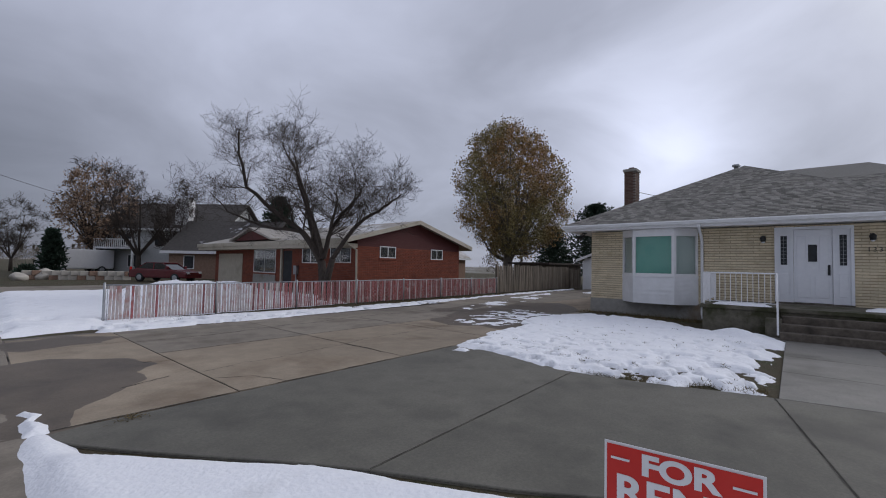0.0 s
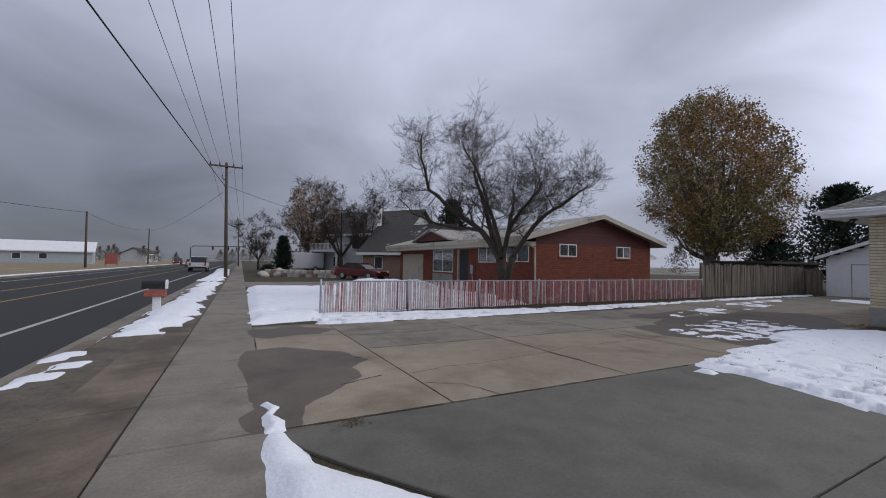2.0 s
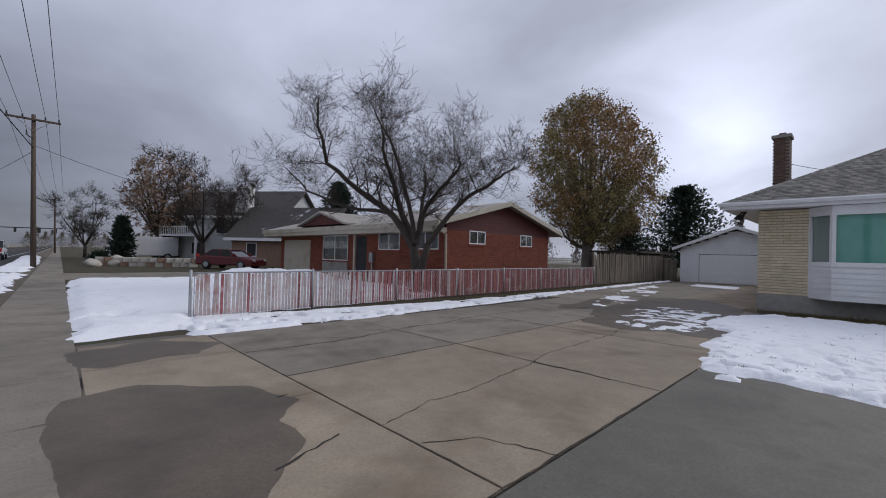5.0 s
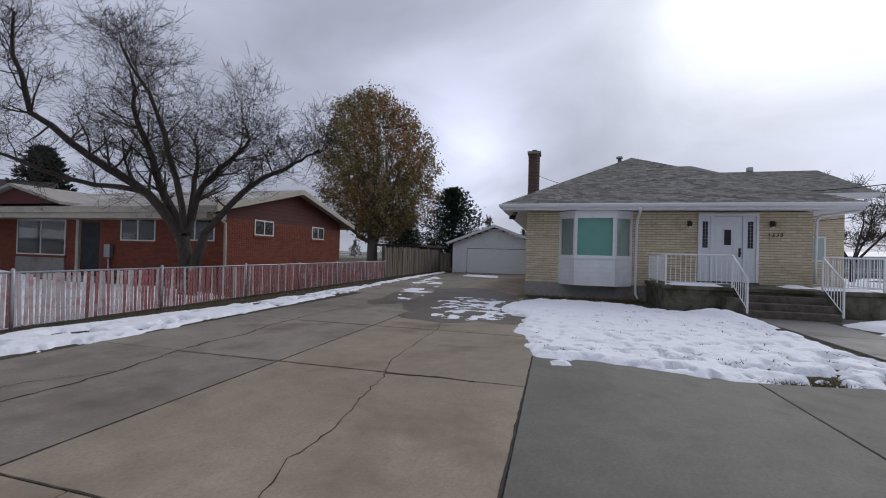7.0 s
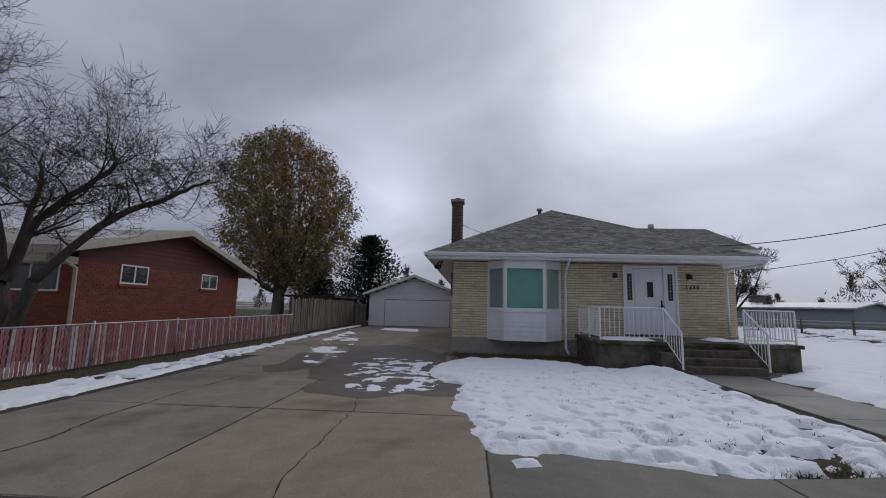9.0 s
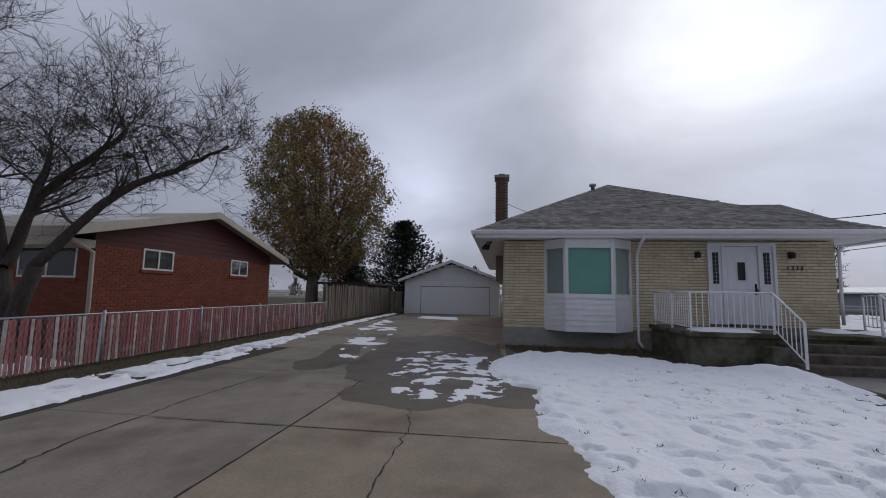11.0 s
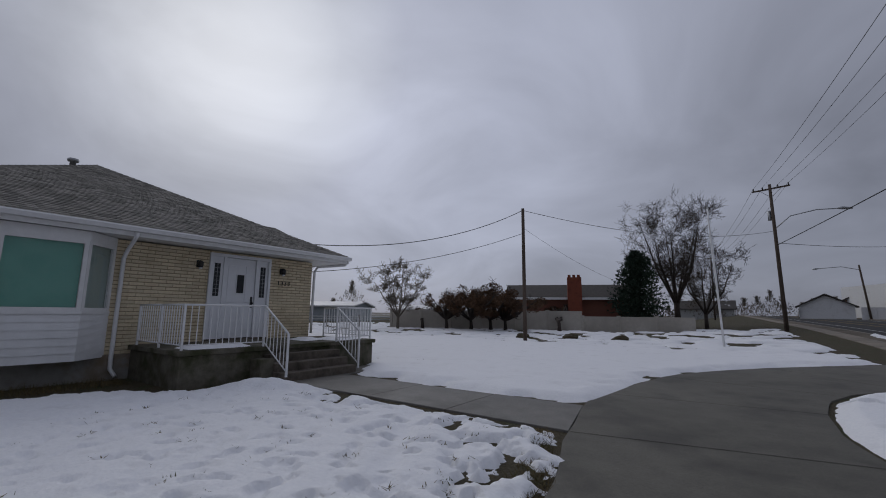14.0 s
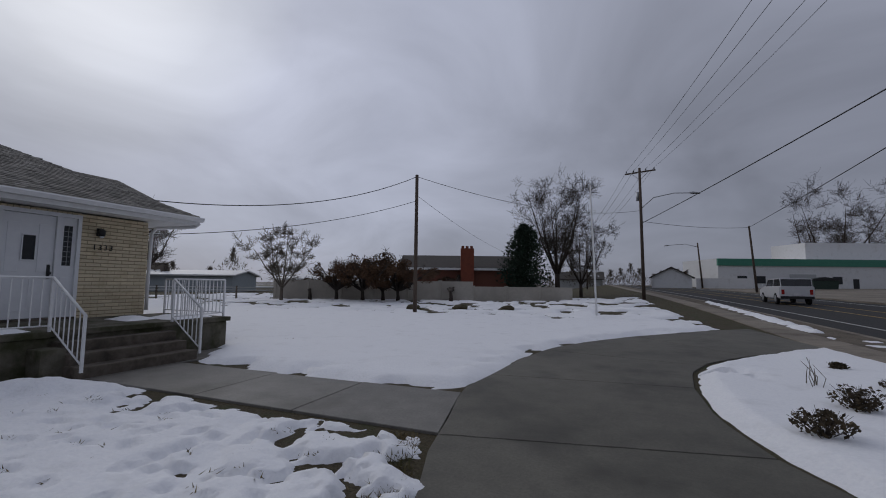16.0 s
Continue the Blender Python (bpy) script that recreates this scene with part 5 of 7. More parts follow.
def rake(z):
    """Where the roof's underside cuts the gable at a height, on both sides."""
    f = min(1.0, max(0.0, (AZ - z) / (AZ - EVZ)))
    return max(RX0, AX - (AX - 6.75) * f + 0.02), min(RX1, AX + (16.5 - AX) * f - 0.02)


for k in range(8):
    z = RZ + k * 0.17
    (a0, a1), (b0, b1) = rake(z), rake(z + 0.16)
    part("gable_lap", prism([(a0, z), (a1, z), (b1, z + 0.16), (b0, z + 0.16)], "y", RY0 + 0.012, RY0 + 0.03), DARKRED_WOOD, rh)
part("roof", prism([(6.75, EVZ), (AX, AZ), (16.5, EVZ), (16.5, EVZ + 0.1), (AX, AZ + 0.1), (6.75, EVZ + 0.1)], "y", 10.62, 28.6), PALE_ROOF, rh, "pale weathered low gable roof")
part("barge_board", prism([(6.72, EVZ - 0.1), (AX, AZ - 0.1), (16.53, EVZ - 0.1), (16.53, EVZ + 0.12), (AX, AZ + 0.12), (6.72, EVZ + 0.12)], "y", 10.57, 10.62), CREAM, rh, "cream barge board")
for fx in (6.70, 16.5):
    part("fascia", boxes((fx, 10.62, EVZ - 0.12, fx + 0.05, 28.6, EVZ + 0.11)), CREAM, rh, "cream fascia and gutter")
part("soffit", boxes((6.76, 11.03, EVZ - 0.32, RX0, 28.5, EVZ - 0.12)), CREAM, rh)
part("dormer", prism([(18.0, 2.95), (20.3, 3.55), (22.6, 2.95)], "x", 6.8, 9.5), DARKRED_WOOD, rh, "small dark red front gable")
part("dormer_roof", prism([(17.6, 2.9), (20.3, 3.62), (23.0, 2.9), (23.0, 3.0), (20.3, 3.74), (17.6, 3.0)], "x", 6.6, 10.0), PALE_ROOF, rh)
tube("downspout", [(6.85, 10.9, 2.6), (7.2, 10.95, 2.45), (7.55, 10.98, 2.3), (7.58, 10.98, 1.0), (7.58, 10.98, 0.1)], 0.05, CREAM, rh)
ub = thing("utility_box", (7.55, 15.3, 0), "grey electric meter box on red brick", "meter box")
part("box", boxes((7.45, 16.2, 0.95, 7.62, 16.5, 1.45), bevel=0.02), GALV, ub)
tube("conduit", [(7.55, 16.35, 0.95), (7.55, 16.35, 0.0)], 0.04, GALV, ub)
strip("neighbour_drive", -4.72, 7.4, 22.0, 27.2, -0.19, -0.01, CONC_WALK, "pale concrete neighbour driveway", "driveway", 3.0)


# ---- chain-link fence with woven slats ----
SLAT_W = M("faded_white_slat", (0.46, 0.38, 0.36), (0.58, 0.52, 0.5), 12, 0.6, c3=(0.4, 0.2, 0.18), scale3=4, lim=(0.5, 0.7), rnd=0.15)
SLAT_R = M("faded_red_slat", (0.25, 0.07, 0.07), (0.33, 0.115, 0.11), 10, 0.6, c3=(0.5, 0.4, 0.39), scale3=2.6, lim=(0.56, 0.74), rnd=0.25)
fe = thing("chain_link_fence", (-2.6, 8.2, 0), "chain-link fence woven with faded red and white slats", "fence")


def fence_xy(s):
    return -2.62 + s * 0.9996, 8.2 + s * 0.026


FL = 19.2
for k in range(8):
    x, y = fence_xy(FL * k / 7)
    tube("post", [(x, y, -0.1), (x, y, 0.98), (x, y, 1.0)], [0.03, 0.03, 0.012], GALV, fe)
x0, yy0 = fence_xy(0)
x1, yy1 = fence_xy(FL)
tube("top_rail", [(x0, yy0, 0.93), (x1, yy1, 0.93)], 0.018, GALV, fe, sides=6)
tube("tension_bar", [(x0 + 0.07, yy0, 0.03), (x0 + 0.07, yy0, 0.92)], 0.008, GALV, fe, sides=5)
rng = random.Random(11)
n = 236
kinds = {}
for i in range(n):
    s = 0.12 + (FL - 0.2) * i / n
    x, y = fence_xy(s)
    near = s < 5.0
    white = (rng.random() < (0.72 if near else 0.04)) or i % 5 == 0
    key = (white, rng.randrange(3))
    if key not in kinds:
        bm = boxes((-0.030, -0.004, 0.03, 0.030, 0.004, 0.90 + 0.012 * key[1]), bevel=0.002)
        me = bpy.data.meshes.new("slat")
        bm.to_mesh(me)
        bm.free()
        me.materials.append(SLAT_W if white else SLAT_R)
        kinds[key] = me
    ob = new("slat", kinds[key])
    ob.parent = fe
    ob.location = (x - fe.location.x, y - fe.location.y, 0)
    ob.rotation_euler = (0, radians(rng.gauss(0, 1.0)), radians(rng.gauss(1.5, 5)))
# woven wire, both diagonals
v, f = [], []
step = 0.085
for i in range(int(FL / step)):
    for sgn in (1, -1):
        pts = []
        for j in range(12):
            s = i * step + (step / 2 if (j % 2) else 0) * sgn
            x, y = fence_xy(min(max(s, 0.02), FL))
            pts.append((x, y + (-0.012 if (j + (sgn > 0)) % 2 else -0.008), 0.02 + j * 0.082))
        tube_into(v, f, pts, [0.0022] * len(pts), 3, cap=False)
raw("wire_mesh", v, f, GALV, fe, "woven galvanised wire", kind="stuff")

# wooden fence on from it
wfen = thing("wooden_fence", (22, 8.7, 0), "weathered grey upright board fence", "fence")
rng = random.Random(5)
boards = {}
nb = 72
for i in range(nb):
    x = 16.75 + i * 0.148
    h = rng.choice((1.62, 1.66, 1.7, 1.74))
    if h not in boards:
        bm = boxes((-0.069, -0.012, 0, 0.069, 0.012, h), bevel=0.004)
        me = bpy.data.meshes.new("board")
        bm.to_mesh(me)
        bm.free()
        me.materials.append(FENCE_WOOD)
        boards[h] = me
    ob = new("board", boards[h])
    ob.parent = wfen
    ob.location = (x - 22, 8.75 - 0.01 * i / nb - 8.7 + rng.gauss(0, 0.006), 0.02)
    ob.rotation_euler = (rng.gauss(0, 0.01), rng.gauss(0, 0.012), rng.gauss(0, 0.03))
for z in (0.35, 1.3):
    part("rail", boxes((16.7, 8.77, z, 27.4, 8.81, z + 0.09)), FENCE_WOOD, wfen)
for x in (16.7, 19.4, 22.1, 24.8, 27.4):
    part("post", boxes((x - 0.05, 8.77, -0.1, x + 0.05, 8.87, 1.8)), FENCE_WOOD, wfen)
gate = thing("fence_gate", (27.4, 8.3, 0), "leaning weathered wooden gate beside the garage", "gate")
for k in range(6):
    part("board", boxes((27.35, 7.75 + k * 0.16, 0.05, 27.38, 7.89 + k * 0.16, 1.5)), FENCE_WOOD, gate)
shed = thing("shed", (33, 10.5, 0), "low brown shed behind the board fence", "shed")
part("wall", boxes((26.0, 10.0, 0, 33, 13, 1.9)), FENCE_WOOD, shed)
part("roof", boxes((25.6, 9.6, 1.9, 33.4, 13.4, 2.05)), BARK, shed)


# ---- trees ----
def grow(v, f, rng, p, d, r, length, depth, spread=0.6, gravity=0.06, sides=5, thin=0.006):
    """One branch and its children."""
    pts, rad = [Vector(p)], [r]
    n = 4 if depth > 1 else (3 if depth else 2)
    q, dd = Vector(p), Vector(d).normalized()
    for i in range(n):
        dd = (dd + Vector((rng.gauss(0, 0.16), rng.gauss(0, 0.16), rng.gauss(gravity, 0.12)))).normalized()
        q = q + dd * length / n
        pts.append(q)
        rad.append(max(thin, r * (1 - 0.55 * (i + 1) / n)))
    tube_into(v, f, pts, rad, max(3, sides), cap=False)
    if depth <= 0:
        return
    for k in range(rng.choice((4, 5)) if depth > 1 else 5):
        i = rng.randint(1, n)
        side = Vector((rng.gauss(0, 1), rng.gauss(0, 1), rng.gauss(0.15, 0.7))).normalized()
        nd = (dd * (1 - spread) + side * spread).normalized()
        grow(v, f, rng, pts[i], nd, max(thin, rad[i] * 0.42), length * rng.uniform(0.52, 0.82), depth - 1, spread, gravity, max(3, sides - 1), thin)


def limbs(v, f, rng, line, r0, r1, depth, length, spread=0.62, every=1, thin=0.006, sides=7):
    """A main limb along given points, with branches springing from it."""
    pts = []
    for a, b in zip(line[:-1], line[1:]):
        a, b = Vector(a), Vector(b)
        for i in range(3):
            pts.append(a + (b - a) * (i / 3) + Vector((rng.gauss(0, 0.03), rng.gauss(0, 0.03), rng.gauss(0, 0.03))))
    pts.append(Vector(line[-1]))
    m = len(pts)
    rad = [r0 + (r1 - r0) * i / (m - 1) for i in range(m)]
    tube_into(v, f, pts, rad, sides, cap=False)
    for i in range(2, m, every):
        for k in range(2):
            side = Vector((rng.gauss(0, 1), rng.gauss(0, 1), rng.gauss(0.25, 0.6))).normalized()
            d = ((pts[i] - pts[i - 1]).normalized() * 0.4 + side * 0.6).normalized()
            grow(v, f, rng, pts[i], d, rad[i] * 0.36, length * rng.uniform(0.6, 1.0), depth, spread, 0.08, 5, thin)


rng = random.Random(3)
bare = thing("bare_tree", (5.0, 9.85, 0), "large leafless dark-barked tree with spreading limbs", "tree")
v, f = [], []
tube_into(v, f, [(5.0, 9.85, -0.1), (5.0, 9.87, 0.3), (5.02, 9.95, 1.0), (5.02, 10.1, 1.7)], [0.3, 0.215, 0.19, 0.17], 10)
tube_into(v, f, [(5.0, 9.75, 0.5), (5.05, 9.6, 1.2), (5.05, 9.35, 1.8)], [0.16, 0.14, 0.125], 8)
raw("trunk", v, f, BARK, bare, smooth=True)
v, f = [], []
limbs(v, f, rng, [(5.02, 10.05, 1.6), (4.6, 10.9, 2.9), (4.0, 12.3, 3.9), (3.3, 13.5, 5.0), (3.0, 13.8, 6.4), (2.9, 13.6, 7.5)], 0.148, 0.028, 3, 1.3, thin=0.0035)
limbs(v, f, rng, [(5.02, 10.1, 1.7), (5.1, 11.2, 3.5), (4.9, 11.7, 4.9), (4.6, 11.6, 5.8), (4.4, 11.5, 6.4)], 0.133, 0.021, 3, 1.3, thin=0.0035)
limbs(v, f, rng, [(4.6, 10.9, 2.9), (3.6, 12.6, 3.2), (2.7, 13.9, 3.8), (2.2, 14.7, 4.7)], 0.078, 0.017, 3, 1.2, thin=0.0035)
limbs(v, f, rng, [(5.02, 9.9, 1.8), (5.2, 9.7, 3.2), (5.6, 9.0, 4.0), (5.8, 8.6, 4.7), (5.75, 8.7, 5.0)], 0.109, 0.021, 3, 1.2, thin=0.0035)
limbs(v, f, rng, [(5.05, 9.4, 1.75), (5.2, 8.2, 3.0), (5.5, 7.5, 3.6), (5.8, 6.8, 4.0), (5.9, 6.3, 4.3)], 0.101, 0.021, 3, 0.9, thin=0.0035)
limbs(v, f, rng, [(5.02, 9.95, 1.9), (5.9, 10.6, 3.6), (6.5, 11.2, 4.5), (6.7, 11.5, 5.2)], 0.094, 0.021, 3, 1.2, thin=0.0035)
limbs(v, f, rng, [(5.0, 10.0, 1.9), (3.9, 9.4, 3.9), (3.3, 9.5, 5.2), (3.0, 10.0, 6.3)], 0.094, 0.021, 3, 1.2, thin=0.0035)
raw("crown", v, f, BARK, bare, "bare twiggy crown", smooth=True, kind="stuff")


def leaf_cloud(rng, blobs, n, size, squash=1.0, gap=0.46, gscale=0.9, seed=0):
    """Small bent leaves through lobes, thinned by noise so that sky shows between clumps."""
    v, f = [], []
    while len(f) < n:
        c, rad = rng.choice(blobs)
        d = Vector((rng.gauss(0, 1), rng.gauss(0, 1), rng.gauss(0, 1))).normalized()
        p = Vector(c) + Vector((d.x * rad[0], d.y * rad[1], d.z * rad[2])) * (rng.random() ** 0.42)
        if noise.noise(p * gscale + Vector((seed, 0, 0))) < gap - 0.5:
            continue
        s = size * rng.uniform(0.6, 1.3)
        a = Vector((rng.gauss(0, 1), rng.gauss(0, 1), rng.gauss(0, 1))).normalized()
        b = a.cross(Vector((rng.gauss(0, 1), rng.gauss(0, 1), rng.gauss(0, 1)))).normalized()
        k = len(v)
        v += [p - a * s, p + b * s * 0.55, p + a * s, p - b * s * 0.55]
        f.append((k, k + 1, k + 2, k + 3))
    return v, f


def leafy_tree(name, base, trunk_h, r, blobs, n, size, leafmat, bark, label, seed, gap=0.46, gscale=0.9):
    rng = random.Random(seed)
    t = thing(name, base, label, "tree")
    b = Vector(base)
    v, f = [], []
    tube_into(v, f, [b + Vector((0, 0, -0.2)), b + Vector((0, 0, 0.4)), b + Vector((0.05, 0, trunk_h))], [r * 1.4, r, r * 0.8], 9)
    raw("trunk", v, f, bark, t, smooth=True)
    v, f = [], []
    for c, rad in blobs:
        limbs(v, f, rng, [b + Vector((0.05, 0, trunk_h * 0.9)), (b + Vector((0, 0, trunk_h))) * 0.5 + Vector(c) * 0.5 + Vector((rng.gauss(0, 0.2), rng.gauss(0, 0.2), 0)), Vector(c) + Vector((0, 0, rad[2] * 0.6))], r * 0.5, 0.03, 1, rad[0] * 0.7, thin=0.012, sides=5, every=2)
    raw("branchwork", v, f, bark, t, smooth=True)
    v, f = leaf_cloud(rng, blobs, n, size, gap=gap, gscale=gscale, seed=seed)
    raw("crown", v, f, leafmat, t, "thinning autumn leaves", kind="stuff")
    return t


def clumped_tree(base, profile, side, lean, label, seed, clumps, per, size, leafmat, bark, r):
    """A broad crown of many small leaf clumps on a real branch skeleton; profile gives height and half width."""
    rng = random.Random(seed)
    b = Vector(base)
    hs, ws = [p[0] for p in profile], [p[1] for p in profile]
    t = thing("autumn_tree", base, label, "tree")
    v, f = [], []
    tube_into(v, f, [b + Vector((0, 0, -0.2)), b + Vector((0, 0, 0.4)), b + Vector((0.05, 0, 2.8))], [r * 1.4, r, r * 0.85], 10)
    raw("trunk", v, f, bark, t, smooth=True)
    axis = Vector((side[0], side[1], 0)).normalized()
    centres = []
    while len(centres) < clumps:
        z = rng.uniform(hs[0], hs[-1])
        w = float(np.interp(z, hs, ws))
        if rng.random() > (w / max(ws)) ** 1.3:
            continue
        a, q = rng.uniform(0, 2 * math.pi), rng.random() ** 0.4
        bulge = 1 + 0.3 * noise.noise(Vector((math.cos(a) * 2.2, math.sin(a) * 2.2, z * 0.55 + seed)))
        p = b + Vector((math.cos(a), math.sin(a), 0)) * w * q * bulge + axis * float(np.interp(z, hs, lean)) + Vector((0, 0, z))
        if noise.noise(p * 0.75) < -0.28:
            continue
        centres.append((p, q))
    v, f = [], []
    fork = b + Vector((0.05, 0, 2.6))
    for k in range(46):
        p, q = rng.choice(centres)
        mid = fork * 0.45 + p * 0.55 + Vector((rng.gauss(0, 0.3), rng.gauss(0, 0.3), rng.uniform(-0.9, 0.1)))
        limbs(v, f, rng, [fork + Vector((rng.gauss(0, 0.12), rng.gauss(0, 0.12), rng.uniform(-0.6, 0.6))), mid, p], r * rng.uniform(0.25, 0.5), 0.018, 1, 1.0, thin=0.01, sides=5, every=2)
    raw("branchwork", v, f, bark, t, smooth=True)
    v, f = [], []
    for p, q in centres:
        spread = rng.uniform(0.14, 0.34)
        for i in range(int(per * rng.uniform(0.5, 1.4))):
            c = p + Vector((rng.gauss(0, spread), rng.gauss(0, spread), rng.gauss(0, spread * 1.15)))
            s = size * rng.uniform(0.6, 1.35)
            a = Vector((rng.gauss(0, 1), rng.gauss(0, 1), rng.gauss(-0.3, 1))).normalized()
            e = a.cross(Vector((rng.gauss(0, 1), rng.gauss(0, 1), rng.gauss(0, 1)))).normalized()
            k = len(v)
            v += [c - a * s, c + e * s * 0.6, c + a * s, c - e * s * 0.6]
            f.append((k, k + 1, k + 2, k + 3))
    raw("crown", v, f, leafmat, t, "thinning olive and rust leaves", kind="stuff")


clumped_tree((27.2, 14.4, 0), ((2.6, 1.4), (4.0, 3.3), (6.0, 4.4), (8.0, 4.9), (10.0, 4.8), (12.0, 3.9), (13.6, 2.4), (14.7, 0.6)), (0.43, -0.9), (0.3, 0.7, 0.6, 0.4, 0.2, -0.1, -0.4, -0.7), "tall dense tree with olive-brown autumn leaves", 4, 1900, 36, 0.082, LEAF_OLIVE, BARK_TAN, 0.46)


def conifer(base, h, w, seed, label="dark green conifer"):
    rng = random.Random(seed)
    b = Vector(base)
    t = thing("conifer", base, label, "tree")
    v, f = [], []
    tube_into(v, f, [b, b + Vector((0, 0, h * 0.95))], [0.16, 0.03], 7)
    raw("trunk", v, f, BARK, t, smooth=True)
    v, f = [], []
    tiers = int(h * 3.6)
    for i in range(tiers):
        u = i / tiers
        z = h * (0.1 + 0.88 * u)
        rad = w * ((1 - u) ** 0.55) * (0.6 + 0.4 * min(1, u * 5))
        for k in range(20):
            a = rng.uniform(0, 2 * math.pi)
            rr = rad * rng.uniform(0.72, 1.08)
            dirv = Vector((math.cos(a), math.sin(a), rng.uniform(-0.1, 0.3)))
            for m in range(11):
                c = b + Vector((0, 0, z)) + dirv * (rr * (m + rng.random()) / 11) + Vector((rng.gauss(0, 0.1), rng.gauss(0, 0.1), rng.gauss(0, 0.1)))
                for j in range(3):
                    a1 = (dirv * 0.8 + Vector((rng.gauss(0, 0.6), rng.gauss(0, 0.6), rng.gauss(0.5, 0.5)))).normalized() * rng.uniform(0.16, 0.36)
                    b1 = a1.cross(Vector((rng.gauss(0, 1), rng.gauss(0, 1), rng.gauss(0, 1)))).normalized() * 0.06
                    q = len(v)
                    v += [c - b1, c + b1, c + a1]
                    f.append((q, q + 1, q + 2))
    raw("foliage", v, f, NEEDLE, t, kind="stuff")


conifer((37.0, 10.0, 0), 8.3, 5.0, 7, "broad dark green pine behind the garage")
conifer((43.9, 17.9, 0), 7.0, 3.0, 8, "dark conifer behind the back fence")
conifer((16.3, 34.7, 0), 8.4, 3.0, 9, "dark pine behind the brick house")
conifer((1.1, 48.0, 0), 4.4, 1.3, 10, "small upright cedar dusted with snow")
conifer((8.4, -45.6, 0), 8.1, 3.4, 12, "dark blue-green spruce beside the wall")
conifer((-1.2, 40.0, 0), 1.0, 0.9, 13, "low grey-green juniper shrub")


def plain_bare(base, h, seed, label, limbs_n=6, depth=3, w=0.45, thin=0.011, mat=BARK_TAN):
    rng = random.Random(seed)
    b = Vector(base)
    t = thing("bare_tree", base, label, "tree")
    v, f = [], []
    tube_into(v, f, [b, b + Vector((0, 0, h * 0.22))], [h * 0.028, h * 0.022], 7)
    raw("trunk", v, f, mat, t, smooth=True)
    v, f = [], []
    for k in range(limbs_n):
        a = 2 * math.pi * (k + rng.random()) / limbs_n
        o = Vector((math.cos(a), math.sin(a), 0)) * h * w
        limbs(v, f, rng, [b + Vector((0, 0, h * 0.2)), b + o * 0.5 + Vector((0, 0, h * 0.5)), b + o * rng.uniform(0.6, 1) + Vector((0, 0, h * rng.uniform(0.75, 0.95)))], h * 0.014, 0.02, depth, h * 0.2, thin=thin, sides=4, every=2)
    raw("crown", v, f, mat, t, "bare twigs", kind="stuff")
    return t


plain_bare((6.9, 44.0, 0), 9.5, 21, "leafless street tree before the white house", mat=BARK)
plain_bare((9.6, 42.0, 0), 7.5, 22, "smaller leafless tree in the front garden", mat=BARK)
plain_bare((-0.4, 64.0, 0), 7.0, 23, "round leafless tree along the sidewalk", mat=BARK)
plain_bare((25.0, -28.0, 0), 5.3, 24, "small multi-stemmed bare tree in the field", mat=BARK_TAN)
plain_bare((6.0, -54.0, 0), 13.2, 25, "tall upright leafless tree", w=0.26, limbs_n=9, mat=BARK)
plain_bare((3.0, -50.0, 0), 7.5, 26, "wide leafless tree behind the wall", mat=BARK)
plain_bare((-49.0, -126.0, 1.0), 21.0, 27, "large leafless spreading tree", w=0.55, thin=0.02, mat=BARK)
plain_bare((-60.0, -135.0, 1.0), 17.0, 28, "large leafless spreading tree", w=0.55, thin=0.02, mat=BARK)
plain_bare((34.0, -22.0, 0), 7.0, 29, "leafless tree beyond the yard", mat=BARK)
clumped_tree((5.6, 55.0, 0), ((2.6, 1.0), (4.5, 3.2), (6.5, 3.9), (9.0, 3.7), (11.0, 2.5), (12.5, 0.6)), (1.0, 0.0), (0.0,) * 6, "large tree with rust-brown autumn leaves", 14, 620, 20, 0.11, LEAF_RUST, BARK, 0.35)
for k, (x, y, s) in enumerate(((22.5, -32.0, 1.0), (19.8, -32.0, 1.08), (18.6, -33.4, 1.1), (16.9, -33.0, 1.0), (12.6, -34.5, 0.7), (24.9, -31.4, 0.62))):
    b = Vector((x, y, 0))
    rng = random.Random(140 + k)
    lobes = [(b + Vector((rng.gauss(0, 1.35), rng.gauss(0, 1.2), 2.4 + rng.gauss(0, 0.4))) * s, (rng.uniform(0.35, 0.85) * s,) * 2 + (rng.uniform(0.3, 0.6) * s,)) for _ in range(24)]
    lobes = [((c[0] + b.x * (1 - s), c[1] + b.y * (1 - s), c[2]), r) for c, r in lobes]
    t = leafy_tree("fruit_tree", tuple(b), 0.95, 0.15, lobes, 6500, 0.075, LEAF_DARKRUST, BARK, "low orchard tree with dark rust-red leaves", 40 + k, gap=0.42, gscale=1.6)
    tagged(t, group="row of orchard trees")
far = random.Random(77)
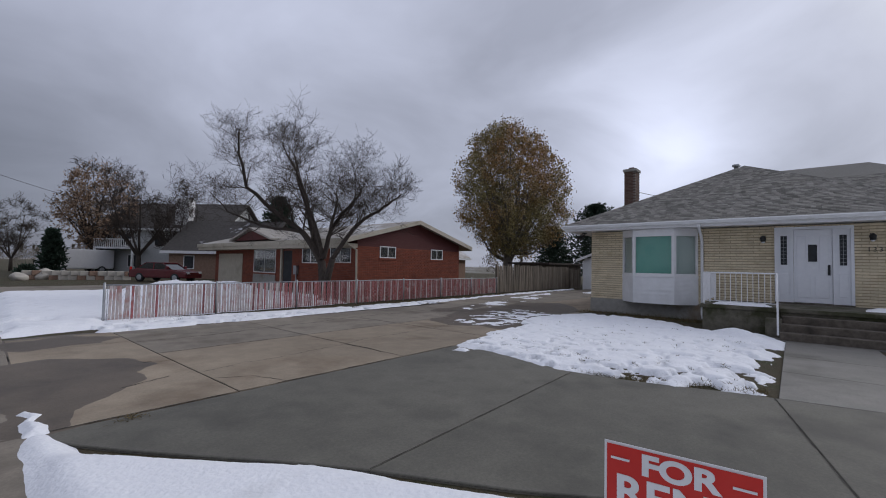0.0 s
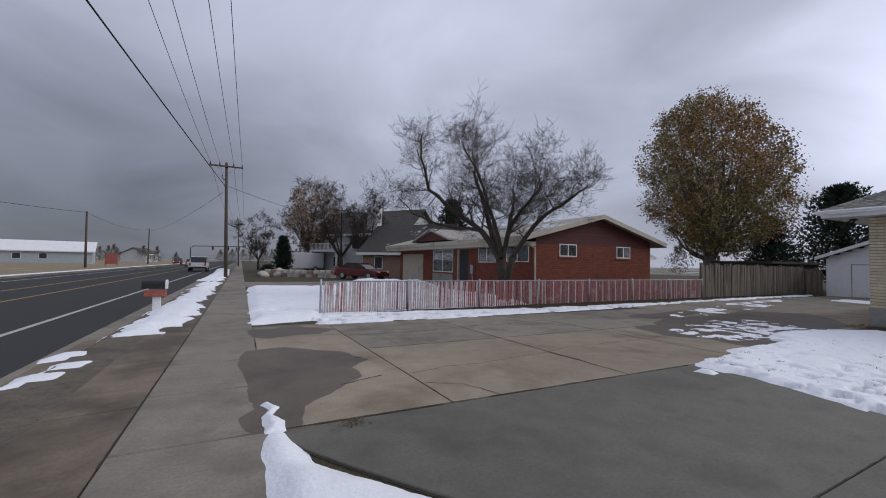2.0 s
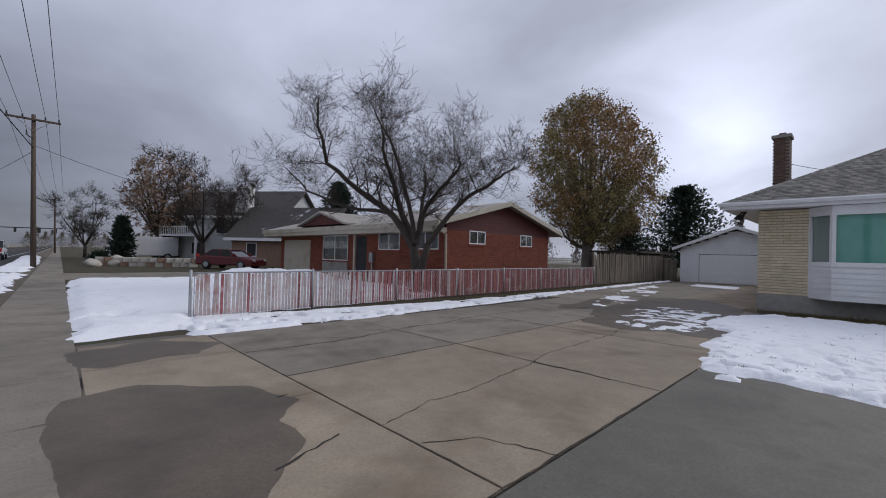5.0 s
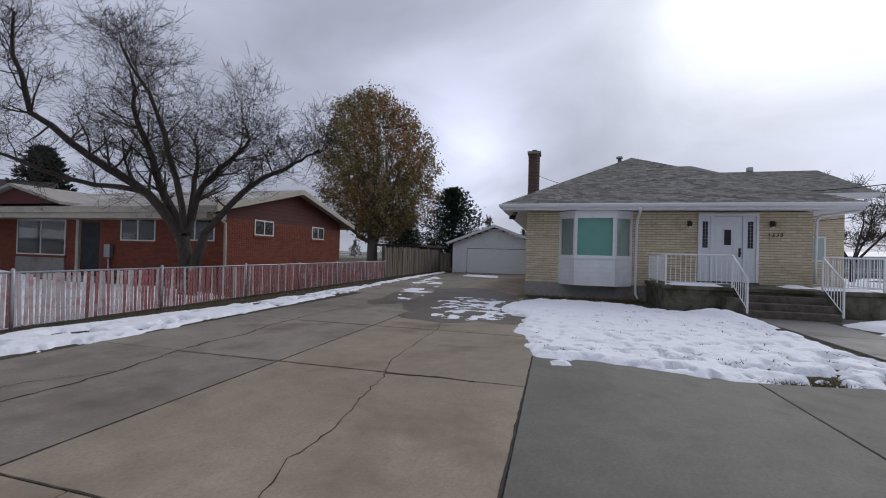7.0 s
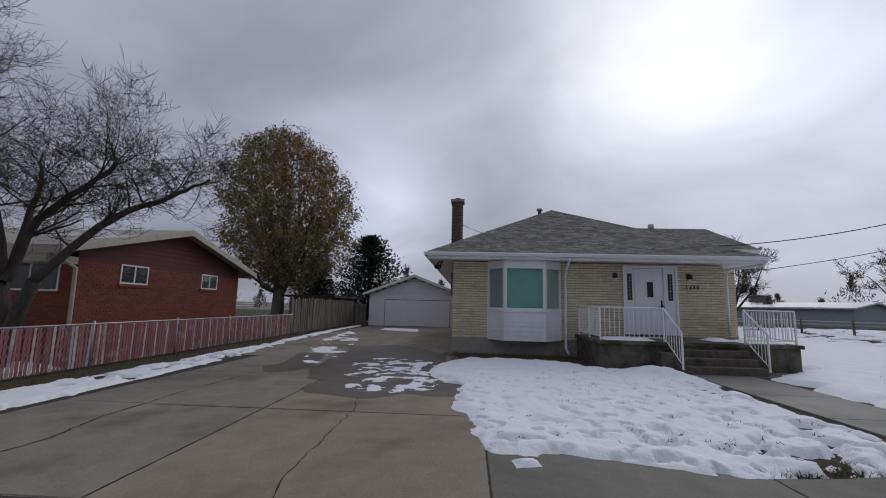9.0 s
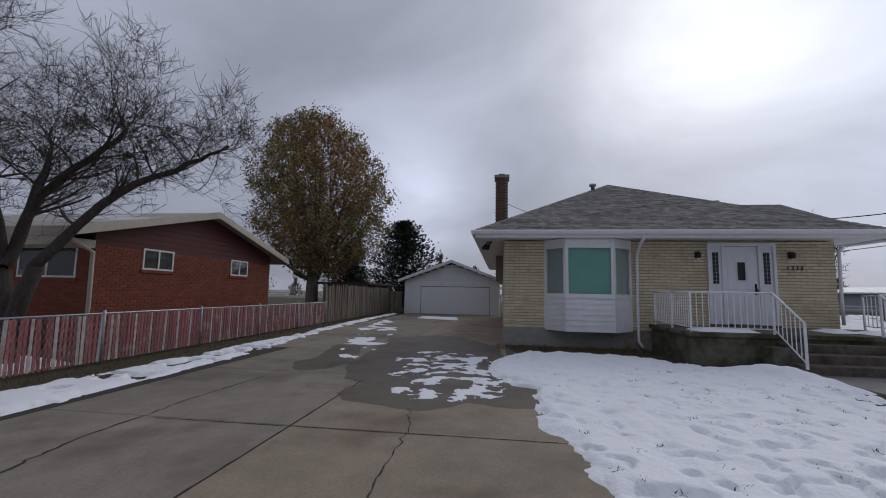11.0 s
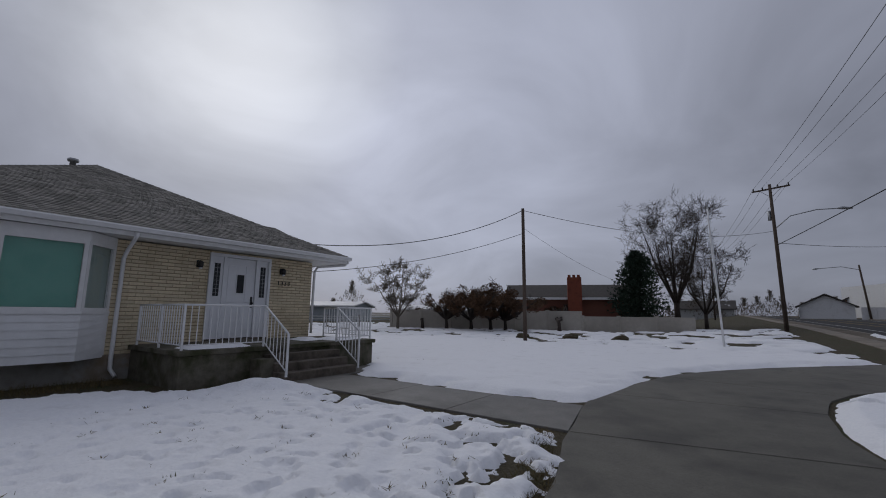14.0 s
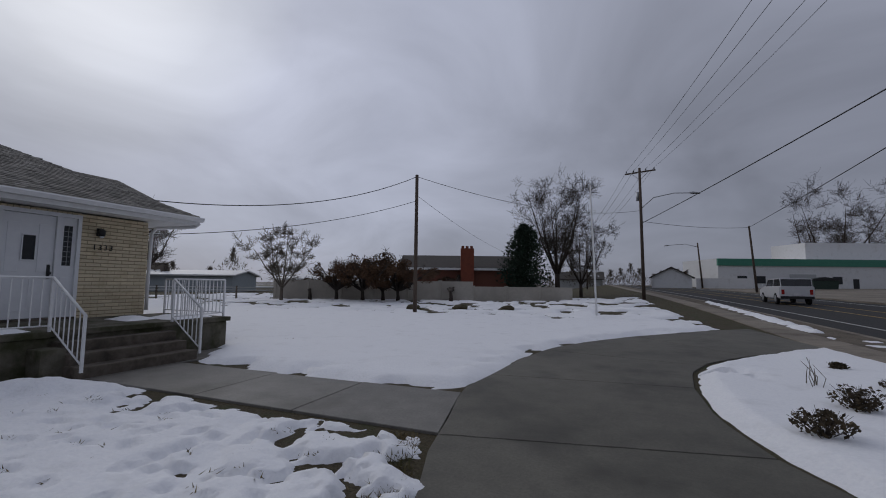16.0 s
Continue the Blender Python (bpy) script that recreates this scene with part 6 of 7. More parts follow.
# the paler bark colour puts distance haze into these far trees
for name, mat, spots in (("distant_trees", BARK_TAN, [(-22 - 3.2 * k, 150 + far.uniform(0, 60)) for k in range(40)] + [(-6 + 2.2 * k, 190 + far.uniform(-20, 40)) for k in range(40)] + [(60 + far.uniform(0, 40), -70 + k * 5.0) for k in range(30)] + [(-14 - 3.0 * k, -150 - far.uniform(0, 40)) for k in range(34)] + [(-8 + 2.6 * k, -110 - far.uniform(0, 30)) for k in range(26)] + [(18 + 3 * k, 60 + far.uniform(0, 30)) for k in range(20)]),):
    v, f = [], []
    for x, y in spots:
        h = far.uniform(3.5, 7.5)
        for k in range(430):
            z = h * far.random() ** 0.7
            w = h * 0.42 * math.sin(min(1, z / h + 0.18) * 3.0)
            p = Vector((x + far.gauss(0, w * 0.5), y + far.gauss(0, w * 0.5), z))
            a = Vector((far.gauss(0, 0.4), far.gauss(0, 0.4), far.uniform(0.3, 1))).normalized() * far.uniform(0.3, 0.9)
            s = a.cross(Vector((far.gauss(0, 1), far.gauss(0, 1), 0.1))).normalized() * far.uniform(0.04, 0.12)
            q = len(v)
            v += [p - s, p + s, p + a]
            f.append((q, q + 1, q + 2))
    tagged(raw(name, v, f, mat, kind="stuff"), "grey-brown leafless woods far off", "trees")

# ---- poles, wires, lights ----
WIRE = M("black_cable", (0.012, 0.012, 0.013), (0.02, 0.02, 0.02), 5, 0.6)


def utility_pole(base, top, arm_dir, label, arm=True, r=0.16):
    b, t = Vector(base), Vector(top)
    p = thing("utility_pole", base, label, "utility pole", "street utility poles")
    tube("pole", [b - Vector((0, 0, 0.2)), b * 0.5 + t * 0.5, t], [r, r * 0.85, r * 0.68], WOOD_POLE, p, sides=10)
    ends = []
    if arm:
        d = Vector(arm_dir).normalized()
        c = t - Vector((0, 0, 0.35))
        n = d.cross(Vector((0, 0, 1)))
        bm = bmesh.new()
        vs = [bm.verts.new(c + d * a + n * (0.16 + w) + Vector((0, 0, z))) for z in (-0.06, 0.06) for a, w in ((-1.3, -0.05), (1.3, -0.05), (1.3, 0.05), (-1.3, 0.05))]
        for g in ((3, 2, 1, 0), (4, 5, 6, 7), (0, 1, 5, 4), (1, 2, 6, 5), (2, 3, 7, 6), (3, 0, 4, 7)):
            bm.faces.new([vs[i] for i in g])
        part("crossarm", bm, WOOD_POLE, p)
        for s in (-1, 1):
            tube("brace", [c + d * 0.75 * s + n * 0.1 - Vector((0, 0, 0.05)), c + n * 0.1 - Vector((0, 0, 0.75))], 0.02, GALV, p, sides=5)
        for a in (-1.2, -0.5, 0.55, 1.2):
            e = c + d * a + n * 0.16
            tube("insulator", [e + Vector((0, 0, 0.06)), e + Vector((0, 0, 0.14)), e + Vector((0, 0, 0.2)), e + Vector((0, 0, 0.26))], [0.02, 0.055, 0.035, 0.05], BLACK_METAL, p, sides=7)
            ends.append(e + Vector((0, 0, 0.26)))
    return p, ends


def wire(a, b, sag, r, label="thin black cable strung between poles", n=28):
    a, b = Vector(a), Vector(b)
    pts = []
    for i in range(n + 1):
        t = i / n
        pts.append(a + (b - a) * t - Vector((0, 0, 4 * sag * t * (1 - t))))
    ob = tube("overhead_wire", pts, r, WIRE, sides=4)
    return tagged(ob, label, "cable", "overhead street wires")


pN, eN = utility_pole((-4.85, 36.0, -0.05), (-5.1, 36.0, 9.75), (1, 0.0, 0), "weathered wooden street pole with a crossarm")
pS, eS = utility_pole((-2.85, -42.9, 0.35), (-2.75, -42.5, 12.3), (1, -0.35, 0), "dark wooden street pole with a crossarm")
pN2, eN2 = utility_pole((-2.1, 95.0, -0.2), (-2.35, 95.0, 9.3), (1, 0, 0), "far wooden street pole with a crossarm")
pS2, eS2 = utility_pole((4.5, -95.0, 0.6), (4.35, -95.0, 12.8), (1, -0.2, 0), "far wooden street pole with a crossarm")
pM, eM = utility_pole((-7.0, -1.6, -0.1), (-7.0, -1.6, 10.4), (1, 0.0, 0), "weathered wooden street pole on the verge")
for a, b, c in zip(eN, eM, eS):
    wire(a, b, 0.35, 0.012)
    wire(b, c, 0.45, 0.012)
for a, b in zip(eN, eN2):
    wire(a, b, 1.0, 0.012)
for a, b in zip(eS, eS2):
    wire(a, b, 1.0, 0.012)
tube("service_bracket", [(-5.1, 35.9, 8.2), (-5.4, 35.9, 8.4), (-5.4, 35.9, 8.7)], 0.03, BLACK_METAL, pN)
tube("transformer", [(-2.55, -42.7, 9.3), (-2.55, -42.7, 10.1)], 0.12, GALV, pS)
sl = pS
tube("lamp_arm", [(-2.85, -42.7, 8.6), (-3.9, -43.1, 9.6), (-5.6, -43.6, 10.0), (-7.0, -44.0, 10.0)], 0.04, GALV, sl)
tube("lamp_head", [(-6.9, -44.0, 10.02), (-7.2, -44.1, 10.02), (-7.8, -44.3, 9.98)], [0.06, 0.13, 0.07], GALV, sl)
pW, _ = utility_pole((-17.9, -67.2, 0.7), (-17.3, -67.0, 9.6), (1, 0, 0), "plain dark wooden pole across the street", arm=False)
pW2, _ = utility_pole((-21.86, 70.0, -0.1), (-21.97, 70.0, 7.75), (1, 0, 0), "plain dark wooden pole across the street", arm=False)
pW3, _ = utility_pole((-21.0, 118.0, -0.1), (-21.0, 118.0, 8.5), (1, 0, 0), "plain wooden pole far across the street", arm=False)
wire((-2.8, -42.7, 7.4), (-17.3, -67.0, 9.4), 0.3, 0.02)
wire((-2.8, -42.7, 7.2), (-19.0, 20.0, 11.6), 0.6, 0.03)
wire((-5.05, 36.0, 7.6), (-17.3, -67.0, 9.4), 0.4, 0.03, n=60)
wire((-21.95, 70.0, 7.6), (-40.0, 40.0, 8.6), 0.5, 0.025)
wire((-21.95, 70.0, 7.6), (-21.0, 118.0, 8.3), 0.9, 0.025)
wire((-5.05, 36.0, 7.4), (-20.9, 118.0, 8.0), 0.8, 0.02)
wire((-5.05, 36.0, 7.8), (10.0, 45.0, 6.0), 0.5, 0.015)
fp = thing("field_pole", (9.4, -20.7, 0), "slim dark wooden service pole in the snow", "utility pole")
tube("pole", [(9.4, -20.7, -0.2), (9.4, -20.7, 7.3)], [0.11, 0.085], WOOD_POLE, fp, sides=9)
wire((9.4, -20.7, 7.2), (13.2, -8.9, 4.0), 0.75, 0.016)
wire((9.4, -20.7, 5.9), (14.0, -9.2, 2.95), 0.45, 0.012)
wire((9.4, -20.7, 7.2), (-2.8, -42.7, 8.4), 0.9, 0.014)
wire((9.4, -20.7, 6.2), (9.0, -52.0, 4.6), 0.7, 0.010)
wire((16.9, 0.9, 5.6), (21.0, -3.0, 5.4), 0.25, 0.012)
flag = thing("flagpole", (0.6, -22.6, 0.1), "thin white bare flagpole leaning slightly", "flagpole")
tube("pole", [(0.6, -22.6, 0.0), (0.75, -21.6, 6.3)], [0.05, 0.03], WHITE_METAL, flag)
tube("finial", [(0.75, -21.6, 6.28), (0.752, -21.58, 6.36)], [0.05, 0.02], GALV, flag)
tl = thing("traffic_signal", (-14.2, 150.0, 0), "far traffic signal mast over the street", "traffic light")
tube("mast", [(-14.2, 150, 0), (-14.2, 150, 5.0), (-13.4, 150, 5.5), (0.8, 148.5, 5.7)], 0.12, BLACK_METAL, tl)
for x in (-0.5, -3.6, -8.0):
    part("signal_head", boxes((x - 0.25, 148.4, 4.4, x + 0.25, 148.8, 5.6)), BLACK_METAL, tl)

# ---- mailbox and sign ----
mb = thing("mailbox", (-7.0, 11.0, 0), "dark curbside mailbox over a red paper box on a white post", "mailbox")
RUST = M("faded_red_paint", (0.28, 0.07, 0.05), (0.36, 0.12, 0.09), 9, 0.6)
part("post", boxes((-6.93, 10.92, -0.1, -6.73, 11.1, 0.42), bevel=0.01), WHITE_TRIM, mb)
part("paper_box", boxes((-7.15, 10.85, 0.36, -6.6, 11.2, 0.56), bevel=0.02), RUST, mb, "faded red box")
v, f = [], []
prof = [(-0.1, 0.0), (-0.1, 0.16)] + [(-0.1 * math.cos(a), 0.16 + 0.1 * math.sin(a)) for a in (0.5, 1.0, 1.57, 2.1, 2.64)] + [(0.1, 0.16), (0.1, 0.0)]
part("box", prism([(10.98 + p, 0.60 + q) for p, q in prof], "x", -7.2, -6.62), BLACK_METAL, mb, "dark metal mailbox")
part("lid", prism([(10.98 + p * 1.08, 0.595 + q * 1.04) for p, q in prof], "x", -6.62, -6.56), WHITE_METAL, mb, "pale mailbox end")
sg = thing("for_rent_sign", (-3.5, -5.0, 0), "red and white FOR RENT yard sign on a wire frame", "sign")
RED = M("sign_red", (0.55, 0.022, 0.015), (0.6, 0.03, 0.02), 4, 0.45)
SA, SB = Vector((-3.22, -4.589, 0)), Vector((-3.155, -5.194, 0))
su = (SB - SA).normalized()
ang = math.degrees(math.atan2(su.y, su.x))
SW = (SB - SA).length
Ms = Matrix.Translation(SA + Vector((0, 0, 0.34))) @ pose(0, 0, 0, 90, 0, ang)


def flat(name, x0, x1, y0, y1, z, mat, parent):
    bm = boxes((x0, y0, z - 0.003, x1, y1, z))
    bmesh.ops.transform(bm, matrix=Ms, verts=bm.verts)
    return part(name, bm, mat, parent)


panel = flat("panel", 0, SW, 0, 0.46, 0.0, WHITE_TRIM, sg)
flat("red_field", 0.012, SW - 0.012, 0.012, 0.448, 0.004, RED, sg)
for x0, x1 in ((0.03, 0.11), (SW - 0.11, SW - 0.03)):
    flat("rule", x0, x1, 0.384, 0.394, 0.008, WHITE_TRIM, sg)
lettering("FOR", 0.125, Ms @ pose(SW / 2, 0.345, 0.006) @ Matrix.Diagonal((1.25, 1, 1, 1)), WHITE_TRIM, sg, 0.002, bold=0.005)
lettering("RENT", 0.185, Ms @ pose(SW / 2, 0.19, 0.006) @ Matrix.Diagonal((1.12, 1, 1, 1)), WHITE_TRIM, sg, 0.002, bold=0.005)
flat("phone_bar", 0.05, SW - 0.05, 0.04, 0.09, 0.008, WHITE_TRIM, sg)
for s in (0.12, SW - 0.12):
    p = SA + su * s
    tube("stake", [p + Vector((0, 0, -0.1)), p + Vector((0, 0, 0.36))], 0.004, GALV, sg, sides=5)

# ---- shrubs in the island ----
for k, (x, y, s) in enumerate(((-1.96, -6.3, 0.27), (-2.79, -7.58, 0.3), (-3.81, -9.07, 0.17), (-3.78, -10.65, 0.15))):
    sh = thing("island_shrub", (x, y, 0.08), "small brown-green shrub poking through snow", "shrub", "shrubs in the snowy island")
    rng = random.Random(90 + k)
    v, f = [], []
    for i in range(60):
        a = rng.uniform(0, 6.28)
        d = Vector((math.cos(a) * rng.uniform(0.2, 1.1), math.sin(a) * rng.uniform(0.2, 1.1), rng.uniform(0.5, 1.1))) * s
        tube_into(v, f, [(x, y, 0.05), Vector((x, y, 0.05)) + d * 0.6 + Vector((0, 0, 0.01)), Vector((x, y, 0.05)) + d], [0.004, 0.003, 0.002], 3, cap=False)
    raw("stems", v, f, BARK, sh)
    v, f = leaf_cloud(rng, [(Vector((x, y, 0.06 + s * 0.55)), (s, s, s * 0.5))], 480, 0.026, gap=0.5, gscale=9, seed=k)
    raw("leaves", v, f, SHRUB, sh, kind="stuff")
st = thing("bare_rose", (-2.79, -8.88, 0.08), "few bare upright rose canes in snow", "shrub")
rng = random.Random(4)
v, f = [], []
for i in range(7):
    p = Vector((-2.79 + rng.gauss(0, 0.07), -8.88 + rng.gauss(0, 0.07), 0.03))
    tube_into(v, f, [p, p + Vector((rng.gauss(0, 0.04), rng.gauss(0, 0.04), 0.2)), p + Vector((rng.gauss(0, 0.08), rng.gauss(0, 0.08), rng.uniform(0.3, 0.5)))], [0.008, 0.006, 0.003], 4)
raw("canes", v, f, BARK_TAN, st)
# dead grass along the walls and edges
rng = random.Random(6)
v, f = [], []
for i in range(5200):
    w = rng.random()
    if w < 0.45:
        p = Vector((rng.uniform(9.9, 10.9), rng.uniform(-3.1, 1.0), -0.03))
    elif w < 0.75:
        s = rng.uniform(0, 25)
        p = Vector((-2.6 + s, 8.0 + s * 0.026 + rng.gauss(-0.25, 0.16), -0.03))
    else:
        yy = rng.uniform(-5.0, -2.4)
        p = Vector((1.16 + 0.4 * max(0.0, -3.3 - yy) + abs(rng.gauss(0.16, 0.12)), yy, -0.03))
    a = Vector((rng.gauss(0, 0.05), rng.gauss(0, 0.05), rng.uniform(0.03, 0.12 if w < 0.75 else 0.075)))
    b = Vector((rng.gauss(0, 1), rng.gauss(0, 1), 0)).normalized() * 0.006
    k = len(v)
    v += [p - b, p + b, p + a]
    f.append((k, k + 1, k + 2))
for i in range(420):
    if i < 110:
        p = Vector((1.7 + 5.6 * rng.random() ** 1.4, rng.uniform(-4.7, 0.0), 0.05))
    else:
        p = Vector((rng.uniform(2.0, 20.0), rng.uniform(-26.0, -7.2), 0.03))
    p.z += 0.016 * max(0.0, -18 - p.y) * max(0.0, 1 - (p.x + 4.7) / 12.5)
    for q in range(rng.randint(3, 9)):
        o = p + Vector((rng.gauss(0, 0.035), rng.gauss(0, 0.035), 0))
        a = Vector((rng.gauss(0, 0.035), rng.gauss(0, 0.035), rng.uniform(0.01, 0.045)))
        b = Vector((rng.gauss(0, 1), rng.gauss(0, 1), 0)).normalized() * 0.007
        k = len(v)
        v += [o - b, o + b, o + a]
        f.append((k, k + 1, k + 2))
for i in range(90):
    p = Vector((-3.98 + rng.gauss(0, 0.07), -0.12 + rng.gauss(0, 0.06), 0.0))
    a = Vector((rng.gauss(0, 0.03), rng.gauss(0, 0.03), rng.uniform(0.005, 0.025)))
    b = Vector((rng.gauss(0, 1), rng.gauss(0, 1), 0)).normalized() * 0.008
    k = len(v)
    v += [p - b, p + b, p + a]
    f.append((k, k + 1, k + 2))
DRYBLADE = M("dead_grass_blade", (0.10, 0.075, 0.03), (0.17, 0.125, 0.06), 8, 0.9, c3=(0.05, 0.06, 0.02), scale3=2, rnd=0.4, island=True)
tagged(raw("dead_grass", v, f, DRYBLADE, kind="stuff"), "dead brown grass at walls and paving edges", "grass")


# ---- vehicles ----
TYRE = M("black_tyre", (0.015, 0.015, 0.015), (0.025, 0.025, 0.025), 20, 0.85)
VGLASS = M("dark_vehicle_glass", (0.012, 0.014, 0.016), (0.02, 0.022, 0.025), 2, 0.12, spec=0.6)
LAMP_RED = M("red_tail_lens", (0.35, 0.015, 0.012), (0.4, 0.02, 0.015), 5, 0.25)


def vehicle(name, label, at, yaw, length, width, profile, cabin, paint, wheels, wr=0.36, rear_glass=True):
    """A body pushed across its side profile, a narrower glass cabin, four wheels and lamps; nose towards +x before turning."""
    m = pose(*at, 0, 0, yaw)
    e = thing(name, at, label, "car")
    e.matrix_basis = m

    def p(nm, bm, mat, parent=e, lab=""):
        me = bpy.data.meshes.new(nm)
        bm.normal_update()
        bm.to_mesh(me)
        bm.free()
        me.materials.append(mat)
        ob = new(nm, me)
        ob.parent = parent
        if lab:
            tagged(ob, lab)
        return ob
    bm = prism(profile, "y", -width / 2, width / 2)
    bmesh.ops.bevel(bm, geom=[g for g in bm.edges if abs(g.verts[0].co.y - g.verts[1].co.y) < 0.01], offset=0.07, segments=3, affect="EDGES")
    body = p("body", bm, paint)
    bm = prism(cabin, "y", -width / 2 + 0.12, width / 2 - 0.12)
    p("glasshouse", bm, VGLASS, e, "dark tinted glass")
    top = max(c[1] for c in cabin)
    xs = [c[0] for c in cabin if c[1] > top - 0.05]
    bm = boxes((min(xs) - 0.05, -width / 2 + 0.13, top - 0.03, max(xs) + 0.05, width / 2 - 0.13, top + 0.04), bevel=0.02)
    p("roof", bm, paint)
    low = min(c[1] for c in cabin)
    foot_x = [c[0] for c in cabin if c[1] < low + 0.06]
    for sy in (-1, 1):
        for lo_x, hi_x in ((min(foot_x), min(xs)), (max(foot_x), max(xs)), ((min(foot_x) + max(foot_x)) / 2, (min(xs) + max(xs)) / 2)):
            bm = prism([(lo_x - 0.05, low), (lo_x + 0.05, low), (hi_x + 0.05, top), (hi_x - 0.05, top)], "y", sy * (width / 2 - 0.135), sy * (width / 2 - 0.105))
            p("pillar", bm, paint)
        p("side_mirror", boxes((max(foot_x) - 0.35, sy * (width / 2 - 0.05), low + 0.06, max(foot_x) - 0.2, sy * (width / 2 + 0.16), low + 0.26), bevel=0.02), paint)
    for wx in wheels:
        for sy in (-1, 1):
            v, f = [], []
            tube_into(v, f, [(wx, sy * (width / 2 - 0.2), wr), (wx, sy * (width / 2 - 0.18), wr), (wx, sy * (width / 2 + 0.01), wr), (wx, sy * (width / 2 + 0.03), wr)], [wr * 0.9, wr, wr, wr * 0.9], 18)
            w = raw("wheel", v, f, TYRE)
            w.parent = e
            v, f = [], []
            tube_into(v, f, [(wx, sy * (width / 2 + 0.03), wr), (wx, sy * (width / 2 + 0.045), wr)], [wr * 0.62, wr * 0.5], 14)
            r = raw("rim", v, f, GALV)
            r.parent = w
    x0 = min(c[0] for c in profile)
    x1 = max(c[0] for c in profile)
    for sy in (-1, 1):
        p("tail_light", boxes((x0 - 0.015, sy * (width / 2 - 0.2) - 0.09, 0.75, x0 + 0.05, sy * (width / 2 - 0.2) + 0.09, 1.1)), LAMP_RED)
        p("headlight", boxes((x1 - 0.05, sy * (width / 2 - 0.25) - 0.14, 0.62, x1 + 0.01, sy * (width / 2 - 0.25) + 0.14, 0.78)), WHITE_METAL)
    p("bumper", boxes((x0 - 0.06, -width / 2 + 0.05, 0.42, x0 + 0.05, width / 2 - 0.05, 0.62), bevel=0.02), BLACK_METAL)
    p("number_plate", boxes((x0 - 0.07, -0.2, 0.66, x0 - 0.01, 0.2, 0.82)), WHITE_TRIM)
    return e


CAR_RED = M("dark_red_car_paint", (0.1, 0.008, 0.012), (0.125, 0.01, 0.015), 3, 0.25, spec=0.6)
CAR_WHITE = M("white_car_paint", (0.6, 0.6, 0.61), (0.66, 0.66, 0.67), 3, 0.3, spec=0.6)
vehicle("sedan", "dark red sedan parked beside the brick house", (5.6, 31.4, -0.02), -55, 4.6, 1.8, [(-2.3, 0.3), (2.3, 0.3), (2.3, 0.7), (1.3, 0.92), (-1.6, 0.98), (-2.3, 0.85)], [(-1.9, 0.92), (1.1, 0.9), (0.3, 1.36), (-1.0, 1.4)], CAR_RED, (-1.4, 1.4), 0.32)
vehicle("pickup_truck", "white pickup truck driving on the street", (-7.75, 57.5, -0.1), 89, 5.6, 2.0, [(-2.8, 0.45), (2.8, 0.45), (2.8, 1.0), (1.5, 1.1), (-2.8, 1.12)], [(-0.9, 1.08), (1.3, 1.08), (0.7, 1.8), (-0.8, 1.82)], CAR_WHITE, (-1.8, 1.8), 0.4)
vehicle("suv", "large white SUV driving on the street", (-12.8, -41.6, 0.27), -93, 5.5, 2.05, [(-2.75, 0.45), (2.75, 0.45), (2.75, 1.1), (1.6, 1.32), (-2.75, 1.36)], [(-2.66, 1.3), (1.3, 1.28), (0.6, 1.84), (-2.5, 1.88)], CAR_WHITE, (-1.7, 1.7), 0.42)
for k, (x, y, yw) in enumerate(((-10.5, 92, 88), (-11.5, 110, 88), (-15.5, 125, 268))):
    vehicle("distant_car", "distant car on the street", (x, y, -0.1), yw, 4.5, 1.8, [(-2.2, 0.3), (2.2, 0.3), (2.2, 0.8), (1.2, 0.95), (-2.2, 0.98)], [(-1.9, 0.92), (1.1, 0.9), (0.4, 1.5), (-1.4, 1.52)], (CAR_WHITE, BLACK_METAL, CAR_RED)[k], (-1.4, 1.4), 0.33)
vehicle("parked_pickup", "black pickup parked before the white building", (-33.0, -98.5, 1.0), 190, 5.6, 2.0, [(-2.8, 0.45), (2.8, 0.45), (2.8, 1.0), (1.5, 1.1), (-2.8, 1.12)], [(-0.9, 1.08), (1.3, 1.08), (0.7, 1.8), (-0.8, 1.82)], BLACK_METAL, (-1.8, 1.8), 0.4)
vehicle("camper", "white and brown camper truck parked far off", (3.6, 52.5, 0), 200, 6.0, 2.2, [(-3, 0.5), (3, 0.5), (3, 1.2), (2.2, 2.5), (-3, 2.6)], [(2.0, 1.4), (2.75, 1.4), (2.3, 2.2), (2.0, 2.2)], CAR_WHITE, (-1.8, 1.8), 0.4)

# ---- two-storey neighbour, far houses, walls ----
DARK_ROOF = M("dark_brown_roof", (0.06, 0.055, 0.05), (0.1, 0.09, 0.082), 5, 0.95, 0.3, 30, c3=(0.5, 0.5, 0.52), scale3=0.35, lim=(0.66, 0.7))
PALE_STUCCO = M("pale_grey_stucco", (0.42, 0.43, 0.43), (0.5, 0.51, 0.5), 6, 0.9)
TAN_WALL = M("tan_brown_brick_far", (0.22, 0.14, 0.1), (0.3, 0.2, 0.145), 6, 0.9)
BEIGE = M("beige_block_wall", (0.40, 0.37, 0.32), (0.48, 0.445, 0.39), 4, 0.9, c3=(0.34, 0.31, 0.27), scale3=0.5, lim=(0.5, 0.75))


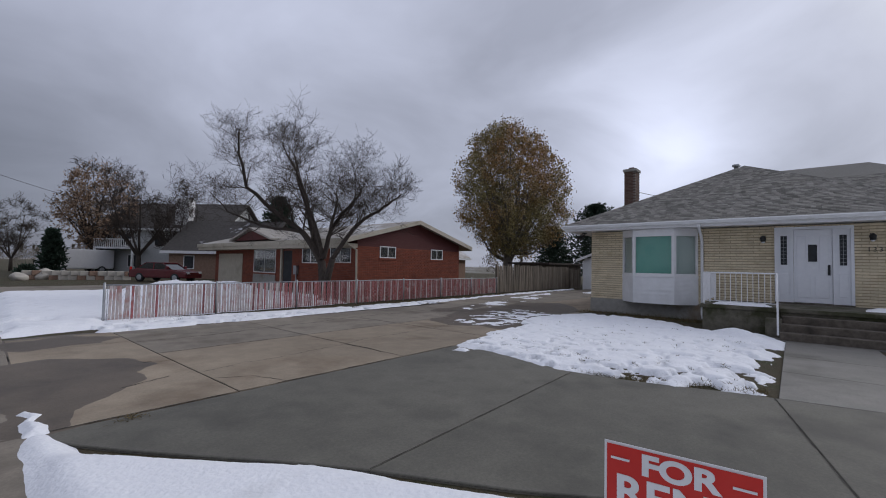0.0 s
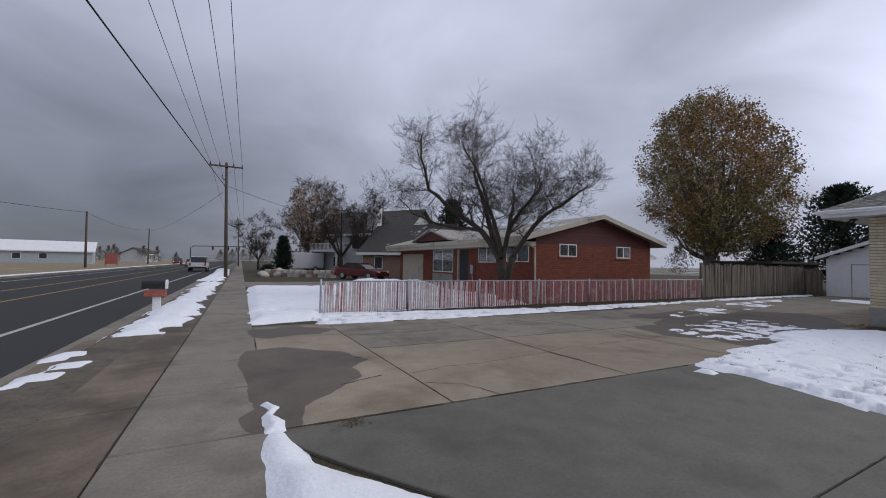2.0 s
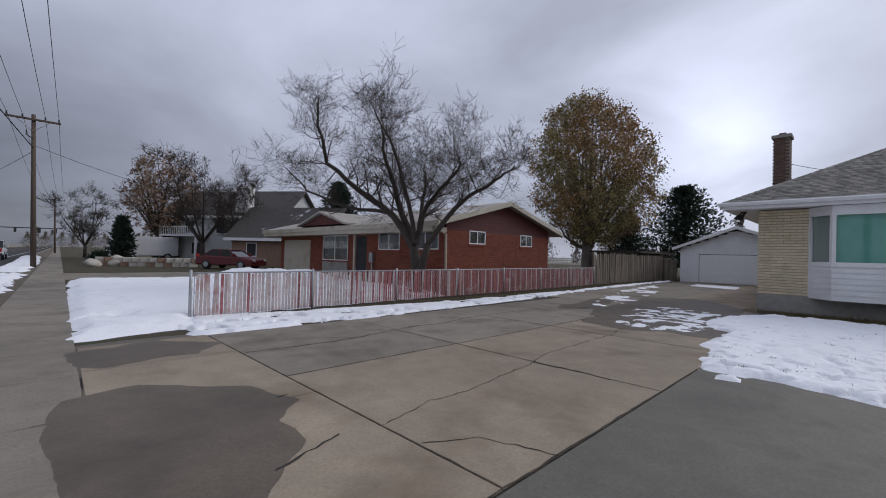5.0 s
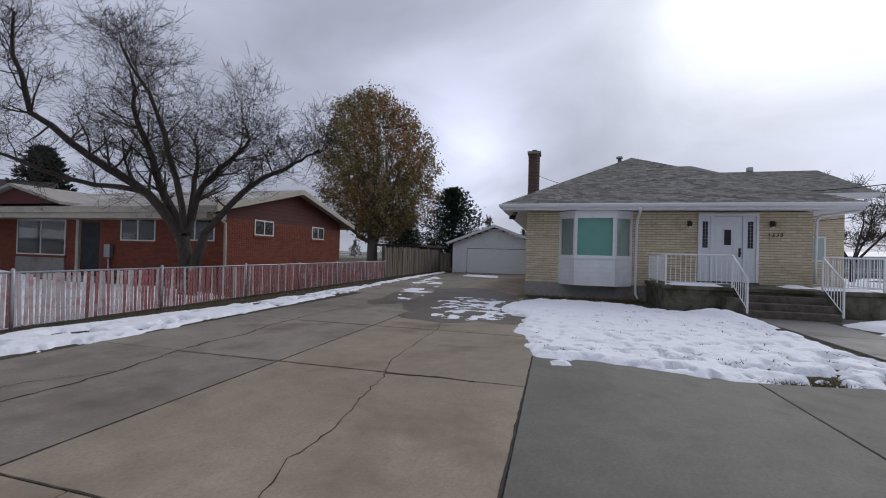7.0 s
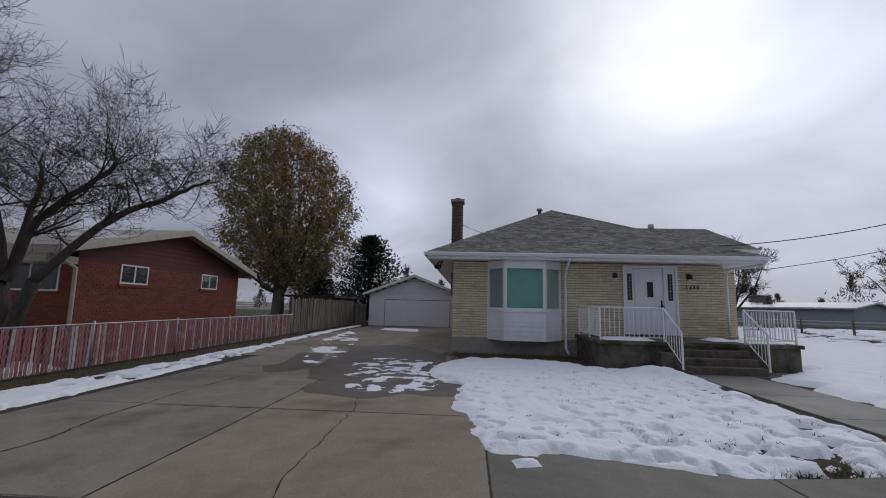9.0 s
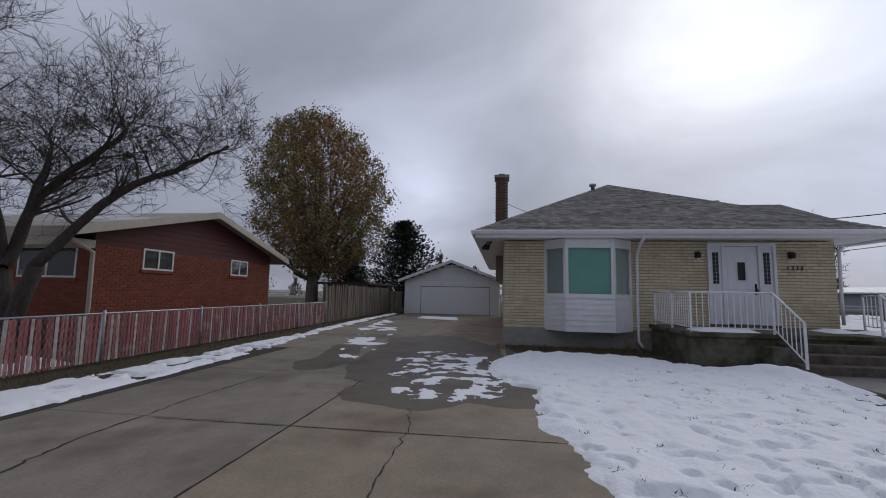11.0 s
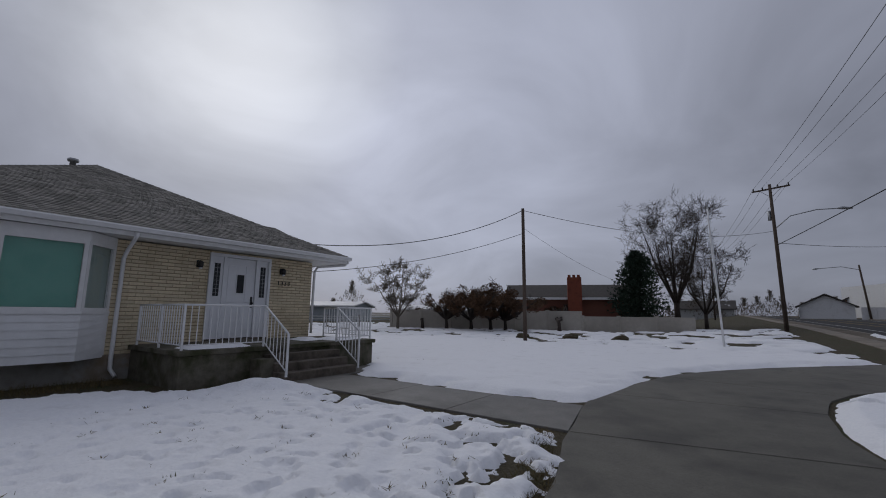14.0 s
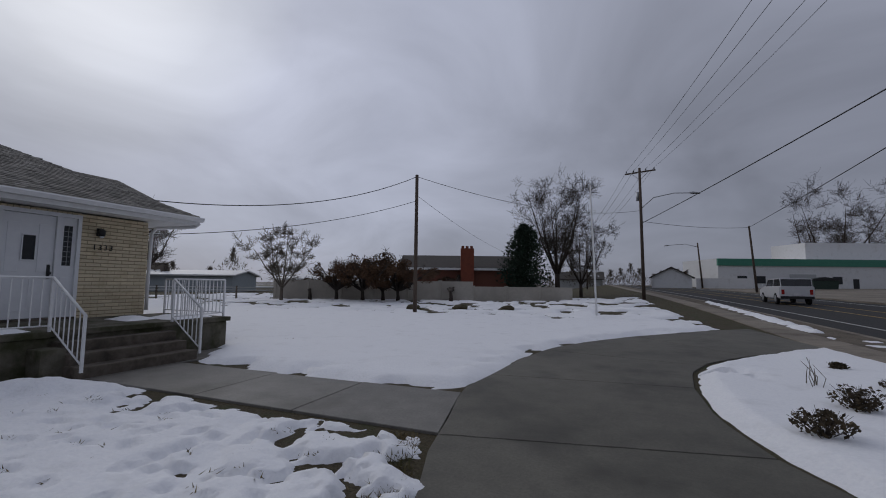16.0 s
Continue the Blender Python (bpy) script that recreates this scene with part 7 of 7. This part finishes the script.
def far_house(name, label, at, yaw, L, W, H, ridge, wallmat, roofmat, windows=(), over=0.5):
    e = thing(name, at, label, "house")
    e.rotation_euler = (0, 0, radians(yaw))

    def p(nm, bm, mat, parent=e, lab=""):
        me = bpy.data.meshes.new(nm)
        bm.normal_update()
        bm.to_mesh(me)
        bm.free()
        me.materials.append(mat)
        ob = new(nm, me)
        ob.parent = parent
        return ob
    p("wall", boxes((-L / 2, -W / 2, -0.2, L / 2, W / 2, H)), wallmat)
    p("gable", prism([(-W / 2, H), (W / 2, H), (0, ridge - 0.1)], "x", -L / 2, L / 2), wallmat)
    o = over
    drop = (ridge - H) * o / (W / 2)
    p("roof", prism([(-W / 2 - o, H - drop), (0, ridge), (W / 2 + o, H - drop), (W / 2 + o, H - drop + 0.2), (0, ridge + 0.2), (-W / 2 - o, H - drop + 0.2)], "x", -L / 2 - o, L / 2 + o), roofmat)
    p("fascia", boxes((-L / 2 - o, -W / 2 - o - 0.04, H - drop - 0.05, L / 2 + o, -W / 2 - o, H - drop + 0.2)), WHITE_TRIM)
    for x, z, w, h in windows:
        win = p("window", boxes((x - w / 2, -W / 2 - 0.03, z, x + w / 2, -W / 2 + 0.02, z + h)), DARK_IN)
        p("window_frame", boxes((x - w / 2 - 0.07, -W / 2 - 0.05, z - 0.07, x - w / 2, -W / 2, z + h + 0.07), (x + w / 2, -W / 2 - 0.05, z - 0.07, x + w / 2 + 0.07, -W / 2, z + h + 0.07), (x - w / 2, -W / 2 - 0.05, z + h, x + w / 2, -W / 2, z + h + 0.07), (x - w / 2, -W / 2 - 0.05, z - 0.07, x + w / 2, -W / 2, z)), WHITE_TRIM, win)
    return e, p


h2, p2 = far_house("two_storey_house", "pale two-storey house with a dark steep roof", (13.4, 51.5, 0), -55, 15, 8, 5.3, 8.3, PALE_STUCCO, DARK_ROOF, ((-4, 3.2, 1.2, 1.3), (0, 3.2, 1.2, 1.3), (-3, 0.8, 1.4, 1.3)))
p2("balcony_floor", boxes((-6.5, -5.6, 2.75, -1.5, -4.0, 2.95)), WHITE_TRIM)
for k in range(22):
    p2("baluster", boxes((-6.45 + k * 0.23, -5.58, 2.95, -6.4 + k * 0.23, -5.53, 3.75)), WHITE_TRIM)
p2("balcony_rail", boxes((-6.5, -5.62, 3.75, -1.5, -5.5, 3.85)), WHITE_TRIM)
for px in (-6.5, -2.0):
    p2("post", boxes((px, -5.6, 0, px + 0.2, -5.4, 2.75)), WHITE_TRIM)
p2("chimney", boxes((1.6, -3.9, 4.8, 3.2, -2.8, 8.6), bevel=0.05), WHITE_TRIM)
far_house("garage_wing", "tan brick garage wing with a dark snow-flecked roof", (13.2, 37.0, 0), -55, 9, 6.5, 2.7, 5.4, TAN_WALL, DARK_ROOF, ((-2.5, 0.9, 0.9, 1.1), (1.5, 0.9, 1.0, 1.1)))
e3, p3 = far_house("brick_rambler", "red brick house with a broad chimney behind a wall", (16.8, -49.0, 0), 22, 13.2, 8, 3.3, 4.75, RED_MORTAR, DARK_ROOF, ())
p3("chimney", boxes((-1.2, 4.1, 0, 0.25, 5.0, 5.45)), RED_BRICK)
for cx in (-1.1, -0.62, -0.14):
    p3("chimney_pot", boxes((cx, 4.3, 5.5, cx + 0.3, 4.6, 5.75)), RED_BRICK)
p3("fascia", boxes((-6.8, 4.45, 3.05, 6.8, 4.55, 3.3)), WHITE_TRIM)
p3("siding", boxes((-6.35, 1.5, 0.3, -6.25, 4.0, 3.2)), WHITE_TRIM)
bw = thing("block_wall", (15, -36, 0), "long beige masonry yard wall", "wall")
a, b = Vector((28.5, -31.0, 0)), Vector((3.2, -41.0, 0))
d = (b - a).normalized()
n = Vector((-d.y, d.x, 0)) * 0.1
for k in range(9):
    p, q = a + (b - a) * (k / 9) + d * 0.015, a + (b - a) * ((k + 1) / 9) - d * 0.015
    h = 1.75 if k < 6 else 1.3
    bm = prism([(p.x - n.x, p.y - n.y), (q.x - n.x, q.y - n.y), (q.x + n.x, q.y + n.y), (p.x + n.x, p.y + n.y)], "z", -0.2, h)
    part("panel", bm, BEIGE, bw)
    part("post", boxes((p.x - 0.14, p.y - 0.14, -0.2, p.x + 0.14, p.y + 0.14, h + 0.08)), BEIGE, bw)
gf = thing("side_fence", (38, -27, 0), "low brown pasture fence with weeds", "fence")
for k in range(9):
    x, y = 28.5 + k * 3.0, -31.0 + k * 1.6
    part("post", boxes((x - 0.06, y - 0.06, -0.1, x + 0.06, y + 0.06, 1.15)), FENCE_WOOD, gf)
for z in (0.75, 1.0):
    tube("rail", [(28.5, -31.0, z), (52.5, -18.2, z)], 0.06, PALE_STUCCO, gf, sides=4)
GREY_SHED = M("pale_grey_metal_shed", (0.32, 0.36, 0.38), (0.38, 0.42, 0.44), 2, 0.6)
for k, (x, y, L, H) in enumerate(((63, -47, 20, 2.4), (47, -58, 6, 2.0))):
    far_house("metal_shed", "long low pale grey metal shed", (x, y, 0), 25, L, 9, H, H + 0.7, GREY_SHED, WHITE_TRIM)
ac = part("rooftop_unit", boxes((66, -47, 3.0, 68, -45, 4.4), bevel=0.05), BARK_TAN)
tagged(ac, "brown rooftop cooling unit on the shed", "cooling unit")
tpole, _ = utility_pole((74, -50, 0), (74, -50, 6.2), (0.3, 1, 0), "small far pole behind the sheds")
GREEN = M("faded_green_band", (0.05, 0.22, 0.15), (0.07, 0.26, 0.18), 3, 0.6)
cb = thing("commercial_building", (-35.2, -101.0, 1.0), "long white commercial building with a green band", "building")
cb.rotation_euler = (0, 0, radians(21))


def cpart(nm, bm, mat):
    me = bpy.data.meshes.new(nm)
    bm.normal_update()
    bm.to_mesh(me)
    bm.free()
    me.materials.append(mat)
    ob = new(nm, me)
    ob.parent = cb
    return ob


cpart("wall", boxes((-24, -12, -0.5, 17, 0, 5.9)), WHITE_TRIM)
cpart("upper_wall", boxes((-26, -14, 5.9, -4, -5, 9.6)), WHITE_TRIM)
cpart("green_band", boxes((-24.1, -0.2, 4.55, 17.1, 0.25, 5.9)), GREEN)
for x, w, h in ((1, 5.0, 3.0), (-9, 1.1, 2.2), (-17, 4.0, 2.8)):
    cpart("shutter_door", boxes((x - w / 2, 0, 0, x + w / 2, 0.06, h)), PALE_STUCCO if w > 2 else BLACK_METAL)
for x in (-5.5, 9.0, 12.5):
    cpart("window", boxes((x - 0.9, 0, 1.2, x + 0.9, 0.06, 2.6)), DARK_IN)
for k, (x, y, yw, L) in enumerate(((-11.6, -97, 84, 4), (-17.5, -109, 75, 9), (8, -130, 0, 12), (-41, 116, 8, 20), (-30, 170, 80, 12), (-60, 118, 70, 26), (30, 30, 0, 14))):
    far_house("distant_house", "small distant house with a pitched roof", (x, y, 0.6 if y < 0 else 0), yw, L, 7, 2.7, 4.6, (WHITE_TRIM, TAN_WALL, PALE_STUCCO, GREY_SHED, PALE_STUCCO, GREY_SHED, TAN_WALL, PALE_STUCCO)[k], (DARK_ROOF, DARK_ROOF, DARK_ROOF, WHITE_TRIM, DARK_ROOF, WHITE_TRIM, PALE_ROOF, DARK_ROOF)[k], ((-2, 0.9, 1.2, 1.1), (2, 0.9, 1.2, 1.1)))
lw = thing("white_yard_wall", (-19.6, -92.0, 0.8), "low white painted wall across the street", "wall")
for k in range(5):
    part("panel", boxes((-15.1 - k * 1.78, -92.1, 0.6, -16.86 - k * 1.78, -91.9, 3.05), bevel=0.02), WHITE_TRIM, lw)
dp = thing("dumpster", (-33.2, -90.0, 1.0), "dark green steel rubbish dumpster before the white building", "dumpster")
DUMP = M("dark_green_steel", (0.018, 0.035, 0.026), (0.03, 0.05, 0.038), 6, 0.6)
part("bin", prism([(-34.9, 1.25), (-31.8, 1.25), (-31.6, 2.7), (-35.1, 2.7)], "y", -90.9, -89.1), DUMP, dp)
part("lid", prism([(-35.15, 2.72), (-31.55, 2.72), (-31.7, 3.0), (-33.2, 3.3), (-35.0, 3.0)], "y", -90.95, -89.05), BLACK_METAL, dp)
sp = thing("street_lamp", (-16.1, -91.5, 0.8), "wooden pole with a street lamp arm across the street", "street lamp")
tube("pole", [(-16.1, -91.5, 0.6), (-15.5, -91.5, 9.7)], [0.17, 0.12], WOOD_POLE, sp, sides=9)
tube("lamp_arm", [(-15.55, -91.5, 8.9), (-13.4, -91.3, 9.5), (-10.6, -91.0, 9.3)], 0.05, GALV, sp)
tube("lamp_head", [(-10.7, -91.0, 9.3), (-10.3, -91.0, 9.28), (-9.8, -91.0, 9.22)], [0.07, 0.14, 0.08], GALV, sp)
rw = thing("retaining_wall", (1.5, 36.5, 0), "low tan stone retaining wall with capstones", "wall")
a, b = Vector((-1.5, 38.0, 0)), Vector((4.6, 34.6, 0))
rng = random.Random(8)
for r in range(2):
    for k in range(12):
        p = a + (b - a) * ((k + 0.25 * r) / 12.3)
        bm = boxes((p.x - 0.27, p.y - 0.2, r * 0.34 - 0.05, p.x + 0.27, p.y + 0.2, r * 0.34 + 0.3), bevel=0.03)
        part("stone", bm, BEIGE if rng.random() < 0.5 else TAN_WALL, rw)
for k, (x, y, s) in enumerate(((-1.9, 36.6, 0.5), (-0.4, 37.8, 0.7), (0.6, 37.6, 0.6))):
    bm = bmesh.new()
    bmesh.ops.create_icosphere(bm, subdivisions=3, radius=s)
    for vv in bm.verts:
        vv.co *= 1 + 0.35 * noise.noise(vv.co * 1.7 + Vector((k, 0, 0)))
        vv.co.z *= 0.7
        vv.co += Vector((x, y, s * 0.4))
    tagged(part("boulder", bm, BEIGE), "rounded tan garden boulder", "boulder", "boulders at the garden edge")
bn = thing("banner_sign", (-21.5, 84.5, 0), "red banner sign in the far field", "sign")
part("board", boxes((-22.6, 84.4, 0.3, -20.9, 84.5, 2.0), bevel=0.01), RUST, bn)
part("post", boxes((-22.6, 84.5, -0.1, -22.5, 84.6, 2.1), (-21.0, 84.5, -0.1, -20.9, 84.6, 2.1)), WOOD_POLE, bn)
for k, (x, y) in enumerate(((8.3, -24.5), (10.6, -23.0), (5.5, -24.8))):
    bm = bmesh.new()
    bmesh.ops.create_icosphere(bm, subdivisions=3, radius=0.45)
    for vv in bm.verts:
        vv.co *= 1 + 0.4 * noise.noise(vv.co * 3 + Vector((k * 3, 0, 0)))
        vv.co.z *= 0.5
        vv.co += Vector((x, y, 0.1))
    tagged(part("dirt_mound", bm, TURF), "small dark mound of earth in snow", "mound", "earth mounds in the field")

# ---- bricks of the front and driveway walls ----
holes = [(BAY[0], BAY[1], BAY[2], BAY[3]), (DOOR[0], DOOR[1], FZ, 3.1)]
brick_wall(wf, HX, HY0, HY1, FZ, WZ, -1, holes, TAN_BRICK, TAN_BRICK_I, 0.30, 0.084, 300)
brick_wall(ws, HY1, HX, BACK, FZ, WZ, 1, [], TAN_BRICK, TAN_BRICK_I, 0.30, 0.084, 0, axis="y")
brick_wall(wing, 19.0, -13.25, -8.3, 0.3, 4.5, -1, [(-12.52, -11.78, 1.5, 2.7)], TAN_BRICK, TAN_BRICK_I, 0.30, 0.084, 0)
